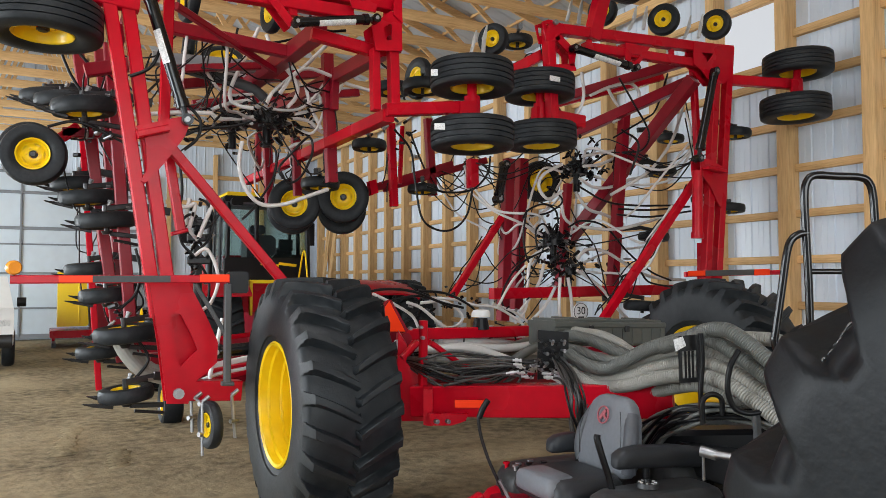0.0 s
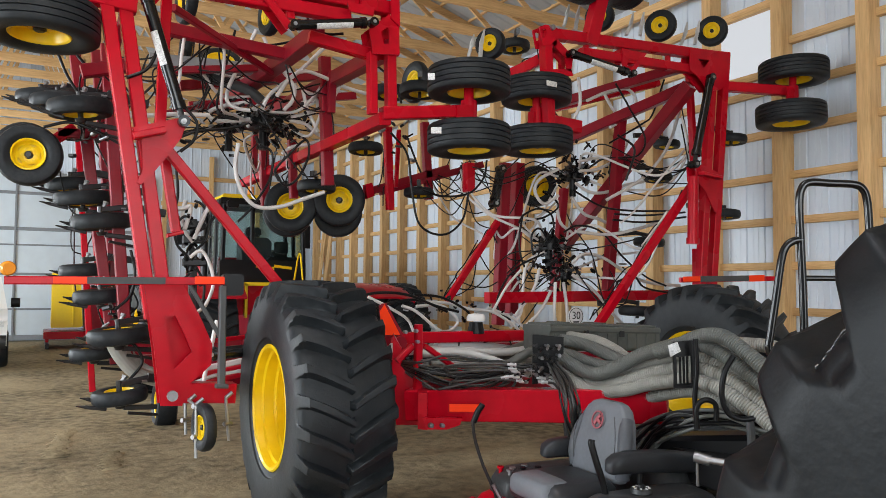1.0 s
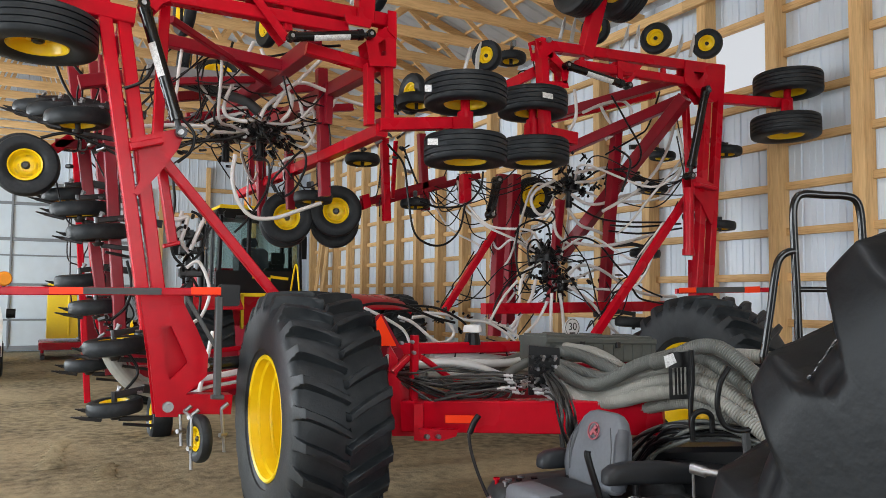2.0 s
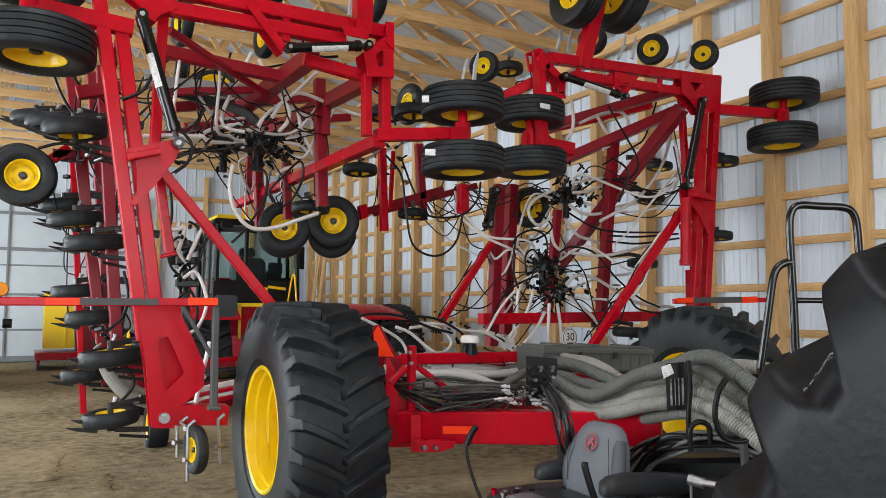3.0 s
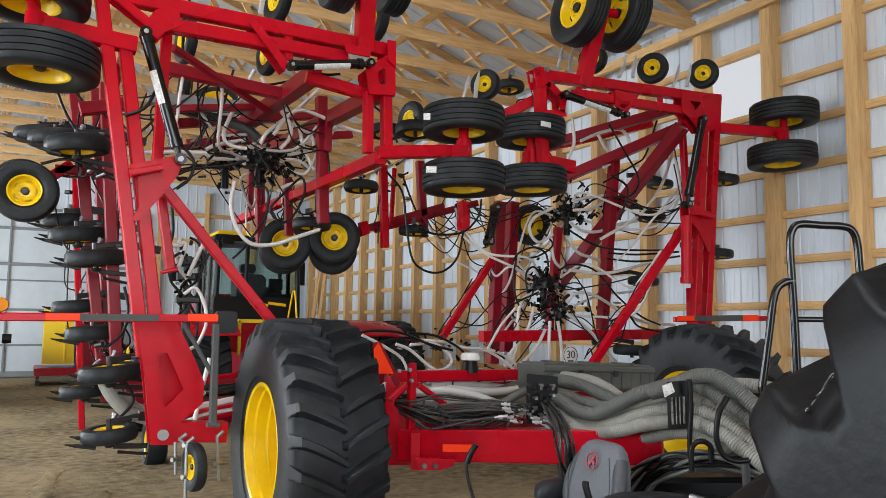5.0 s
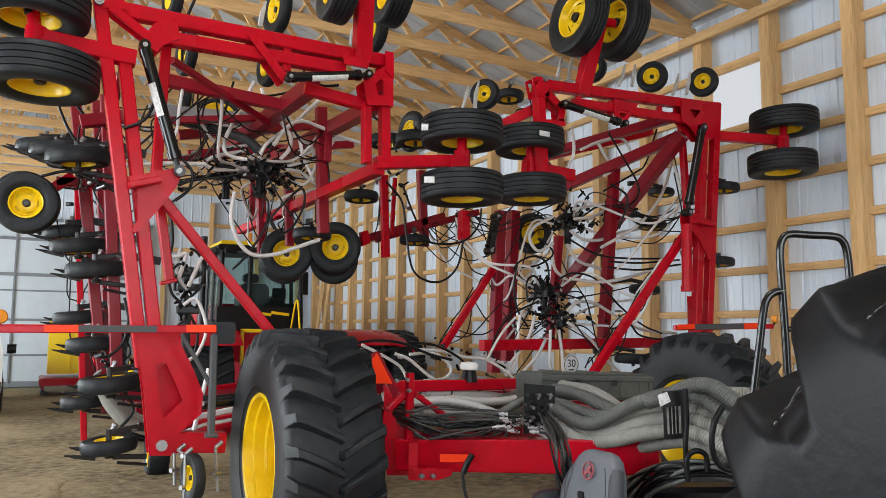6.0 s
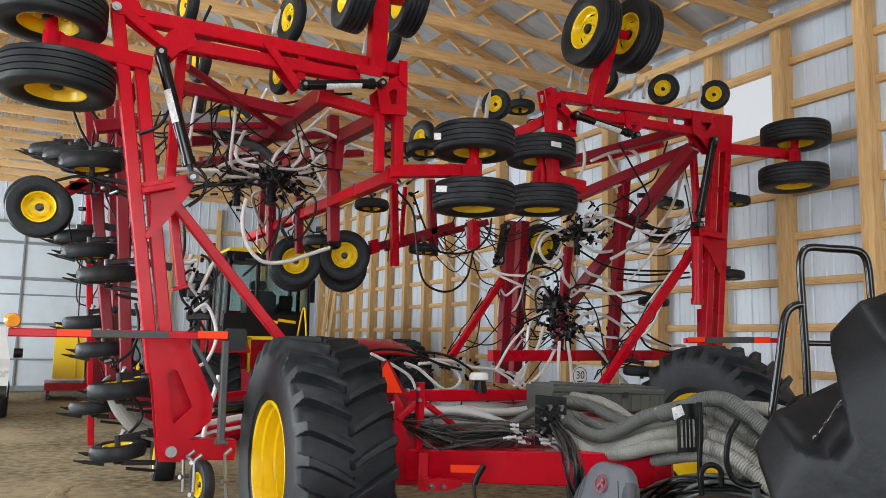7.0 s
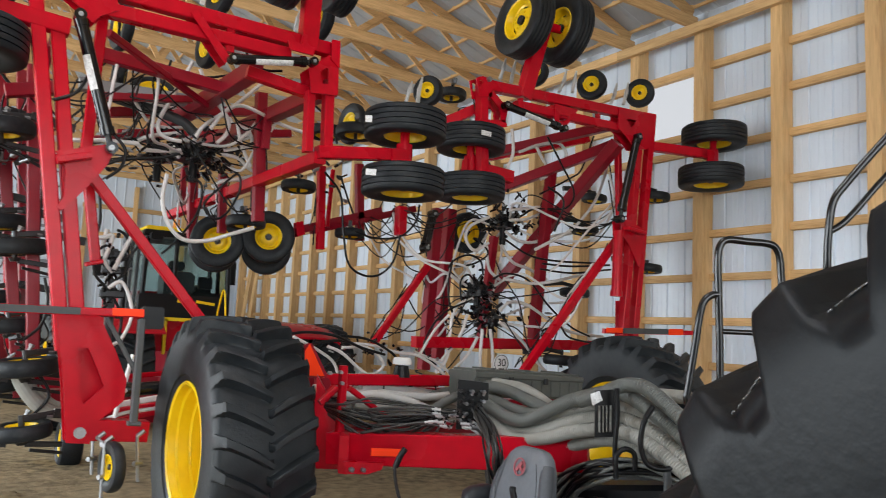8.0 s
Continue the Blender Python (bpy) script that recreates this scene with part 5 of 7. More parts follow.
white_hose([(1.948, 7.800, 4.439), (1.811, 7.800, 4.114), (1.677, 7.800, 3.797), (1.671, 7.800, 3.649), (1.770, 7.800, 3.596), (1.898, 7.800, 3.588)])
white_hose([(1.976, 7.600, 4.314), (2.051, 7.600, 4.159), (2.175, 7.600, 3.999), (2.299, 7.600, 3.849), (2.291, 7.600, 3.704), (2.199, 7.600, 3.585)])
white_hose([(1.996, 7.700, 3.592), (2.091, 7.700, 3.771), (2.386, 7.700, 4.042), (2.631, 7.700, 4.309), (2.770, 7.700, 4.425)])
white_hose([(2.095, 7.500, 3.699), (2.237, 7.500, 3.912), (2.385, 7.500, 3.993), (2.582, 7.500, 3.961), (2.824, 7.500, 3.885), (3.117, 7.500, 3.838)])
white_hose([(1.932, 8.000, 3.723), (1.668, 8.000, 3.648), (1.516, 8.000, 3.558), (1.599, 8.000, 3.490), (1.790, 8.000, 3.506), (1.950, 8.000, 3.542)])
white_hose([(2.368, 7.900, 3.590), (2.524, 7.900, 3.646), (2.657, 7.900, 3.712), (2.622, 7.900, 3.847), (2.492, 7.900, 3.893)])
white_hose([(2.338, 7.900, 3.550), (2.527, 7.900, 3.534), (2.645, 7.900, 3.447), (2.737, 7.900, 3.406)])
white_hose([(2.460, 7.800, 3.873), (2.517, 7.800, 3.663), (2.637, 7.800, 3.441)])
white_hose([(1.696, 7.400, 3.159), (1.671, 7.400, 2.924), (1.738, 7.400, 2.696), (1.886, 7.400, 2.555), (2.111, 7.400, 2.563), (2.329, 7.400, 2.645), (2.578, 7.400, 2.742)])
white_hose([(2.303, 8.000, 3.204), (2.407, 8.000, 3.282), (2.578, 8.000, 3.330), (2.772, 8.000, 3.400)])
white_hose([(0.600, 7.200, 3.271), (0.833, 7.200, 3.299), (1.074, 7.200, 3.338), (1.376, 7.200, 3.363)])
white_hose([(1.113, 7.000, 4.060), (1.084, 7.000, 3.795), (1.071, 7.000, 3.612), (1.027, 7.000, 3.503)])
white_hose([(2.785, 8.200, 3.788), (2.918, 8.200, 3.890), (3.018, 8.200, 4.069)])
white_hose([(1.471, 8.400, 4.029), (1.771, 8.400, 4.085), (2.021, 8.400, 4.043), (2.156, 8.400, 3.803)])
white_hose([(5.849, 7.400, 4.382), (5.874, 7.400, 4.062), (5.759, 7.400, 3.820)])
white_hose([(6.143, 7.600, 4.166), (6.472, 7.600, 4.320), (6.811, 7.600, 4.403), (6.968, 7.600, 4.270), (6.857, 7.600, 4.057), (6.516, 7.600, 3.859)])
white_hose([(6.518, 7.700, 4.318), (6.652, 7.700, 4.144), (6.867, 7.700, 3.984)])
white_hose([(6.161, 7.800, 3.414), (6.539, 7.800, 3.500), (7.012, 7.800, 3.582)])
white_hose([(6.179, 7.800, 3.289), (6.490, 7.800, 3.345), (6.852, 7.800, 3.536), (7.014, 7.800, 3.777)])
white_hose([(6.036, 7.700, 3.111), (6.265, 7.700, 3.010), (6.548, 7.700, 3.029), (6.859, 7.700, 3.141), (7.189, 7.700, 3.211)])
white_hose([(5.692, 7.600, 3.253), (5.408, 7.600, 3.103), (5.340, 7.600, 2.944), (5.476, 7.600, 2.806), (5.692, 7.600, 2.919)])
white_hose([(7.558, 7.300, 4.445), (7.289, 7.300, 3.724), (6.984, 7.300, 3.336), (6.721, 7.300, 3.132), (6.207, 7.300, 2.867)])
white_hose([(7.315, 7.000, 3.626), (6.771, 7.000, 3.102), (6.377, 7.000, 2.711), (6.170, 7.000, 2.563)])
white_hose([(5.972, 7.700, 2.925), (6.172, 7.700, 2.725), (6.450, 7.700, 2.659), (6.756, 7.700, 2.546)])
white_hose([(5.815, 7.800, 2.902), (5.868, 7.800, 2.615), (6.067, 7.800, 2.478)])
white_hose([(5.721, 7.300, 2.458), (6.204, 7.300, 2.436), (6.666, 7.300, 2.520), (7.252, 7.300, 2.679)])
white_hose([(5.477, 7.600, 2.206), (5.226, 7.600, 2.076), (5.162, 7.600, 1.735), (5.131, 7.600, 1.465), (4.986, 7.600, 1.299)])
white_hose([(5.833, 7.500, 2.074), (5.992, 7.500, 2.190), (6.280, 7.500, 2.170), (6.670, 7.500, 1.991), (7.036, 7.500, 1.857), (7.642, 7.500, 1.810)])
white_hose([(5.410, 7.600, 2.011), (5.310, 7.600, 1.736), (5.050, 7.600, 1.432)])
white_hose([(5.618, 7.400, 1.842), (5.669, 7.400, 1.536), (5.685, 7.400, 1.298)])
white_hose([(5.755, 7.400, 1.933), (6.105, 7.400, 1.728), (6.374, 7.400, 1.462), (6.603, 7.400, 1.282)])
white_hose([(4.302, 7.000, 1.556), (4.593, 7.000, 1.456), (4.802, 7.000, 1.317)])
white_hose([(5.507, 7.500, 1.738), (5.365, 7.500, 1.521), (5.144, 7.500, 1.322)])
white_hose([(5.500, 7.400, 1.841), (5.483, 7.400, 1.470), (5.533, 7.400, 1.281)])
white_hose([(1.131, 6.600, 2.017), (1.223, 6.600, 2.071), (1.299, 6.600, 1.942), (1.324, 6.600, 1.779), (1.261, 6.600, 1.608), (1.183, 6.600, 1.542), (1.139, 6.600, 1.411)])
white_hose([(2.954, 6.300, 1.607), (3.098, 6.300, 1.553), (3.275, 6.300, 1.419), (3.364, 6.300, 1.364)])
white_hose([(3.147, 6.400, 1.597), (3.418, 6.400, 1.599), (3.591, 6.400, 1.461), (3.510, 6.400, 1.365), (3.297, 6.400, 1.350)])
white_hose([(3.338, 6.600, 1.634), (3.588, 6.600, 1.620), (3.846, 6.600, 1.560), (4.113, 6.600, 1.528), (4.388, 6.600, 1.377), (4.493, 6.600, 1.257)])
white_hose([(2.827, 6.800, 1.678), (3.067, 6.800, 1.566), (3.251, 6.800, 1.452), (3.326, 6.800, 1.310)])
white_hose([(1.072, 6.300, 0.981), (1.269, 6.300, 1.051), (1.426, 6.300, 1.074), (1.542, 6.300, 1.091)])
white_hose([(4.300, 6.900, 1.515), (4.480, 6.900, 1.786), (4.664, 6.900, 1.971)])



def black_hose(pts):
    hose(pts, 0.0125, HOSE_BLACK, 8, label="black hydraulic hose")


black_hose([(1.226, 7.300, 2.050), (1.134, 7.300, 2.152), (1.112, 7.300, 2.308), (1.196, 7.300, 2.416), (1.273, 7.300, 2.340)])
black_hose([(1.301, 7.300, 2.104), (1.387, 7.300, 2.211), (1.416, 7.300, 2.399), (1.352, 7.300, 2.529), (1.280, 7.300, 2.568)])
black_hose([(1.236, 7.200, 1.891), (1.163, 7.200, 1.788), (1.190, 7.200, 1.582), (1.257, 7.200, 1.427)])
black_hose([(1.308, 7.300, 1.946), (1.382, 7.300, 1.788), (1.364, 7.300, 1.577), (1.296, 7.300, 1.369)])
black_hose([(1.284, 7.300, 2.261), (1.406, 7.300, 2.345), (1.488, 7.300, 2.471), (1.518, 7.300, 2.591)])
black_hose([(1.952, 7.600, 3.205), (2.082, 7.600, 3.130), (2.066, 7.600, 2.867), (1.924, 7.600, 2.615), (1.843, 7.600, 2.507), (1.751, 7.600, 2.412)])
black_hose([(2.132, 7.500, 2.831), (2.094, 7.500, 2.943), (2.230, 7.500, 3.112), (2.404, 7.500, 3.281), (2.438, 7.500, 3.119), (2.325, 7.500, 2.875), (2.192, 7.500, 2.795), (2.107, 7.500, 2.904)])
black_hose([(1.163, 7.400, 3.171), (1.315, 7.400, 3.241), (1.631, 7.400, 3.309), (1.794, 7.400, 3.372)])
black_hose([(0.939, 6.000, 2.800), (1.035, 6.000, 2.897), (1.056, 6.000, 3.032), (0.968, 6.000, 3.137), (0.900, 6.000, 3.190)])
black_hose([(1.688, 7.600, 4.335), (1.600, 7.600, 3.943), (1.524, 7.600, 3.571), (1.594, 7.600, 3.454), (1.740, 7.600, 3.437)])
black_hose([(0.542, 5.950, 3.303), (0.675, 5.950, 3.382), (0.742, 5.950, 3.513), (0.765, 5.950, 3.648)])
black_hose([(1.002, 6.600, 2.762), (1.020, 6.600, 2.526), (0.973, 6.600, 2.334)])
black_hose([(3.315, 7.400, 3.432), (3.511, 7.400, 3.221), (3.569, 7.400, 2.863), (3.648, 7.400, 2.495), (3.824, 7.400, 2.367), (4.037, 7.400, 2.378), (4.215, 7.400, 2.546), (4.291, 7.400, 2.854)])
black_hose([(3.808, 7.600, 2.863), (4.063, 7.600, 2.811), (4.399, 7.600, 2.861), (4.604, 7.600, 3.058), (4.648, 7.600, 3.272)])
black_hose([(3.788, 8.000, 3.551), (3.900, 8.000, 3.290), (3.979, 8.000, 3.127)])
black_hose([(5.261, 7.300, 2.177), (4.864, 7.300, 1.997), (4.650, 7.300, 1.736), (4.621, 7.300, 1.532), (4.789, 7.300, 1.403)])
black_hose([(5.545, 7.600, 2.362), (5.409, 7.600, 2.496), (5.292, 7.600, 2.408), (5.309, 7.600, 2.174)])
black_hose([(5.551, 7.300, 2.444), (5.764, 7.300, 2.528), (6.115, 7.300, 2.467), (6.476, 7.300, 2.156), (6.850, 7.300, 1.920), (7.188, 7.300, 1.808)])
black_hose([(6.269, 7.200, 4.315), (6.498, 7.200, 4.026), (6.749, 7.200, 3.675), (6.632, 7.200, 3.446), (6.307, 7.200, 3.388)])
black_hose([(5.447, 7.000, 2.911), (5.866, 7.000, 2.744), (6.305, 7.000, 2.714), (6.956, 7.000, 2.743)])
black_hose([(5.101, 7.600, 2.550), (5.183, 7.600, 2.657), (5.392, 7.600, 2.738), (5.579, 7.600, 2.679), (5.631, 7.600, 2.505)])
black_hose([(5.158, 7.600, 2.656), (5.110, 7.600, 2.346), (5.161, 7.600, 2.074), (5.310, 7.600, 1.872)])
black_hose([(7.278, 7.400, 4.545), (7.069, 7.400, 4.059), (6.870, 7.400, 3.900), (6.343, 7.400, 3.608)])
black_hose([(5.591, 7.700, 2.972), (5.767, 7.700, 2.804), (5.548, 7.700, 2.649), (5.293, 7.700, 2.601)])
black_hose([(2.472, 6.200, 1.690), (2.686, 6.200, 1.728), (2.964, 6.200, 1.707), (3.252, 6.200, 1.606), (3.491, 6.200, 1.550)])
black_hose([(2.620, 6.300, 1.561), (2.841, 6.300, 1.634), (3.127, 6.300, 1.657), (3.425, 6.300, 1.548)])
black_hose([(3.167, 6.500, 1.707), (3.471, 6.500, 1.678), (3.724, 6.500, 1.565), (3.820, 6.500, 1.474)])
black_hose([(1.091, 6.200, 1.523), (1.007, 6.200, 1.349), (1.074, 6.200, 1.170)])
black_hose([(0.603, 7.000, 1.573), (0.713, 7.000, 1.692), (0.746, 7.000, 1.886), (0.707, 7.000, 2.080)])
black_hose([(0.671, 6.900, 0.935), (0.810, 6.900, 1.117), (0.754, 6.900, 1.263), (0.664, 6.900, 1.337)])
black_hose([(0.101, 7.200, 3.770), (0.181, 7.200, 3.579), (0.283, 7.200, 3.416)])
black_hose([(0.205, 7.000, 3.759), (0.324, 7.000, 3.628), (0.439, 7.000, 3.595)])
black_hose([(0.016, 6.900, 3.053), (0.201, 6.900, 3.113), (0.377, 6.900, 3.070), (0.630, 6.900, 2.951)])
black_hose([(2.890, 7.400, 4.281), (3.297, 7.400, 4.029), (3.441, 7.400, 3.763)])
black_hose([(2.049, 6.400, 4.299), (2.069, 6.400, 4.090), (2.222, 6.400, 4.037), (2.386, 6.400, 4.066)])
black_hose([(1.816, 7.600, 4.219), (2.082, 7.600, 4.251), (2.446, 7.600, 4.387)])
black_hose([(1.098, 6.500, 4.656), (1.019, 6.500, 4.383), (1.015, 6.500, 4.031)])
black_hose([(5.427, 6.200, 3.410), (5.661, 6.200, 3.278), (5.538, 6.200, 2.933)])
black_hose([(6.071, 7.000, 2.661), (6.561, 7.000, 2.669), (7.224, 7.000, 2.741)])
black_hose([(6.044, 7.000, 2.592), (6.560, 7.000, 2.585), (7.242, 7.000, 2.684)])
black_hose([(6.017, 6.900, 1.851), (6.279, 6.900, 1.919), (6.454, 6.900, 1.784), (6.912, 6.900, 1.715)])

# thick grey delivery tubes low in the frame
for pts in ([(0.562, 7.000, 1.358), (0.640, 7.000, 1.188), (0.769, 7.000, 1.038), (0.930, 7.000, 0.965), (1.095, 7.000, 0.936)], [(0.680, 7.300, 1.286), (0.752, 7.300, 1.133), (0.897, 7.300, 1.000), (1.091, 7.300, 0.964)]):
    bm = bm_new()
    sweep(bm, pts, 0.060, 14)
    part("delivery_tube", bm, HOSE_GREY, drill, "grey ribbed delivery tube")
for pts, mat_ in (([(2.865, 6.050, 1.233), (3.173, 6.050, 1.221), (3.525, 6.050, 1.156), (3.894, 6.050, 1.108), (4.281, 6.050, 1.069)], HOSE_GREY), ([(3.121, 5.950, 1.251), (3.467, 5.950, 1.248), (3.830, 5.950, 1.203), (4.178, 5.950, 1.146)], HOSE_WHITE), ([(2.988, 5.800, 1.185), (3.322, 5.800, 1.096), (3.613, 5.800, 1.157), (3.979, 5.800, 1.244), (4.105, 5.800, 1.255)], HOSE_SLATE), ([(2.965, 6.200, 1.117), (3.370, 6.200, 1.088), (3.862, 6.200, 1.005), (4.319, 6.200, 1.010)], HOSE_BLACK), ([(2.662, 5.900, 1.253), (2.875, 5.900, 1.230), (3.207, 5.900, 1.192), (3.555, 5.900, 1.075), (3.797, 5.900, 1.038)], HOSE_WHITE)):
    bm = bm_new()
    sweep(bm, pts, 0.052, 10)
    smooth(part("delivery_tube", bm, mat_, drill, "thick seed delivery tube"), 80)
for k in range(26):
    rng = random.Random(70 + k)
    base = [(2.509, 5.496, 1.182), (2.543, 5.140, 1.154), (2.739, 5.038, 1.111), (2.927, 4.940, 1.086), (3.095, 4.850, 1.120), (3.226, 4.778, 1.171), (3.323, 4.726, 1.188)]
    lift, sag, ph = rng.uniform(-0.02, 0.05), rng.gauss(0.01, 0.055), rng.uniform(0, 6)
    env = (0.25, 0.8, 1.0, 1.0, 0.9, 0.6, 0.3)
    pts = [Vector(p) + env[i] * Vector((0.01 * rng.uniform(-1, 1), rng.uniform(-0.12, 0.08), lift + sag * math.sin(math.pi * min(1, i / 5.2)) + 0.018 * math.sin(i * 1.3 + ph))) for i, p in enumerate(base)]
    hose(pts, rng.choice((0.006, 0.007, 0.009)), HOSE_LINE if k % 3 else HOSE_BLACK, 6, "cable", "dark grey hydraulic line")
for k in range(14):
    rng = random.Random(90 + k)
    base = [(3.251, 4.422, 1.252), (3.174, 4.183, 1.170), (3.092, 4.005, 1.062), (3.120, 3.996, 0.944), (3.188, 4.023, 0.805)]
    pts = [Vector(p) + Vector((rng.uniform(-0.02, 0.02) + 0.010 * (k - 7) * (0.5 + 0.15 * i), rng.uniform(-0.03, 0.03), rng.uniform(-0.01, 0.01))) for i, p in enumerate(base)]
    hose(pts, 0.0085, HOSE_LINE if k % 4 else HOSE_BLACK, 6, "cable", "dark grey line hanging down")

# low openers and gauge wheels on the ground side
small_wheel(drill, (1.110, 5.750, 0.749), (-1, -0.18, 0), 0.175, 0.085, 0.5, name="packer_wheel", label="yellow packer wheel near the ground")
small_wheel(drill, (1.516, 10.481, 0.221), (-1, 0, 0), 0.31, 0.26, 0.55, name="gauge_wheel", label="yellow gauge wheel on the dirt floor")
small_wheel(drill, (3.0, 8.3, 0.30), (-1, 0, 0), 0.31, 0.26, 0.55, name="gauge_wheel", label="yellow gauge wheel on the dirt floor")
beam("wheel_leg", (1.516, 10.481, 0.221), (1.572, 10.430, 0.678), 0.07, 0.07, material=RED_SHADED)
beam("wheel_leg", (3.0, 8.3, 0.30), (3.0, 8.4, 0.98), 0.07, 0.07, material=RED_SHADED)
for a, b in (((1.061, 5.800, 0.910), (1.066, 5.800, 0.522)), ((1.025, 5.900, 0.927), (1.102, 5.800, 0.873)), ((1.014, 6.000, 0.936), (1.026, 6.000, 0.660)), ((1.295, 5.900, 0.930), (1.325, 5.900, 0.607))):
    bm = bm_new()
    bar(bm, a, b, 0.02, 0.035, up=(0, 1, 0))
    rod(bm, Vector(a), Vector(a) + Vector((0.05, 0, 0.04)), 0.016, 8)
    rod(bm, Vector(a).lerp(Vector(b), 0.6) + Vector((-0.03, -0.02, 0)), Vector(a).lerp(Vector(b), 0.6) + Vector((0.03, 0.02, 0)), 0.018, 8)
    part("opener_arm", bm, STEEL, drill, "worn grey steel opener arm")

# low rails, fold cylinder and pale bars between the hinge and the transport wheel
cylinder((1.24, 6.25, 1.233), (1.85, 6.25, 1.272), 0.052, 0.9, 0.95)
for a, b in (((1.15, 6.6, 0.935), (2.0, 6.6, 1.105)), ((1.13, 6.6, 1.015), (2.0, 6.6, 1.145)), ((1.35, 7.4, 1.24), (2.3, 7.4, 1.33))):
    beam("low_rail", a, b, 0.045, 0.045)
for a, b, w in (((1.12, 6.7, 1.045), (2.0, 6.7, 1.19), 0.05), ((1.201, 6.3, 1.0), (1.302, 6.3, 1.50), 0.045)):
    beam("pale_bar", a, b, 0.03, w, WHITE, label="pale painted bar")
bb = bm_new()
lathe(bb, [(-0.028, 0.0), (-0.028, 0.036), (-0.012, 0.045), (0.014, 0.045), (0.028, 0.036), (0.028, 0.0)], 24)
under(smooth(part("beacon", bb, AMBER, None, "round amber warning lamp")), drill, aim((7.590, 5.9, 1.985), (0.3, -1, 0)))
beam("beacon_stem", (7.585, 5.9, 1.945), (7.53, 5.9, 1.90), 0.02, 0.03, material=BLACK, up=(0, 1, 0))

# upright and braces at the wheel end of the drawbar frame
beam("upright", (2.553, 5.150, 1.502), (2.550, 5.150, 0.986), 0.055, 0.06, up=(0, 1, 0))
beam("brace", (2.606, 5.130, 1.333), (2.931, 5.130, 1.115), 0.04, 0.045, up=(0, 1, 0))
beam("brace", (2.493, 5.130, 1.345), (2.365, 5.130, 1.234), 0.04, 0.045, up=(0, 1, 0))
for at in ((2.510, 5.110, 1.455), (2.525, 5.110, 1.375), (2.422, 5.110, 1.449)):
    bolt(at, (0, -1, 0), 0.014)
# pale and slate hoses running along the frame behind the lines
for pts, mat_, r in (([(2.709, 5.400, 1.257), (2.934, 5.300, 1.270), (3.109, 5.200, 1.241), (3.284, 5.100, 1.172), (3.596, 5.200, 1.076)], HOSE_PALE, 0.036),
                     ([(3.099, 5.600, 1.258), (3.371, 5.500, 1.234), (3.589, 5.400, 1.243), (3.751, 5.300, 1.284)], HOSE_PALE, 0.034),
                     ([(2.811, 5.450, 1.168), (3.042, 5.400, 1.163), (3.249, 5.300, 1.127), (3.523, 5.300, 1.096)], HOSE_GREY, 0.034),
                     ([(3.158, 5.000, 1.118), (3.265, 4.950, 1.205), (3.389, 4.900, 1.282), (3.523, 4.900, 1.308)], HOSE_SLATE, 0.036),
                     ([(2.685, 5.500, 1.133), (3.045, 5.500, 1.199), (3.202, 5.400, 1.188), (3.421, 5.400, 1.109)], HOSE_SLATE, 0.030)):
    hose(pts, r, mat_, 12, "air_hose", "smooth grey air hose along the frame")
# quick couplers in the lines on both sides of the panel
for k in range(14):
    rng = random.Random(300 + k)
    a, b = ((3.014, 4.620, 1.186), (3.196, 4.620, 1.177)) if k < 7 else ((3.125, 4.400, 1.176), (3.306, 4.360, 1.155))
    c = Vector(a).lerp(Vector(b), rng.random()) + Vector((0, rng.uniform(-0.03, 0.03), rng.uniform(-0.075, 0.065)))
    d = Vector((0.9, -0.42, rng.uniform(-0.2, 0.12) if k < 7 else rng.uniform(-0.5, 0.0))).normalized()
    half = rng.uniform(0.025, 0.045)
    bm = bm_new()
    rod(bm, c - d * half, c + d * half, 0.0095, 10)
    rod(bm, c - d * half * 0.35, c + d * half * 0.35, 0.0155, 6)
    rod(bm, c + d * half * 0.85, c + d * half * 1.2, 0.013, 10)
    smooth(part("quick_coupler", bm, BRIGHT_STEEL, drill, "bright steel quick coupler"), 35)
    if k < 7:
        tail = [c - d * half, c - d * (half + 0.12), c - d * (half + 0.40) + Vector((0, 0.10, -0.05)), Vector((2.791, 4.950, 1.092)) + Vector((0, 0, rng.uniform(-0.05, 0.05)))]
    else:
        tail = [c + d * half, c + d * (half + 0.06) + Vector((0, 0, -0.015)), c + d * (half + 0.11) + Vector((0, 0, -0.12)), c + d * (half + 0.15) + Vector((0, 0, -0.42))]
    hose(tail, 0.009, HOSE_LINE, 6, "cable", "dark grey hydraulic line")
# hose trunk along the drawbar to the cart


def trunk_hose(pts, mat_, r):
    bm = bm_new()
    pts = [*pts, 2 * Vector(pts[-1]) - Vector(pts[-2])]
    fine = mat_ is HOSE_SLATE
    sweep(bm, pts, r, 14, ribs=0.015 if fine else 0.017, rib_depth=0.006 if fine else 0.009)
    smooth(part("trunk_hose", bm, mat_, drill, "ribbed grey air hose in the trunk"), 70)


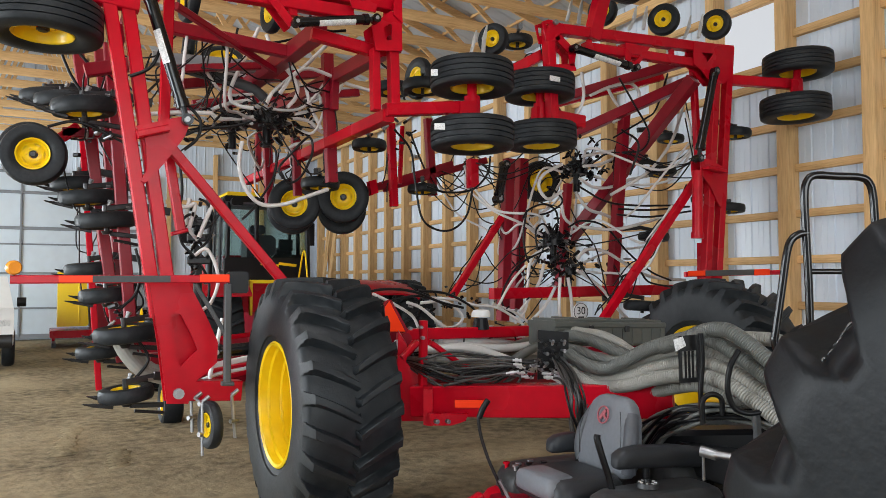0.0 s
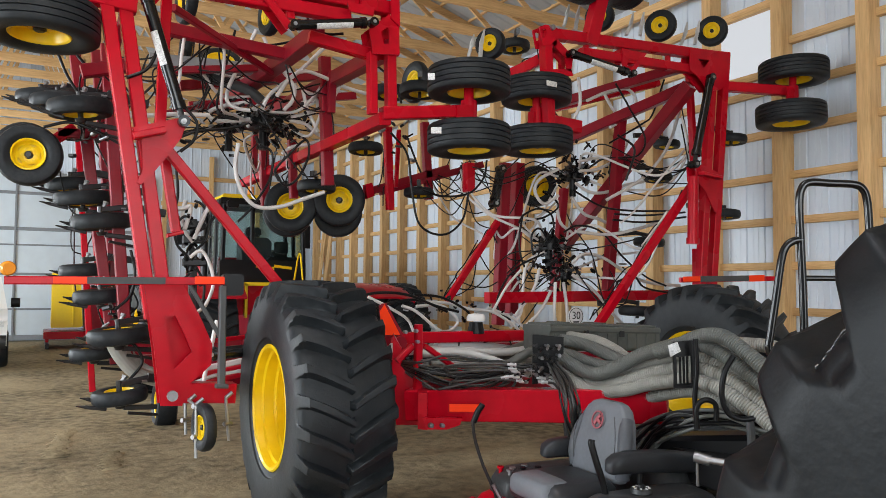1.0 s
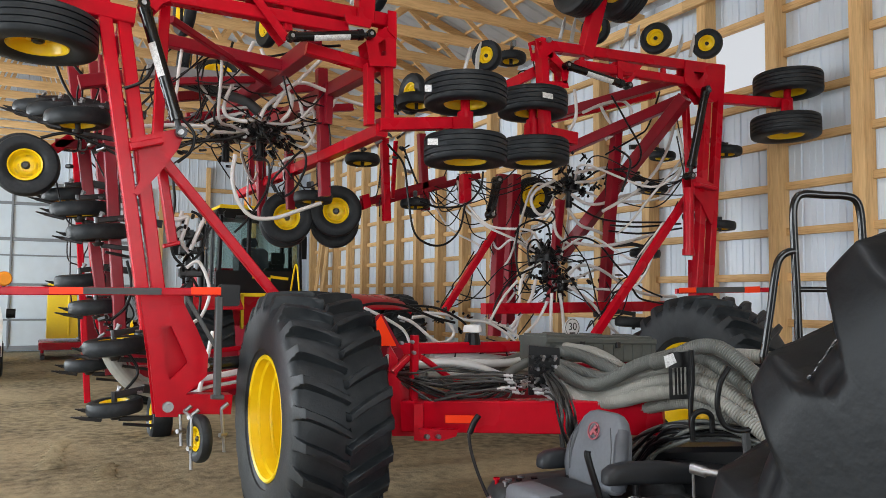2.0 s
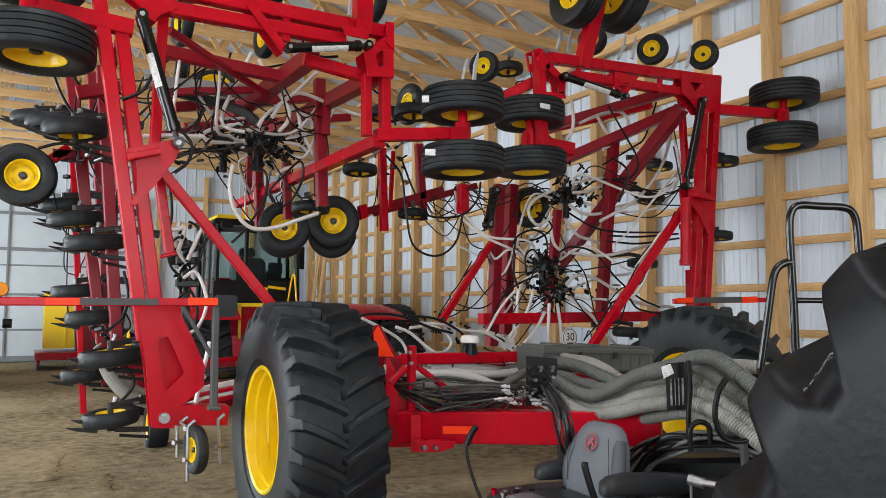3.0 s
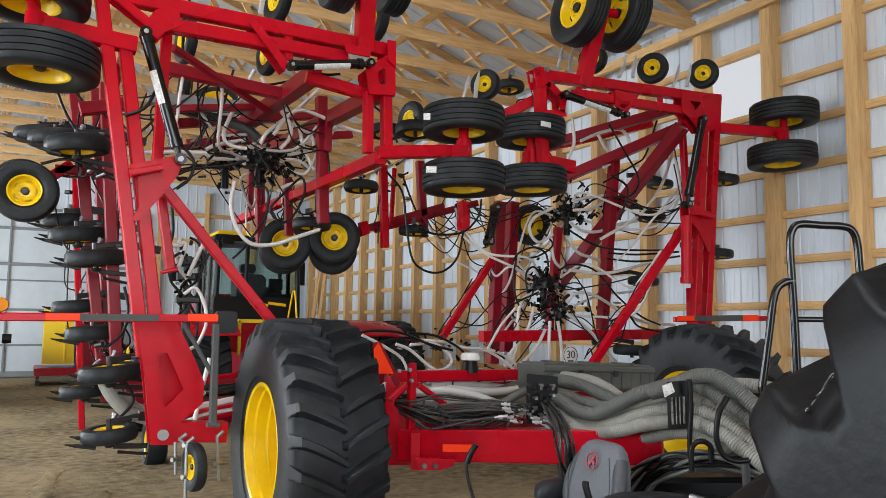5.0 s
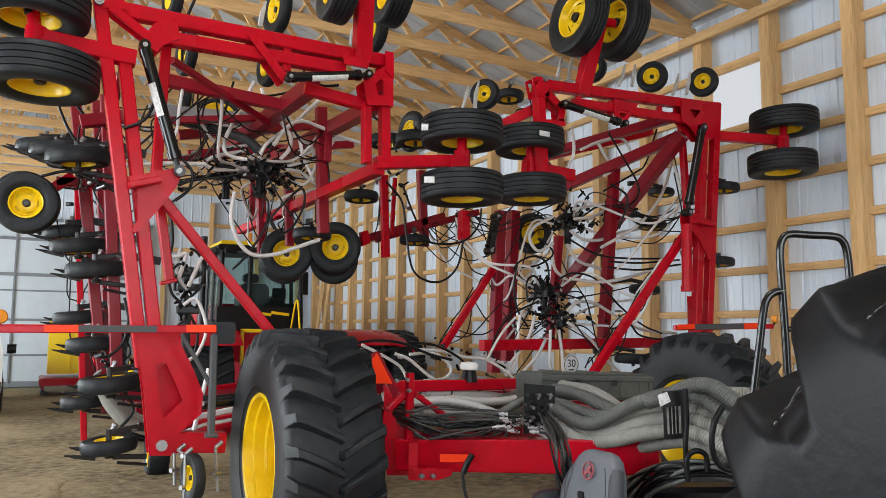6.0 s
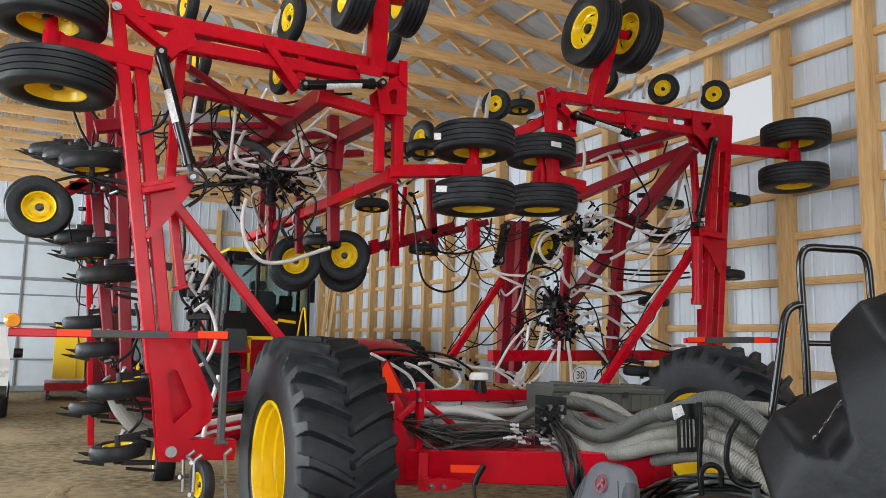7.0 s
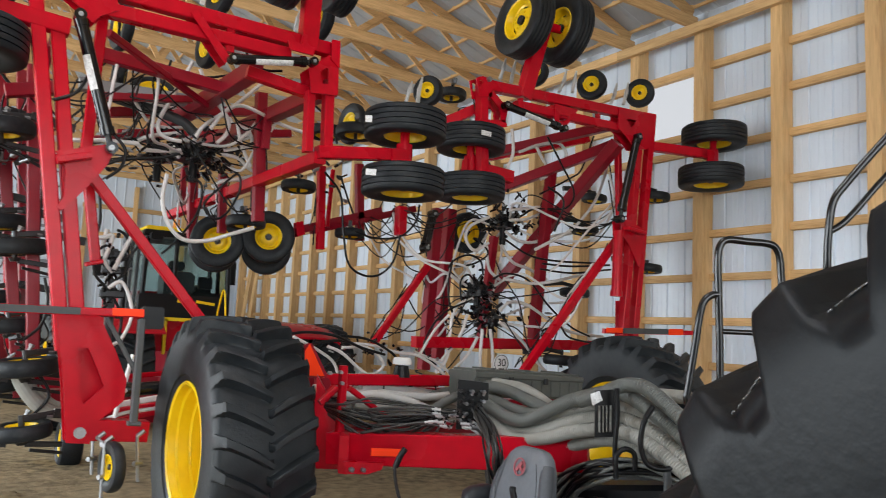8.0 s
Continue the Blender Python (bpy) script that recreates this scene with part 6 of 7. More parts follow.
trunk_hose([(3.572, 4.764, 1.382), (3.597, 4.621, 1.379), (3.626, 4.456, 1.353), (3.658, 4.274, 1.302), (3.688, 4.101, 1.261), (3.721, 3.912, 1.278), (3.760, 3.690, 1.364)], HOSE_SLATE, 0.046)
trunk_hose([(3.503, 4.672, 1.289), (3.528, 4.532, 1.279), (3.556, 4.371, 1.244), (3.587, 4.192, 1.229), (3.617, 4.022, 1.256), (3.657, 3.792, 1.329), (3.688, 3.619, 1.387)], HOSE_SLATE, 0.046)
trunk_hose([(3.386, 4.495, 1.276), (3.402, 4.403, 1.243), (3.425, 4.272, 1.200), (3.452, 4.121, 1.199), (3.481, 3.952, 1.269), (3.509, 3.792, 1.349), (3.539, 3.618, 1.407), (3.568, 3.453, 1.450), (3.589, 3.336, 1.448), (3.610, 3.216, 1.403), (3.630, 3.099, 1.338), (3.651, 2.980, 1.263)], HOSE_SLATE, 0.047)
trunk_hose([(3.476, 4.465, 1.193), (3.504, 4.307, 1.121), (3.522, 4.205, 1.132), (3.547, 4.057, 1.202), (3.580, 3.870, 1.288), (3.611, 3.693, 1.340), (3.637, 3.545, 1.367), (3.662, 3.405, 1.354), (3.685, 3.272, 1.311), (3.707, 3.146, 1.250), (3.731, 3.008, 1.165)], HOSE_GREY, 0.045)
trunk_hose([(3.432, 4.475, 1.194), (3.455, 4.342, 1.120), (3.486, 4.163, 1.104), (3.520, 3.970, 1.152), (3.552, 3.787, 1.227), (3.583, 3.614, 1.273), (3.604, 3.491, 1.296), (3.628, 3.353, 1.292), (3.651, 3.222, 1.261), (3.670, 3.115, 1.210), (3.691, 2.996, 1.138)], HOSE_GREY, 0.045)
trunk_hose([(3.393, 4.457, 1.178), (3.418, 4.314, 1.101), (3.447, 4.146, 1.070), (3.485, 3.931, 1.107), (3.516, 3.750, 1.164), (3.546, 3.579, 1.204), (3.571, 3.437, 1.227), (3.595, 3.302, 1.211), (3.614, 3.191, 1.180), (3.636, 3.068, 1.118), (3.662, 2.919, 1.032)], HOSE_GREY, 0.047)
trunk_hose([(3.583, 4.218, 1.049), (3.609, 4.071, 1.036), (3.641, 3.885, 1.055), (3.672, 3.708, 1.103), (3.702, 3.540, 1.137), (3.729, 3.382, 1.114), (3.755, 3.233, 1.046), (3.780, 3.092, 0.974)], HOSE_GREY, 0.044)
trunk_hose([(3.496, 3.624, 1.379), (3.522, 3.478, 1.432), (3.539, 3.378, 1.481), (3.556, 3.282, 1.510), (3.573, 3.182, 1.510), (3.588, 3.100, 1.473), (3.603, 3.014, 1.415), (3.623, 2.898, 1.330)], HOSE_SLATE, 0.046)
trunk_hose([(3.651, 4.797, 1.413), (3.676, 4.653, 1.400), (3.705, 4.488, 1.390), (3.733, 4.330, 1.343), (3.759, 4.179, 1.274), (3.785, 4.035, 1.248)], HOSE_GREY, 0.044)
trunk_hose([(4.089, 3.752, 1.413), (4.118, 3.583, 1.421), (4.146, 3.424, 1.425), (4.166, 3.309, 1.419), (4.188, 3.181, 1.393)], HOSE_GREY, 0.046)
cap = bm_new()
rod(cap, (3.634, 3.415, 1.491), (3.634, 3.414, 1.523), 0.02, 12, 0.016)
smooth(part("end_cap", cap, RED, drill, "small red plastic cap"))
bm = bm_new()
plate(bm, [(3.403, 3.402, 1.468), (3.518, 3.341, 1.479), (3.529, 3.349, 1.192), (3.415, 3.410, 1.185)], 0.012, hole=[(3.423, 3.396, 1.376), (3.501, 3.355, 1.383), (3.508, 3.359, 1.219), (3.432, 3.399, 1.213)])
for x in (0.25, 0.5, 0.75):
    a, b, c_, d_ = (Vector(q) for q in [(3.416, 3.389, 1.377), (3.494, 3.347, 1.384), (3.425, 3.392, 1.214), (3.500, 3.352, 1.221)])
    bar(bm, a.lerp(b, x), c_.lerp(d_, x), 0.014, 0.014, up=(0, 1, 0))
clampb = part("hose_clamp", bm, BLACK, drill, "black slotted hose clamp")
bm = bm_new()
plate(bm, [(3.357, 3.394, 1.447), (3.405, 3.368, 1.467), (3.424, 3.360, 1.413), (3.371, 3.390, 1.379)], 0.012)
part("tag", bm, LABEL, clampb, "crumpled white tag")
bm = bm_new()
sweep(bm, [(3.462, 3.280, 1.491), (3.474, 3.281, 1.323), (3.469, 3.292, 1.156), (3.478, 3.296, 0.972)], 0.015, 8)
smooth(part("hose_hanger", bm, BLACK, drill, "black hose hanger"), 80)
bm = bm_new()
sweep(bm, [(3.503, 3.036, 1.409), (3.459, 3.063, 1.312), (3.450, 3.074, 1.184), (3.486, 3.060, 1.082), (3.558, 3.024, 1.050), (3.634, 2.983, 1.063)], 0.016, 8)
smooth(part("hose_strap", bm, BLACK, drill, "black strap round the hose trunk"), 80)
for k in range(14):
    rng = random.Random(120 + k)
    base = [(3.416, 3.793, 0.719), (3.446, 3.658, 0.856), (3.443, 3.428, 0.977), (3.545, 3.258, 1.029), (3.656, 3.087, 1.013), (3.684, 2.847, 0.986)]
    pts = [Vector(p) + Vector((rng.uniform(-0.01, 0.01), 0.018 * (k - 7), rng.uniform(-0.045, 0.04))) for p in base]
    hose(pts, 0.013, HOSE_BLACK if k % 3 else HOSE_SLATE, 6, "cable", "black hydraulic line in the trunk")
bm = bm_new()
sweep(bm, [(3.407, 3.220, 0.974), (3.402, 3.217, 1.098), (3.444, 3.192, 1.144), (3.497, 3.166, 1.118), (3.505, 3.166, 1.023)], 0.016, 8)
smooth(part("hose_hook", bm, BLACK, drill, "black steel hose hook"), 80)
bm = bm_new()
bar(bm, (3.595, 3.005, 1.040), (3.609, 3.005, 0.877), 0.05, 0.03, up=(0, 1, 0))
part("hose_post", bm, GREY_TAPE, drill)
bm = bm_new()
rod(bm, (3.244, 3.085, 0.861), (3.282, 3.009, 0.848), 0.030, 10)
rod(bm, (3.266, 3.018, 0.854), (3.425, 2.651, 0.850), 0.020, 10)
bar(bm, (3.255, 3.079, 0.886), (3.264, 3.083, 0.698), 0.016, 0.016, up=(0, 1, 0))
smooth(part("ball_valve", bm, STEEL, drill, "steel coupling and pipe"))
bm = bm_new()
bar(bm, (3.543, 3.728, 0.697), (3.861, 3.102, 0.787), 0.25, 0.30, c=0.03)
part("hitch_box", bm, BLACK, drill, "black hitch housing under the lines")
bm = bm_new()
bar(bm, (3.616, 3.351, 0.662), (3.634, 3.371, 0.046), 0.12, 0.12, up=(0, 1, 0))
part("hitch_jack", bm, BLACK, drill, "black hitch stand on the floor")

# grey beam, dark tube and a wheel high in the first wing
beam("cross_tube", (0.936, 8.0, 4.030), (2.032, 8.0, 4.080), 0.11, 0.12, STEEL_GREY, label="grey painted cross tube")
bm = bm_new()
sweep(bm, [(1.179, 8.12, 4.020), (1.349, 8.12, 3.985), (1.650, 8.12, 3.940), (1.954, 8.12, 3.880), (2.10, 8.12, 3.78)], 0.055, 12)
smooth(part("delivery_tube", bm, GREY_TAPE, drill, "dark grey delivery tube"), 80)
small_wheel(drill, (1.759, 8.65, 4.260), (0.1, 0.75, -0.6), 0.26, 0.14, 0.62, name="packer_wheel", label="packer wheel lying flat on a folded wing")
small_wheel(drill, (1.41, 8.75, 4.40), (-1, 0.2, 0.1), 0.24, 0.14, 0.55, name="packer_wheel", label="packer wheel on a folded wing")
beam("opener_arm", (1.759, 8.65, 4.23), (1.6, 8.0, 4.08), 0.05, 0.06, DARK_STEEL)
beam("opener_arm", (1.41, 8.75, 4.40), (1.2, 8.0, 4.06), 0.05, 0.06, DARK_STEEL)


def loose_lines(lo, hi, count, seed, white_share, span=0.9, r=0.0105):
    """Slack lines clipped to the frame at both ends."""
    rng = random.Random(seed)
    spots = clip_points(lo, hi, rng, 120)
    if len(spots) < 10:
        return
    for k in range(count):
        a, ra = rng.choice(spots)
        b, rb = min(rng.sample(spots, 10), key=lambda s: abs((s[0] - a).length - span))
        far = (b - a).length
        m = a.lerp(b, 0.5) + Vector((rng.uniform(-0.12, 0.12), rng.uniform(-0.15, 0.0), -far * rng.uniform(0.10, 0.38)))
        white = rng.random() < white_share
        hose([a + ra * 0.35 + Vector((0, 0.05, 0)), a, m, b, b + rb * 0.35 + Vector((0, 0.05, 0))], r * (1.3 if white else 0.75), HOSE_WHITE if white else HOSE_BLACK, 6, label="milky white seed hose" if white else "black hose", steps=10)


loose_lines((-0.2, 6.4, 0.9), (1.5, 10.5, 4.2), 30, 41, 0.08)
loose_lines((0.9, 6.3, 3.2), (2.9, 10.6, 4.5), 18, 42, 0.1)
loose_lines((2.4, 6.4, 2.4), (4.9, 10.5, 3.7), 20, 43, 0.15, 0.6)
loose_lines((4.4, 6.5, 2.4), (7.2, 9.0, 4.3), 22, 44, 0.08)
loose_lines((4.2, 6.5, 1.1), (6.8, 9.0, 2.6), 9, 45, 0.06, 0.7)
loose_lines((2.2, 5.6, 0.85), (5.6, 8.6, 1.6), 14, 46, 0.1, 0.45)
loose_lines((0.0, 6.5, 0.85), (1.6, 9.6, 2.0), 20, 47, 0.12, 0.5)

# stickers on the flat wheels
for at, axis, w, h in (((4.671, 6.350, 3.899), (0.1, -1, 0), 0.14, 0.055), ((3.000, 5.740, 3.129), (-0.5, -1, 0), 0.09, 0.055), ((2.971, 5.780, 3.604), (-0.6, -1, 0), 0.06, 0.06), ((8.208, 5.840, 3.959), (0.45, -1, 0), 0.11, 0.06)):
    bm = bm_new()
    box(bm, (-w / 2, -0.003, -h / 2), (w / 2, 0.003, h / 2), 0.001)
    st = part("sticker", bm, LABEL)
    a = Vector(axis).normalized()
    under(st, drill, Matrix.Translation(at) @ Matrix.Rotation(math.atan2(a.x, -a.y), 4, "Z"))


# ---- tractor ahead of the drill ----
def tractor(at):
    x, y, _ = at
    tr = thing("tractor", at, "red articulated tractor with black cab and yellow trim", "tractor")

    def b(name, lo, hi, mat_, c=0.03, parent=None, label=""):
        bm = bm_new()
        box(bm, [u + v for u, v in zip(at, lo)], [u + v for u, v in zip(at, hi)], c)
        return part(name, bm, mat_, parent or tr, label)

    b("rear_frame", (-0.45, -2.6, 0.75), (0.45, 3.0, 1.25), RED_SHADED, 0.05)
    b("rear_deck", (-1.05, -1.6, 1.25), (1.05, -0.1, 1.78), RED, 0.08, label="red rear deck")
    b("hood", (-0.7, 1.4, 1.3), (0.7, 4.8, 2.35), RED, 0.15, label="red engine hood")
    for s in (-1, 1):
        fd = bm_new()
        rings = []
        inner, outer = Vector((4.890, 13.400, 1.828)), Vector((6.332, 13.400, 1.665))
        w0, w1, top = inner.x - 4.0, outer.x - 4.0, inner.z
        for k in range(9):
            a = radians(48 + k * 12)
            lift = 0.98 * (math.sin(a) - 1.0)
            prof = [(w0, 0.0), (w0 + 0.7 * (w1 - w0), 0.0), (w0 + 0.9 * (w1 - w0), -0.06), (w1, -0.20), (w1 - 0.03, -0.21), (w0 + 0.88 * (w1 - w0), -0.09), (w0 + 0.68 * (w1 - w0), -0.035), (w0, -0.035)]
            rings.append([Vector((x + s * u, 13.5 - 1.2 * math.cos(a), top + w + lift)) for u, w in prof])
        loft(fd, rings)
        smooth(part("fender", fd, RED, tr, "curved red fender"), 50)
    body = b("cab", (-0.85, 0.0, 1.75), (0.85, 1.35, 2.0), BLACK, 0.04, label="black cab with tinted glass")
    for px, py in ((-0.82, 0.04), (0.82, 0.04), (-0.82, 1.3), (0.82, 1.3), (-0.82, 0.7), (0.82, 0.7), (-0.25, 0.02)):
        bm = bm_new()
        bar(bm, (x + px, y + py, 1.95), (x + px * 0.96, y + py + 0.03, 3.35), 0.08, 0.08, up=(0, 1, 0), c=0.02)
        part("pillar", bm, BLACK, body)
    for k, (p0, p1) in enumerate((((-0.80, 0.06), (0.80, 0.06)), ((-0.82, 0.08), (-0.82, 1.28)), ((0.82, 0.08), (0.82, 1.28)), ((-0.8, 1.30), (0.8, 1.30)))):
        bm = bm_new()
        plate(bm, [(x + p0[0], y + p0[1], 2.0), (x + p1[0], y + p1[1], 2.0), (x + p1[0] * 0.97, y + p1[1] + 0.02, 3.32), (x + p0[0] * 0.97, y + p0[1] + 0.02, 3.32)], 0.01)
        part("glass", bm, CABGLASS, body, "greenish cab glass").visible_shadow = False
    b("cab_trim", (0.10, 0.12, 1.98), (0.80, 0.30, 2.34), BLACK, 0.06, body, "dark trim panel in the cab")
    b("monitor", (0.30, 0.34, 2.42), (0.58, 0.40, 2.66), BLACK, 0.02, body, "black control screen")
    b("headrest", (-0.16, 0.92, 2.78), (0.16, 1.06, 2.98), VINYL_DARK, 0.05, body)
    bm = bm_new()
    rod(bm, (x - 0.02, y + 1.22, 2.0), (x - 0.02, y + 1.05, 2.55), 0.035, 10)
    rod(bm, (x - 0.02, y + 1.06, 2.54), (x - 0.02, y + 1.04, 2.58), 0.19, 18)
    part("steering_wheel", bm, BLACK, body)
    b("seat", (-0.3, 0.6, 2.0), (0.3, 1.1, 2.75), VINYL_DARK, 0.08, body)
    b("console", (0.3, 0.5, 2.0), (0.6, 1.2, 2.5), BLACK, 0.05, body)
    roof = bm_new()
    box(roof, (x - 0.92, y - 0.15, 3.34), (x + 0.92, y + 1.45, 3.46), 0.05)
    rf = part("cab_roof", roof, BLACK, tr, "cab roof with yellow edge")
    b("roof_cap", (-0.86, -0.10, 3.455), (0.86, 1.4, 3.54), YELLOW, 0.04, rf, "yellow roof cap")
    for px in (-0.7, 0.05, 0.7):
        b("work_lamp", (px - 0.11, -0.30, 3.26), (px + 0.11, -0.16, 3.40), BLACK, 0.03, rf)
    bm = bm_new()
    rod(bm, (x - 0.25, y + 0.2, 3.56), (x - 0.25, y + 0.2, 3.74), 0.07, 14, 0.06)
    smooth(part("beacon", bm, AMBER, rf, "amber beacon"))
    b("engine_cover", (-0.9, -0.12, 1.74), (0.75, -0.02, 2.26), BLACK, 0.03, label="black panel with yellow stripe marks")
    for u0, u1, zz in ((-0.20, 0.0, 2.14), (0.0, 0.16, 2.12), (0.16, 0.32, 2.15), (0.32, 0.52, 2.13)):
        bm = bm_new()
        bar(bm, (x + u0, y - 0.13, zz), (x + u1, y - 0.13, zz + (0.03 if u0 > 0.4 else -0.02)), 0.012, 0.055, c=0.002)
        part("stripe", bm, YELLOW, tr, "yellow badge stripe")
    for px, h in ((0.42, 2.36),):
        bm = bm_new()
        sweep(bm, [(x + px, y - 1.2, 1.75), (x + px + 0.02, y - 1.0, h - 0.15), (x + px + 0.03, y - 0.9, h), (x + px + 0.05, y - 0.7, h - 0.05), (x + px + 0.06, y - 0.4, 1.8)], 0.018, 8)
        smooth(part("grab_rail", bm, YELLOW, tr, "yellow grab rail"), 80)
    b("step_frame", (-0.80, -1.75, 1.2), (-0.75, -1.68, 1.80), YELLOW, 0.01)
    b("step_top", (-0.80, -1.75, 1.76), (-0.30, -1.66, 1.82), YELLOW, 0.01)
    bm = bm_new()
    rod(bm, (x - 1.0, y + 0.9, 1.9), (x - 1.0, y + 0.9, 3.7), 0.07, 14)
    smooth(part("exhaust", bm, DARK_STEEL, tr))
    for s in (-1, 1):
        bm = bm_new()
        bar(bm, (x + s * 0.9, y + 1.6, 3.1), (x + s * 1.45, y + 1.6, 3.1), 0.03, 0.03)
        bar(bm, (x + s * 1.35, y + 1.6, 2.6), (x + s * 1.35, y + 1.6, 3.1), 0.22, 0.06, up=(0, 1, 0), c=0.02)
        part("mirror", bm, BLACK, tr)
    for s in (-1, 1):
        for yy in (-1.5, 3.4):
            for off in (1.35, 2.2):
                m = Matrix.Translation((x + s * off, y + yy, 0.90)) @ (Matrix() if s < 0 else Matrix.Rotation(math.pi, 4, "Z") @ Matrix.Rotation(math.pi, 4, "X"))
                rim = place("wheel", MESH["deep_rim"], tr, m, "yellow wheel")
                place("tyre", MESH["lug_tyre"], rim, m, "black lugged tractor tyre")
    return tr


CABGLASS = bpy.data.materials.new("cab_glass")
CABGLASS.use_nodes = True
cg = CABGLASS.node_tree.nodes["Principled BSDF"]
cg.inputs["Base Color"].default_value = (0.62, 0.74, 0.72, 1)
cg.inputs["Roughness"].default_value = 0.04
cg.inputs["Transmission Weight"].default_value = 1.0
cg.inputs["IOR"].default_value = 1.1
tractor((4.0, 15.0, 0))


# ---- riding mower in front of the drawbar ----
def soft_box(bm, lo, hi, c, taper=0.9):
    """An upholstered block: rounded rings from bottom to top."""
    (x0, y0, z0), (x1, y1, z1) = lo, hi
    cx, cy, hx, hy = (x0 + x1) / 2, (y0 + y1) / 2, (x1 - x0) / 2, (y1 - y0) / 2
    rings = []
    for q, s in ((0.0, 0.86), (0.08, 0.96), (0.3, 1.0), (0.7, 0.5 + taper * 0.5), (0.9, taper * 0.95), (1.0, taper * 0.82)):
        ring = []
        for k in range(28):
            a = k * math.tau / 28
            u, v = math.cos(a), math.sin(a)
            e = 0.32
            ring.append(Vector((cx + math.copysign(abs(u) ** e, u) * hx * s, cy + math.copysign(abs(v) ** e, v) * hy * s, z0 + (z1 - z0) * q)))
        rings.append(ring)
    loft(bm, rings)


mower = thing("riding_mower", (3.056, 3.699, 0.754), "red and black zero-turn mower with grey seat", "mower")
base = STOOD[mower.name].translation.copy()
base.z = 0
STOOD[mower.name] = Matrix.Translation(base)
mower.location = base
MT = Matrix.Translation(base) @ Matrix.Rotation(radians(180 - 2), 4, "Z")


def mpart(name, bm, mat_, label="", parent=None, sm=True):
    ob = part(name, bm, mat_)
    if sm:
        smooth(ob, 50)
    if label:
        ob["label"] = label
    return under(ob, parent or mower, MT)


SEATZ = 0.62
bm = bm_new()
rings = []
for q, w, thick in ((0.0, 0.46, 0.10), (0.12, 0.52, 0.13), (0.4, 0.52, 0.14), (0.7, 0.45, 0.13), (0.87, 0.37, 0.11), (0.945, 0.29, 0.08), (0.975, 0.20, 0.04)):
    ring = []
    for k in range(24):
        a = k * math.tau / 24
        u, v = math.cos(a), math.sin(a)
        ring.append(Vector((-0.02 - 0.10 * q + math.copysign(abs(u) ** 0.6, u) * thick / 2, math.copysign(abs(v) ** 0.45, v) * w / 2, SEATZ + 0.02 + 0.46 * q)))
    rings.append(ring)
loft(bm, rings)
seatback = mpart("backrest", bm, VINYL, "grey vinyl backrest with a faded red emblem")
lg = bm_new()
c = Vector((-0.012, 0.0, SEATZ + 0.36))
for k in range(20):
    a0, a1 = k * math.tau / 20, (k + 1) * math.tau / 20
    p0, p1 = (c + Vector((-0.012 * math.sin(a) * 0.9, 0.05 * math.cos(a), 0.05 * math.sin(a))) for a in (a0, a1))
    bar(lg, p0, p1, 0.008, 0.01, up=(1, 0, 0), c=0.001)
bar(lg, c + Vector((0, -0.03, -0.025)), c + Vector((-0.008, 0.02, 0.03)), 0.02, 0.012, up=(1, 0, 0), c=0.001)
bar(lg, c + Vector((0, 0.03, -0.02)), c + Vector((-0.004, -0.01, 0.01)), 0.02, 0.012, up=(1, 0, 0), c=0.001)
mpart("emblem", lg, LOGO_RED, "faded round red emblem", seatback, sm=False)
bm = bm_new()
soft_box(bm, (0.0, -0.27, SEATZ - 0.10), (0.50, 0.27, SEATZ + 0.05), 0.05, 0.92)
mpart("seat_cushion", bm, VINYL_DARK, "black and grey vinyl seat cushion")
bm = bm_new()
soft_box(bm, (0.30, -0.20, SEATZ - 0.06), (0.52, 0.20, SEATZ + 0.058), 0.05, 0.94)
mpart("seat_front", bm, VINYL, "grey front panel of the seat")
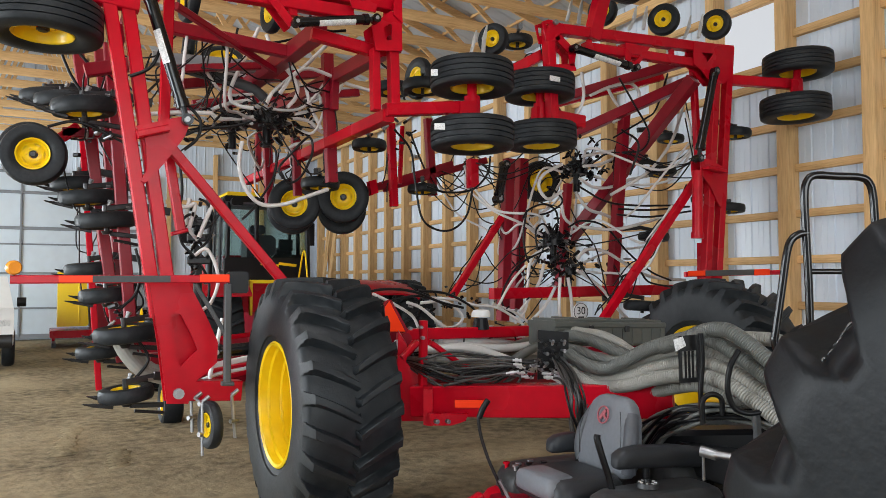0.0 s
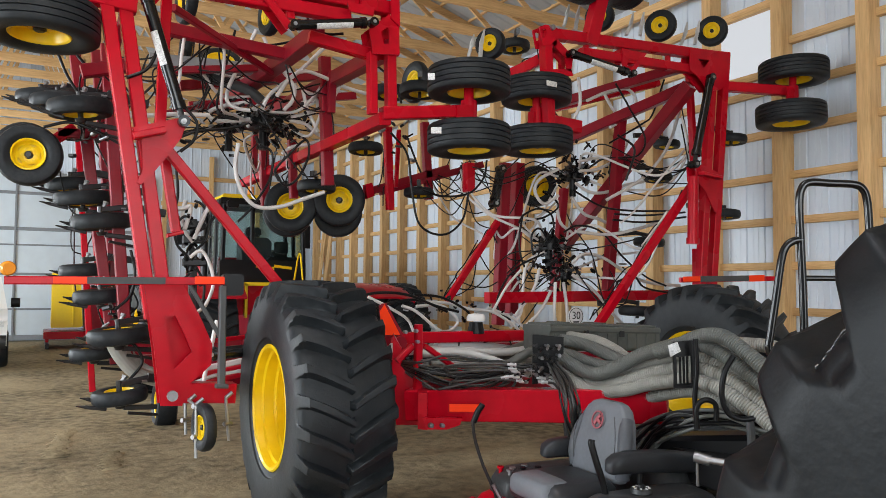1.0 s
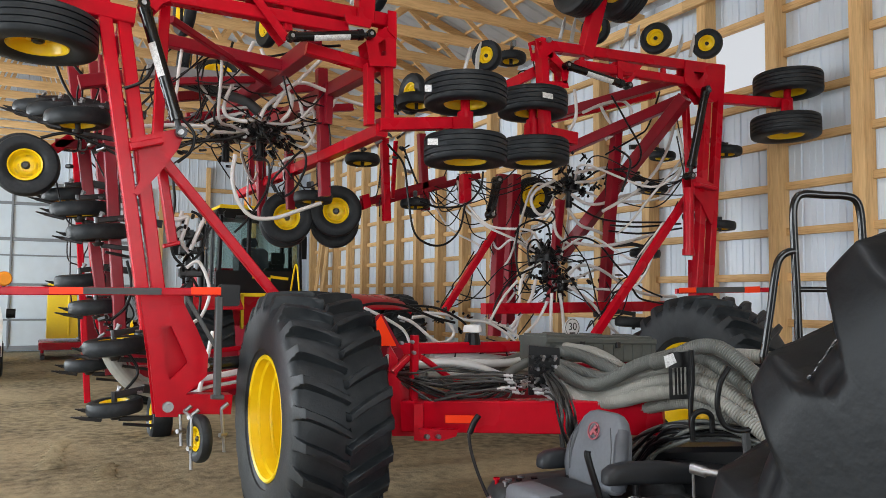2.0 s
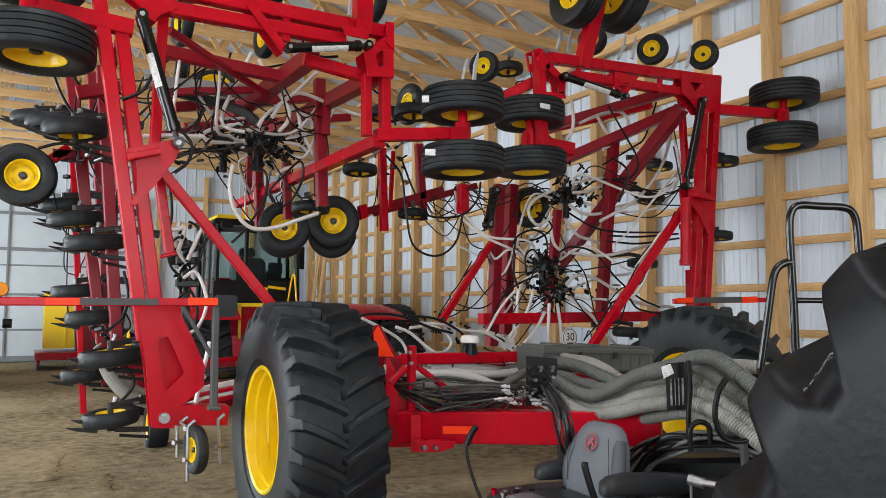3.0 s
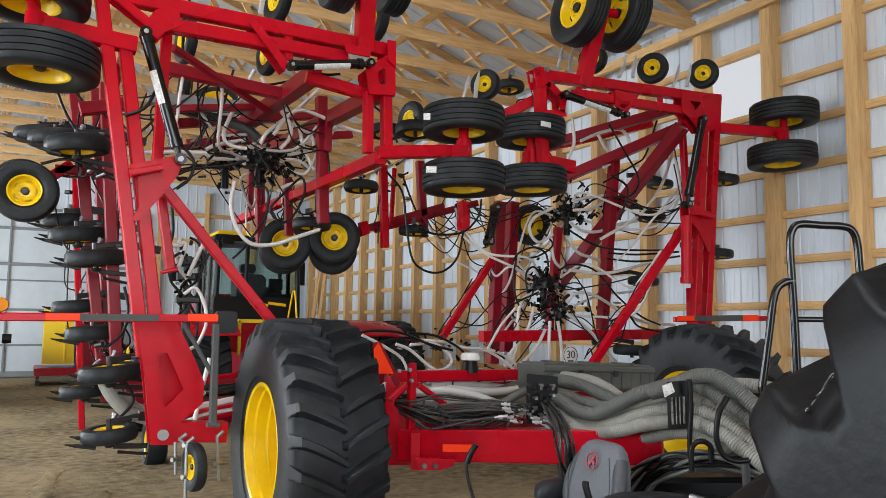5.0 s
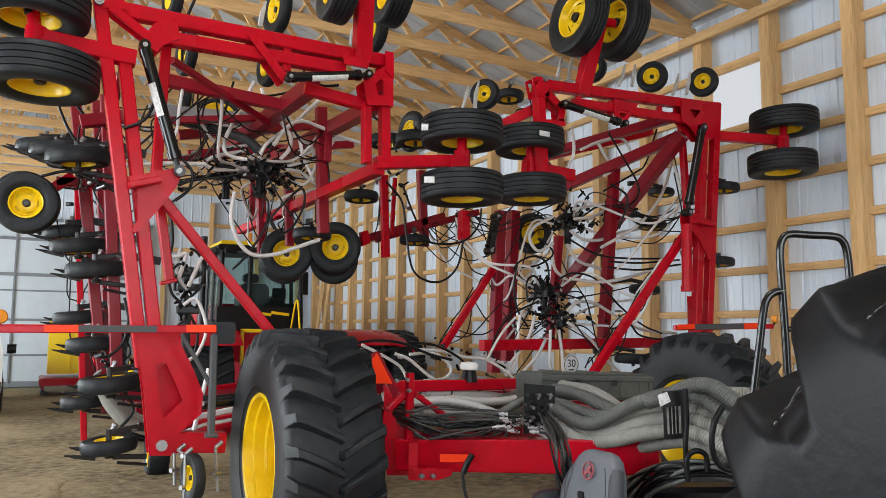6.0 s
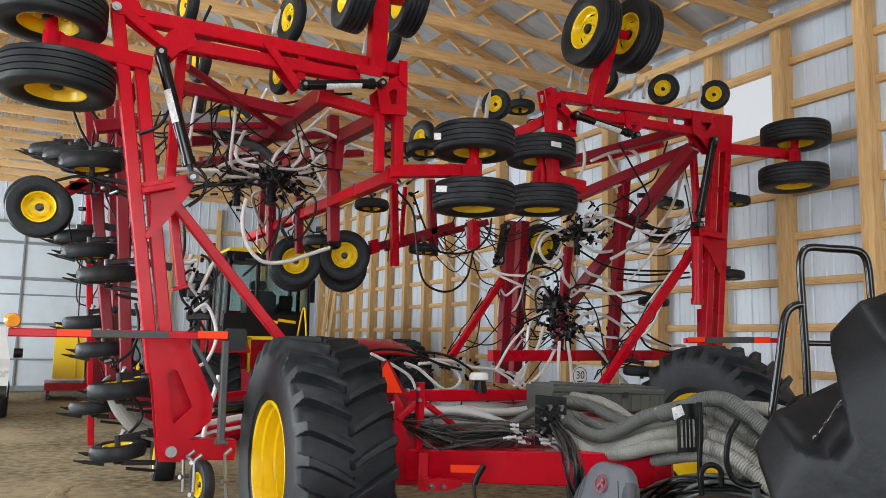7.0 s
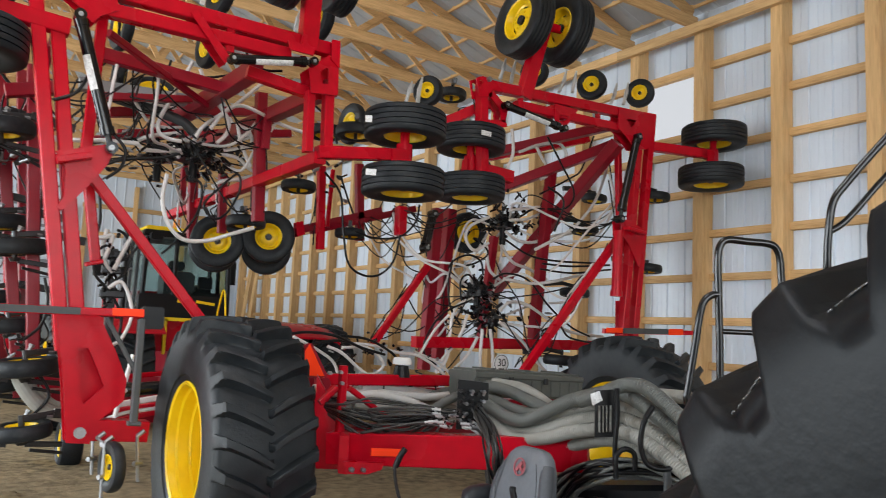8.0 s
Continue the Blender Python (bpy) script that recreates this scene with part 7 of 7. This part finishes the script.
for s in (-1, 1):
    bm = bm_new()
    reach, lift = (-0.50, 0.04) if s > 0 else (-0.26, 0.0)
    rings = []
    for x, z, hw, hh in ((reach, 0.075, 0.040, 0.035), (reach + 0.03, 0.088, 0.056, 0.058), (reach * 0.5, 0.115, 0.060, 0.066), (0.02, 0.135, 0.060, 0.062), (0.11, 0.132, 0.057, 0.056), (0.155, 0.122, 0.048, 0.044), (0.172, 0.112, 0.026, 0.024)):
        ring = []
        for k in range(20):
            a = k * math.tau / 20
            u, v = math.cos(a), math.sin(a)
            ring.append(Vector((x, s * 0.33 + math.copysign(abs(u) ** 0.6, u) * hw, SEATZ + lift + z + math.copysign(abs(v) ** 0.6, v) * hh)))
        rings.append(ring)
    loft(bm, rings)
    mpart("armrest", bm, VINYL_DARK, "padded dark grey armrest")
    bm = bm_new()
    bar(bm, (-0.06, s * 0.33, SEATZ - 0.05), (-0.06, s * 0.33, SEATZ + 0.15), 0.04, 0.03, up=(1, 0, 0))
    mpart("armrest_bracket", bm, BLACK)
    if s > 0:
        bm = bm_new()
        sweep(bm, [(0.22, s * 0.40, SEATZ - 0.15), (0.24, s * 0.39, SEATZ + 0.05), (0.28, s * 0.37, SEATZ + 0.2), (0.30, s * 0.35, SEATZ + 0.30), (0.295, s * 0.345, SEATZ + 0.325)], 0.019, 10)
        mpart("control_lever", bm, BLACK, "black control lever with foam grip")
    bm = bm_new()
    soft_box(bm, (-0.42, s * 0.48 - 0.15, 0.40), (0.42, s * 0.48 + 0.15, SEATZ + (0.035 if s > 0 else -0.015)), 0.04, 0.95)
    fender = mpart("side_console", bm, DUSTY_BLACK, "black moulded side console")
    bm = bm_new()
    soft_box(bm, (-0.3, s * 0.50 - 0.14, 0.30), (0.52, s * 0.50 + 0.14, 0.46), 0.04, 0.95)
    mpart("body_panel", bm, RED, "red steel body panel")
    for k in range(4):
        bm = bm_new()
        rod(bm, (0.05 + k * 0.08, s * 0.47, SEATZ - 0.05), (0.05 + k * 0.08, s * 0.47, SEATZ - 0.02), 0.02, 10)
        mpart("switch", bm, (BLACK, DARK_STEEL, BLACK, BLACK)[k], "", fender)
SEATD = SEATZ - 0.005
DX, DY = 0.05, 0.47
bm = bm_new()
rod(bm, (DX, DY, SEATD - 0.05), (DX, DY, SEATD + 0.045), 0.03, 18, 0.045)
rod(bm, (DX, DY, SEATD + 0.045), (DX, DY, SEATD + 0.07), 0.062, 22, 0.058)
dial = mpart("height_dial", bm, DUSTY_BLACK, "black height dial with pale marks")
for k in range(8):
    a = k * math.tau / 8
    v = Vector((math.cos(a), math.sin(a), 0))
    bm = bm_new()
    bar(bm, Vector((DX, DY, SEATD + 0.073)) + v * 0.034, Vector((DX, DY, SEATD + 0.073)) + v * 0.05, 0.010, 0.004, c=0.001)
    mpart("dial_mark", bm, LABEL, "", dial, sm=False)
bm = bm_new()
rod(bm, (DX, DY, SEATD + 0.07), (DX, DY, SEATD + 0.09), 0.02, 12, 0.016)
mpart("dial_knob", bm, BLACK, "", dial)
# cup holder and ribbed edge of the near console
bm = bm_new()
for k in range(24):
    a, b_ = (Vector((-0.10 + 0.05 * math.cos(q * math.tau / 24), 0.47 + 0.05 * math.sin(q * math.tau / 24), SEATZ - 0.03)) for q in (k, k + 1))
    bar(bm, a, b_, 0.012, 0.03, c=0.002)
mpart("cup_holder", bm, BLACK, "", None)
for k in range(5):
    bm = bm_new()
    bar(bm, (0.16 + 0.045 * k, 0.565, SEATZ - 0.045), (0.16 + 0.045 * k, 0.585, SEATZ - 0.12), 0.016, 0.012, up=(0, 1, 0))
    mpart("grip_rib", bm, BLACK)
# keys, choke and switches on the far console
for k, (x, y, mat_) in enumerate(((0.36, -0.42, STEEL), (0.31, -0.47, STEEL), (0.25, -0.44, BLACK), (0.37, -0.52, RED), (0.20, -0.50, STEEL), (0.14, -0.43, BLACK))):
    bm = bm_new()
    rod(bm, (x, y, SEATZ - 0.05), (x, y, SEATZ - 0.01), 0.013, 10)
    rod(bm, (x, y, SEATZ - 0.01), (x, y, SEATZ + 0.002), 0.022, 10)
    mpart("knob", bm, mat_)
# side bolsters and seams of the seat
for side in (-1, 1):
    bm = bm_new()
    sweep(bm, [(-0.02, side * 0.222, SEATZ + 0.05), (-0.018, side * 0.236, SEATZ + 0.14), (-0.045, side * 0.220, SEATZ + 0.26), (-0.095, side * 0.170, SEATZ + 0.37)], 0.045, 14)
    mpart("bolster", bm, VINYL_MID, "darker grey vinyl side bolster", seatback)
for pts in ([(-0.005, -0.19, SEATZ + 0.10), (-0.02, -0.20, SEATZ + 0.25), (-0.05, -0.16, SEATZ + 0.40)], [(-0.005, 0.19, SEATZ + 0.10), (-0.02, 0.20, SEATZ + 0.25), (-0.05, 0.16, SEATZ + 0.40)]):
    bm = bm_new()
    sweep(bm, [Vector(p) + Vector((0.035, 0, 0)) for p in pts], 0.003, 6)
    mpart("seam", bm, VINYL_DARK, "", seatback)
bm = bm_new()
box(bm, (-0.55, -0.42, 0.28), (0.58, 0.42, 0.46), 0.04)
mpart("chassis", bm, RED_SHADED, "red steel chassis")
bm = bm_new()
soft_box(bm, (-0.85, -0.36, 0.42), (-0.28, 0.36, 0.74), 0.06, 0.85)
mpart("engine_cover", bm, DUSTY_BLACK, "black engine cover")
bm = bm_new()
box(bm, (0.25, -0.70, 0.12), (1.05, 0.70, 0.28), 0.05)
mpart("mower_deck", bm, RED, "red mower deck")
bm = bm_new()
bar(bm, (0.62, -0.4, 0.46), (1.05, -0.4, 0.30), 0.07, 0.05)
bar(bm, (0.62, 0.4, 0.46), (1.05, 0.4, 0.30), 0.07, 0.05)
bar(bm, (1.05, -0.4, 0.30), (1.05, 0.4, 0.30), 0.07, 0.06)
mpart("front_frame", bm, RED)
for s in (-1, 1):
    m = MT @ aim((-0.45, s * 0.58, 0.30), (0, -s, 0))
    rim = place("wheel", mesh_of("mow_rim", dish_rim(0.15, 0.26), BLACK), mower, m, "black rear wheel")
    place("tyre", mesh_of("mow_tyre", plain_tyre(0.30, 0.26, 0.15), RUBBER), rim, m, "black turf tyre")
    m = MT @ aim((1.15, s * 0.42, 0.16), (0, -s, 0))
    rim = place("caster_wheel", mesh_of("cast_rim", dish_rim(0.08, 0.13), BLACK), mower, m, "small front caster")
    place("tyre", mesh_of("cast_tyre", plain_tyre(0.16, 0.13, 0.08), RUBBER), rim, m, "black caster tyre")
# the folded lever that stands up beside the mower
bm = bm_new()
sweep(bm, [(2.477, 4.105, 1.042), (2.444, 4.125, 0.979), (2.435, 4.132, 0.926), (2.453, 4.128, 0.819), (2.497, 4.112, 0.678), (2.559, 4.086, 0.526), (2.596, 4.072, 0.413)], 0.011, 8)
lv = smooth(part("deck_lever", bm, DARK_STEEL, mower, "thin steel lever with black grip"), 80)
bm = bm_new()
sweep(bm, [(2.481, 4.091, 1.058), (2.454, 4.107, 1.009), (2.433, 4.121, 0.945)], 0.019, 10)
smooth(part("grip", bm, HOSE_BLACK, lv), 80)
bm = bm_new()
bar(bm, (2.531, 4.042, 0.567), (2.590, 4.017, 0.448), 0.03, 0.025)
part("lever_stop", bm, STEEL, lv)


# ---- air cart close to the camera: its near wheel, and the handrails of its steps ----
cart = thing("air_cart", (1.64, 0.084, 0.0), "air cart with a large wet lugged tyre and black handrails", "air cart")
CART_X, CART_SPIN = 1.229, 2.7      # plane of the outer sidewall, turn of the wheel
cart_hub = (CART_X + 0.37, 0.115, 1.078)
cart_m = Matrix.Translation(cart_hub)
cart_rim = place("wheel", mesh_of("cart_rim", deep_rim(0.56, 0.74), YELLOW), cart, cart_m, "large yellow deep-dished wheel")
cart_tyre = place("tyre", mesh_of("cart_tyre", lug_tyre(1.108, 0.74, 0.56, 24, 0.085, 1.35, 0.034, 0.0), CART_RUBBER, 75), cart_rim, cart_m @ Matrix.Rotation(radians(CART_SPIN), 4, "X"), "black tractor tyre with deep lugs and water drops")
WATER = shader("water_film", (0.10, 0.105, 0.11), 0.05, grain=30, blotch=4, rough_var=0.03, spec=1.0)
wet = bm_new()
wrng = random.Random(9)
for k in range(150):
    lug = wrng.choice((8, 9, 10, 11)) + 0.5
    u = wrng.uniform(0.74, 0.94)
    th = (lug + 0.5 + wrng.gauss(0, 0.12)) * math.tau / 24 - (0.25 * u - 0.06 * u * u) * 0.93 / 1.108 + radians(CART_SPIN)
    q = 1.108 - 0.085 - (0.022 + 0.12 * max(0.0, u - 0.72))
    c = Vector((cart_hub[0] - u * 0.37, cart_hub[1] + q * math.sin(th), cart_hub[2] - q * math.cos(th)))
    e = Vector((0, math.sin(th), -math.cos(th)))
    f = Vector((1, 0, 0))
    g = e.cross(f)
    r, long = wrng.uniform(0.0014, 0.0042), wrng.uniform(1.0, 3.6)
    rings = [[c + (f * math.cos(a * math.tau / 6) + g * math.sin(a * math.tau / 6) * long) * r * w + e * (h * r) for a in range(6)] for w, h in ((1.0, -0.4), (0.9, 0.35), (0.5, 0.7))]
    loft(wet, rings)
tagged(smooth(part("water_drops", wet, WATER, cart_rim, "small water drops in the grooves"), 80), kind="stuff")
bm = bm_new()
bar(bm, (CART_X + 0.45, 0.084, 1.078), (3.45, 0.084, 1.078), 0.16, 0.16)
bar(bm, (3.3, 0.0, 1.0), (3.3, 1.75, 0.76), 0.12, 0.16)
part("frame", bm, RED_SHADED, cart, "red steel frame")
bm = bm_new()
box(bm, (2.82, 1.40, 0.78), (3.68, 2.14, 0.84), 0.012)
part("step_platform", bm, DARK_STEEL, cart, "dark steel step platform")


def rail(pts, r=0.0165, foot=()):
    pts = [Vector(p) for p in pts]
    if "start" in foot:
        pts = [Vector((pts[0].x, pts[0].y, 0.83)), Vector((pts[0].x, pts[0].y, 1.1))] + pts
    if "end" in foot:
        pts = pts + [Vector((pts[-1].x, pts[-1].y, 1.1)), Vector((pts[-1].x, pts[-1].y, 0.83))]
    bm = bm_new()
    sweep(bm, pts, r, 12, steps=10)
    return smooth(part("handrail", bm, BLACK_PAINT, cart, "glossy black tubular rail"), 80)


rail([(2.882, 2.116, 1.461), (2.870, 2.115, 1.604), (2.860, 2.111, 1.795), (2.848, 2.109, 1.985), (2.838, 2.106, 2.152), (2.846, 2.099, 2.219), (2.875, 2.082, 2.245), (2.955, 2.040, 2.242), (3.039, 1.996, 2.238), (3.075, 1.978, 2.219), (3.093, 1.971, 2.164), (3.104, 1.971, 2.033), (3.125, 1.974, 1.747), (3.142, 1.976, 1.509)], foot=("start", "end"))
rail([(2.877, 2.117, 1.490), (2.801, 2.158, 1.480), (2.759, 2.179, 1.499), (2.739, 2.188, 1.544), (2.744, 2.182, 1.604), (2.762, 2.165, 1.771), (2.776, 2.150, 1.914), (2.791, 2.139, 1.971), (2.820, 2.123, 1.997), (2.854, 2.105, 2.002)])
rail([(2.862, 2.109, 1.840), (2.942, 2.066, 1.840), (3.026, 2.022, 1.840), (3.115, 1.975, 1.840)], 0.012)
rail([(3.115, 1.772, 1.921), (3.094, 1.756, 2.158), (3.088, 1.747, 2.253), (3.090, 1.727, 2.396), (3.133, 1.686, 2.489), (3.250, 1.584, 2.678), (3.375, 1.477, 2.863), (3.413, 1.449, 2.889), (3.457, 1.426, 2.844), (3.504, 1.432, 2.561), (3.584, 1.459, 1.946)], foot=("start", "end"))
rail([(3.085, 1.747, 2.272), (3.148, 1.697, 2.332), (3.265, 1.595, 2.519), (3.426, 1.459, 2.747), (3.473, 1.421, 2.797)], 0.014)


# ---- far corner: pickup, yellow implement, leaning boards ----
def pickup(at, turn):
    m = Matrix.Translation(at) @ Matrix.Rotation(radians(turn), 4, "Z")
    pk = thing("pickup_truck", at, "white pickup truck parked by the shed door", "truck")

    def b(name, bm, mat_, label="", parent=None):
        return under(smooth(part(name, bm, mat_), 45), parent or pk, m) if not label else tagged(under(smooth(part(name, bm, mat_), 45), parent or pk, m), label)

    side = [(-2.7, 0.55), (-2.75, 1.12), (-0.9, 1.18), (-0.55, 1.22), (0.0, 1.85), (1.35, 1.90), (1.75, 1.22), (2.6, 1.10), (2.72, 0.95), (2.7, 0.5), (2.2, 0.48), (-2.2, 0.48)]
    bm = bm_new()
    loft(bm, [[Vector((x, y * (0.86 if z > 1.25 else 1.0), z)) for x, z in side] for y in (-0.97, -0.93, 0.93, 0.97)])
    b("body", bm, WHITE, "white painted body")
    for y in (-0.845, 0.845):
        bm = bm_new()
        plate(bm, [(-0.30, y, 1.28), (0.05, y, 1.76), (1.28, y, 1.80), (1.55, y, 1.28)], 0.02)
        b("window", bm, GLASS, "dark side window")
    for x0, x1, nm in ((2.66, 2.80, "front_bumper"), (-2.85, -2.70, "rear_bumper")):
        bm = bm_new()
        box(bm, (x0, -0.95, 0.45), (x1, 0.95, 0.72), 0.04)
        b(nm, bm, DARK_STEEL)
    for y in (-1.12, 1.12):
        bm = bm_new()
        box(bm, (1.22, y - 0.09, 1.24), (1.30, y + 0.09, 1.44), 0.04)
        b("mirror", bm, BLACK, "black door mirror")
        bm = bm_new()
        box(bm, (2.55, y * 0.7 - 0.12, 0.86), (2.72, y * 0.7 + 0.12, 1.02), 0.03)
        b("headlight", bm, LABEL)
    for x in (-1.75, 1.75):
        for y in (-0.88, 0.88):
            mm = m @ aim((x, y, 0.39), (0, -math.copysign(1, y), 0))
            rim = place("wheel", mesh_of("truck_rim", dish_rim(0.22, 0.25), STEEL), pk, mm, "steel wheel")
            place("tyre", mesh_of("truck_tyre", plain_tyre(0.40, 0.25, 0.22), RUBBER), rim, mm, "black road tyre")
    return pk


pickup((-1.55, 20.4, 0), -88)

imp = thing("seed_hopper", (0.811, 23.602, -0.000), "yellow and red hopper standing by the end wall", "hopper")
ip = STOOD[imp.name].translation
bm = bm_new()
loft(bm, [[ip + Vector(p) for p in ((-0.42, -0.3, z), (0.36 - s, -0.3, z), (0.36 - s, 0.9, z), (-0.42, 0.9, z))] for z, s in ((0.55, 0.06), (0.60, 0.0), (2.0, 0.08), (2.05, 0.12))])
hop = part("hopper_body", bm, YELLOW, imp, "yellow steel hopper wall")
bm = bm_new()
bar(bm, ip + Vector((0.12, -0.31, 0.6)), ip + Vector((0.10, -0.31, 2.0)), 0.05, 0.04, up=(0, 1, 0))
part("rib", bm, YELLOW, hop)
bm = bm_new()
box(bm, ip + Vector((-0.6, -0.5, 0.25)), ip + Vector((0.9, 1.2, 0.45)), 0.03)
part("base_frame", bm, RED, imp, "red base frame")
bm = bm_new()
box(bm, ip + Vector((0.40, -0.2, 0.45)), ip + Vector((1.5, 1.0, 1.7)), 0.06)
part("metering_box", bm, RED_SHADED, imp, "red metering box")
for x in (-0.5, 0.8):
    bm = bm_new()
    bar(bm, ip + Vector((x, -0.5, 0.06)), ip + Vector((x, 1.2, 0.06)), 0.10, 0.12)
    part("skid", bm, DARK_STEEL, imp)
    bm = bm_new()
    bar(bm, ip + Vector((x, 0.3, 0.08)), ip + Vector((x, 0.3, 0.3)), 0.08, 0.08, up=(0, 1, 0))
    part("skid_leg", bm, RED, imp)

firstb = None
for k, (x, y, lean, h) in enumerate(((8.3, 23.4, 0.28, 4.6), (8.35, 23.75, 0.22, 4.3), (8.3, 24.1, 0.25, 3.9), (8.4, 24.5, 0.2, 4.4))):
    bm = bm_new()
    bar(bm, (x - lean, y, 0.0), (x + 0.26, y + 0.05 * k, h), 0.14, 0.04, up=(1, 0, 0), c=0.004)
    tagged(part("leaning_board", bm, WOOD_Z), "pine board leaning against the steel wall", "board", "boards leaning on the wall")
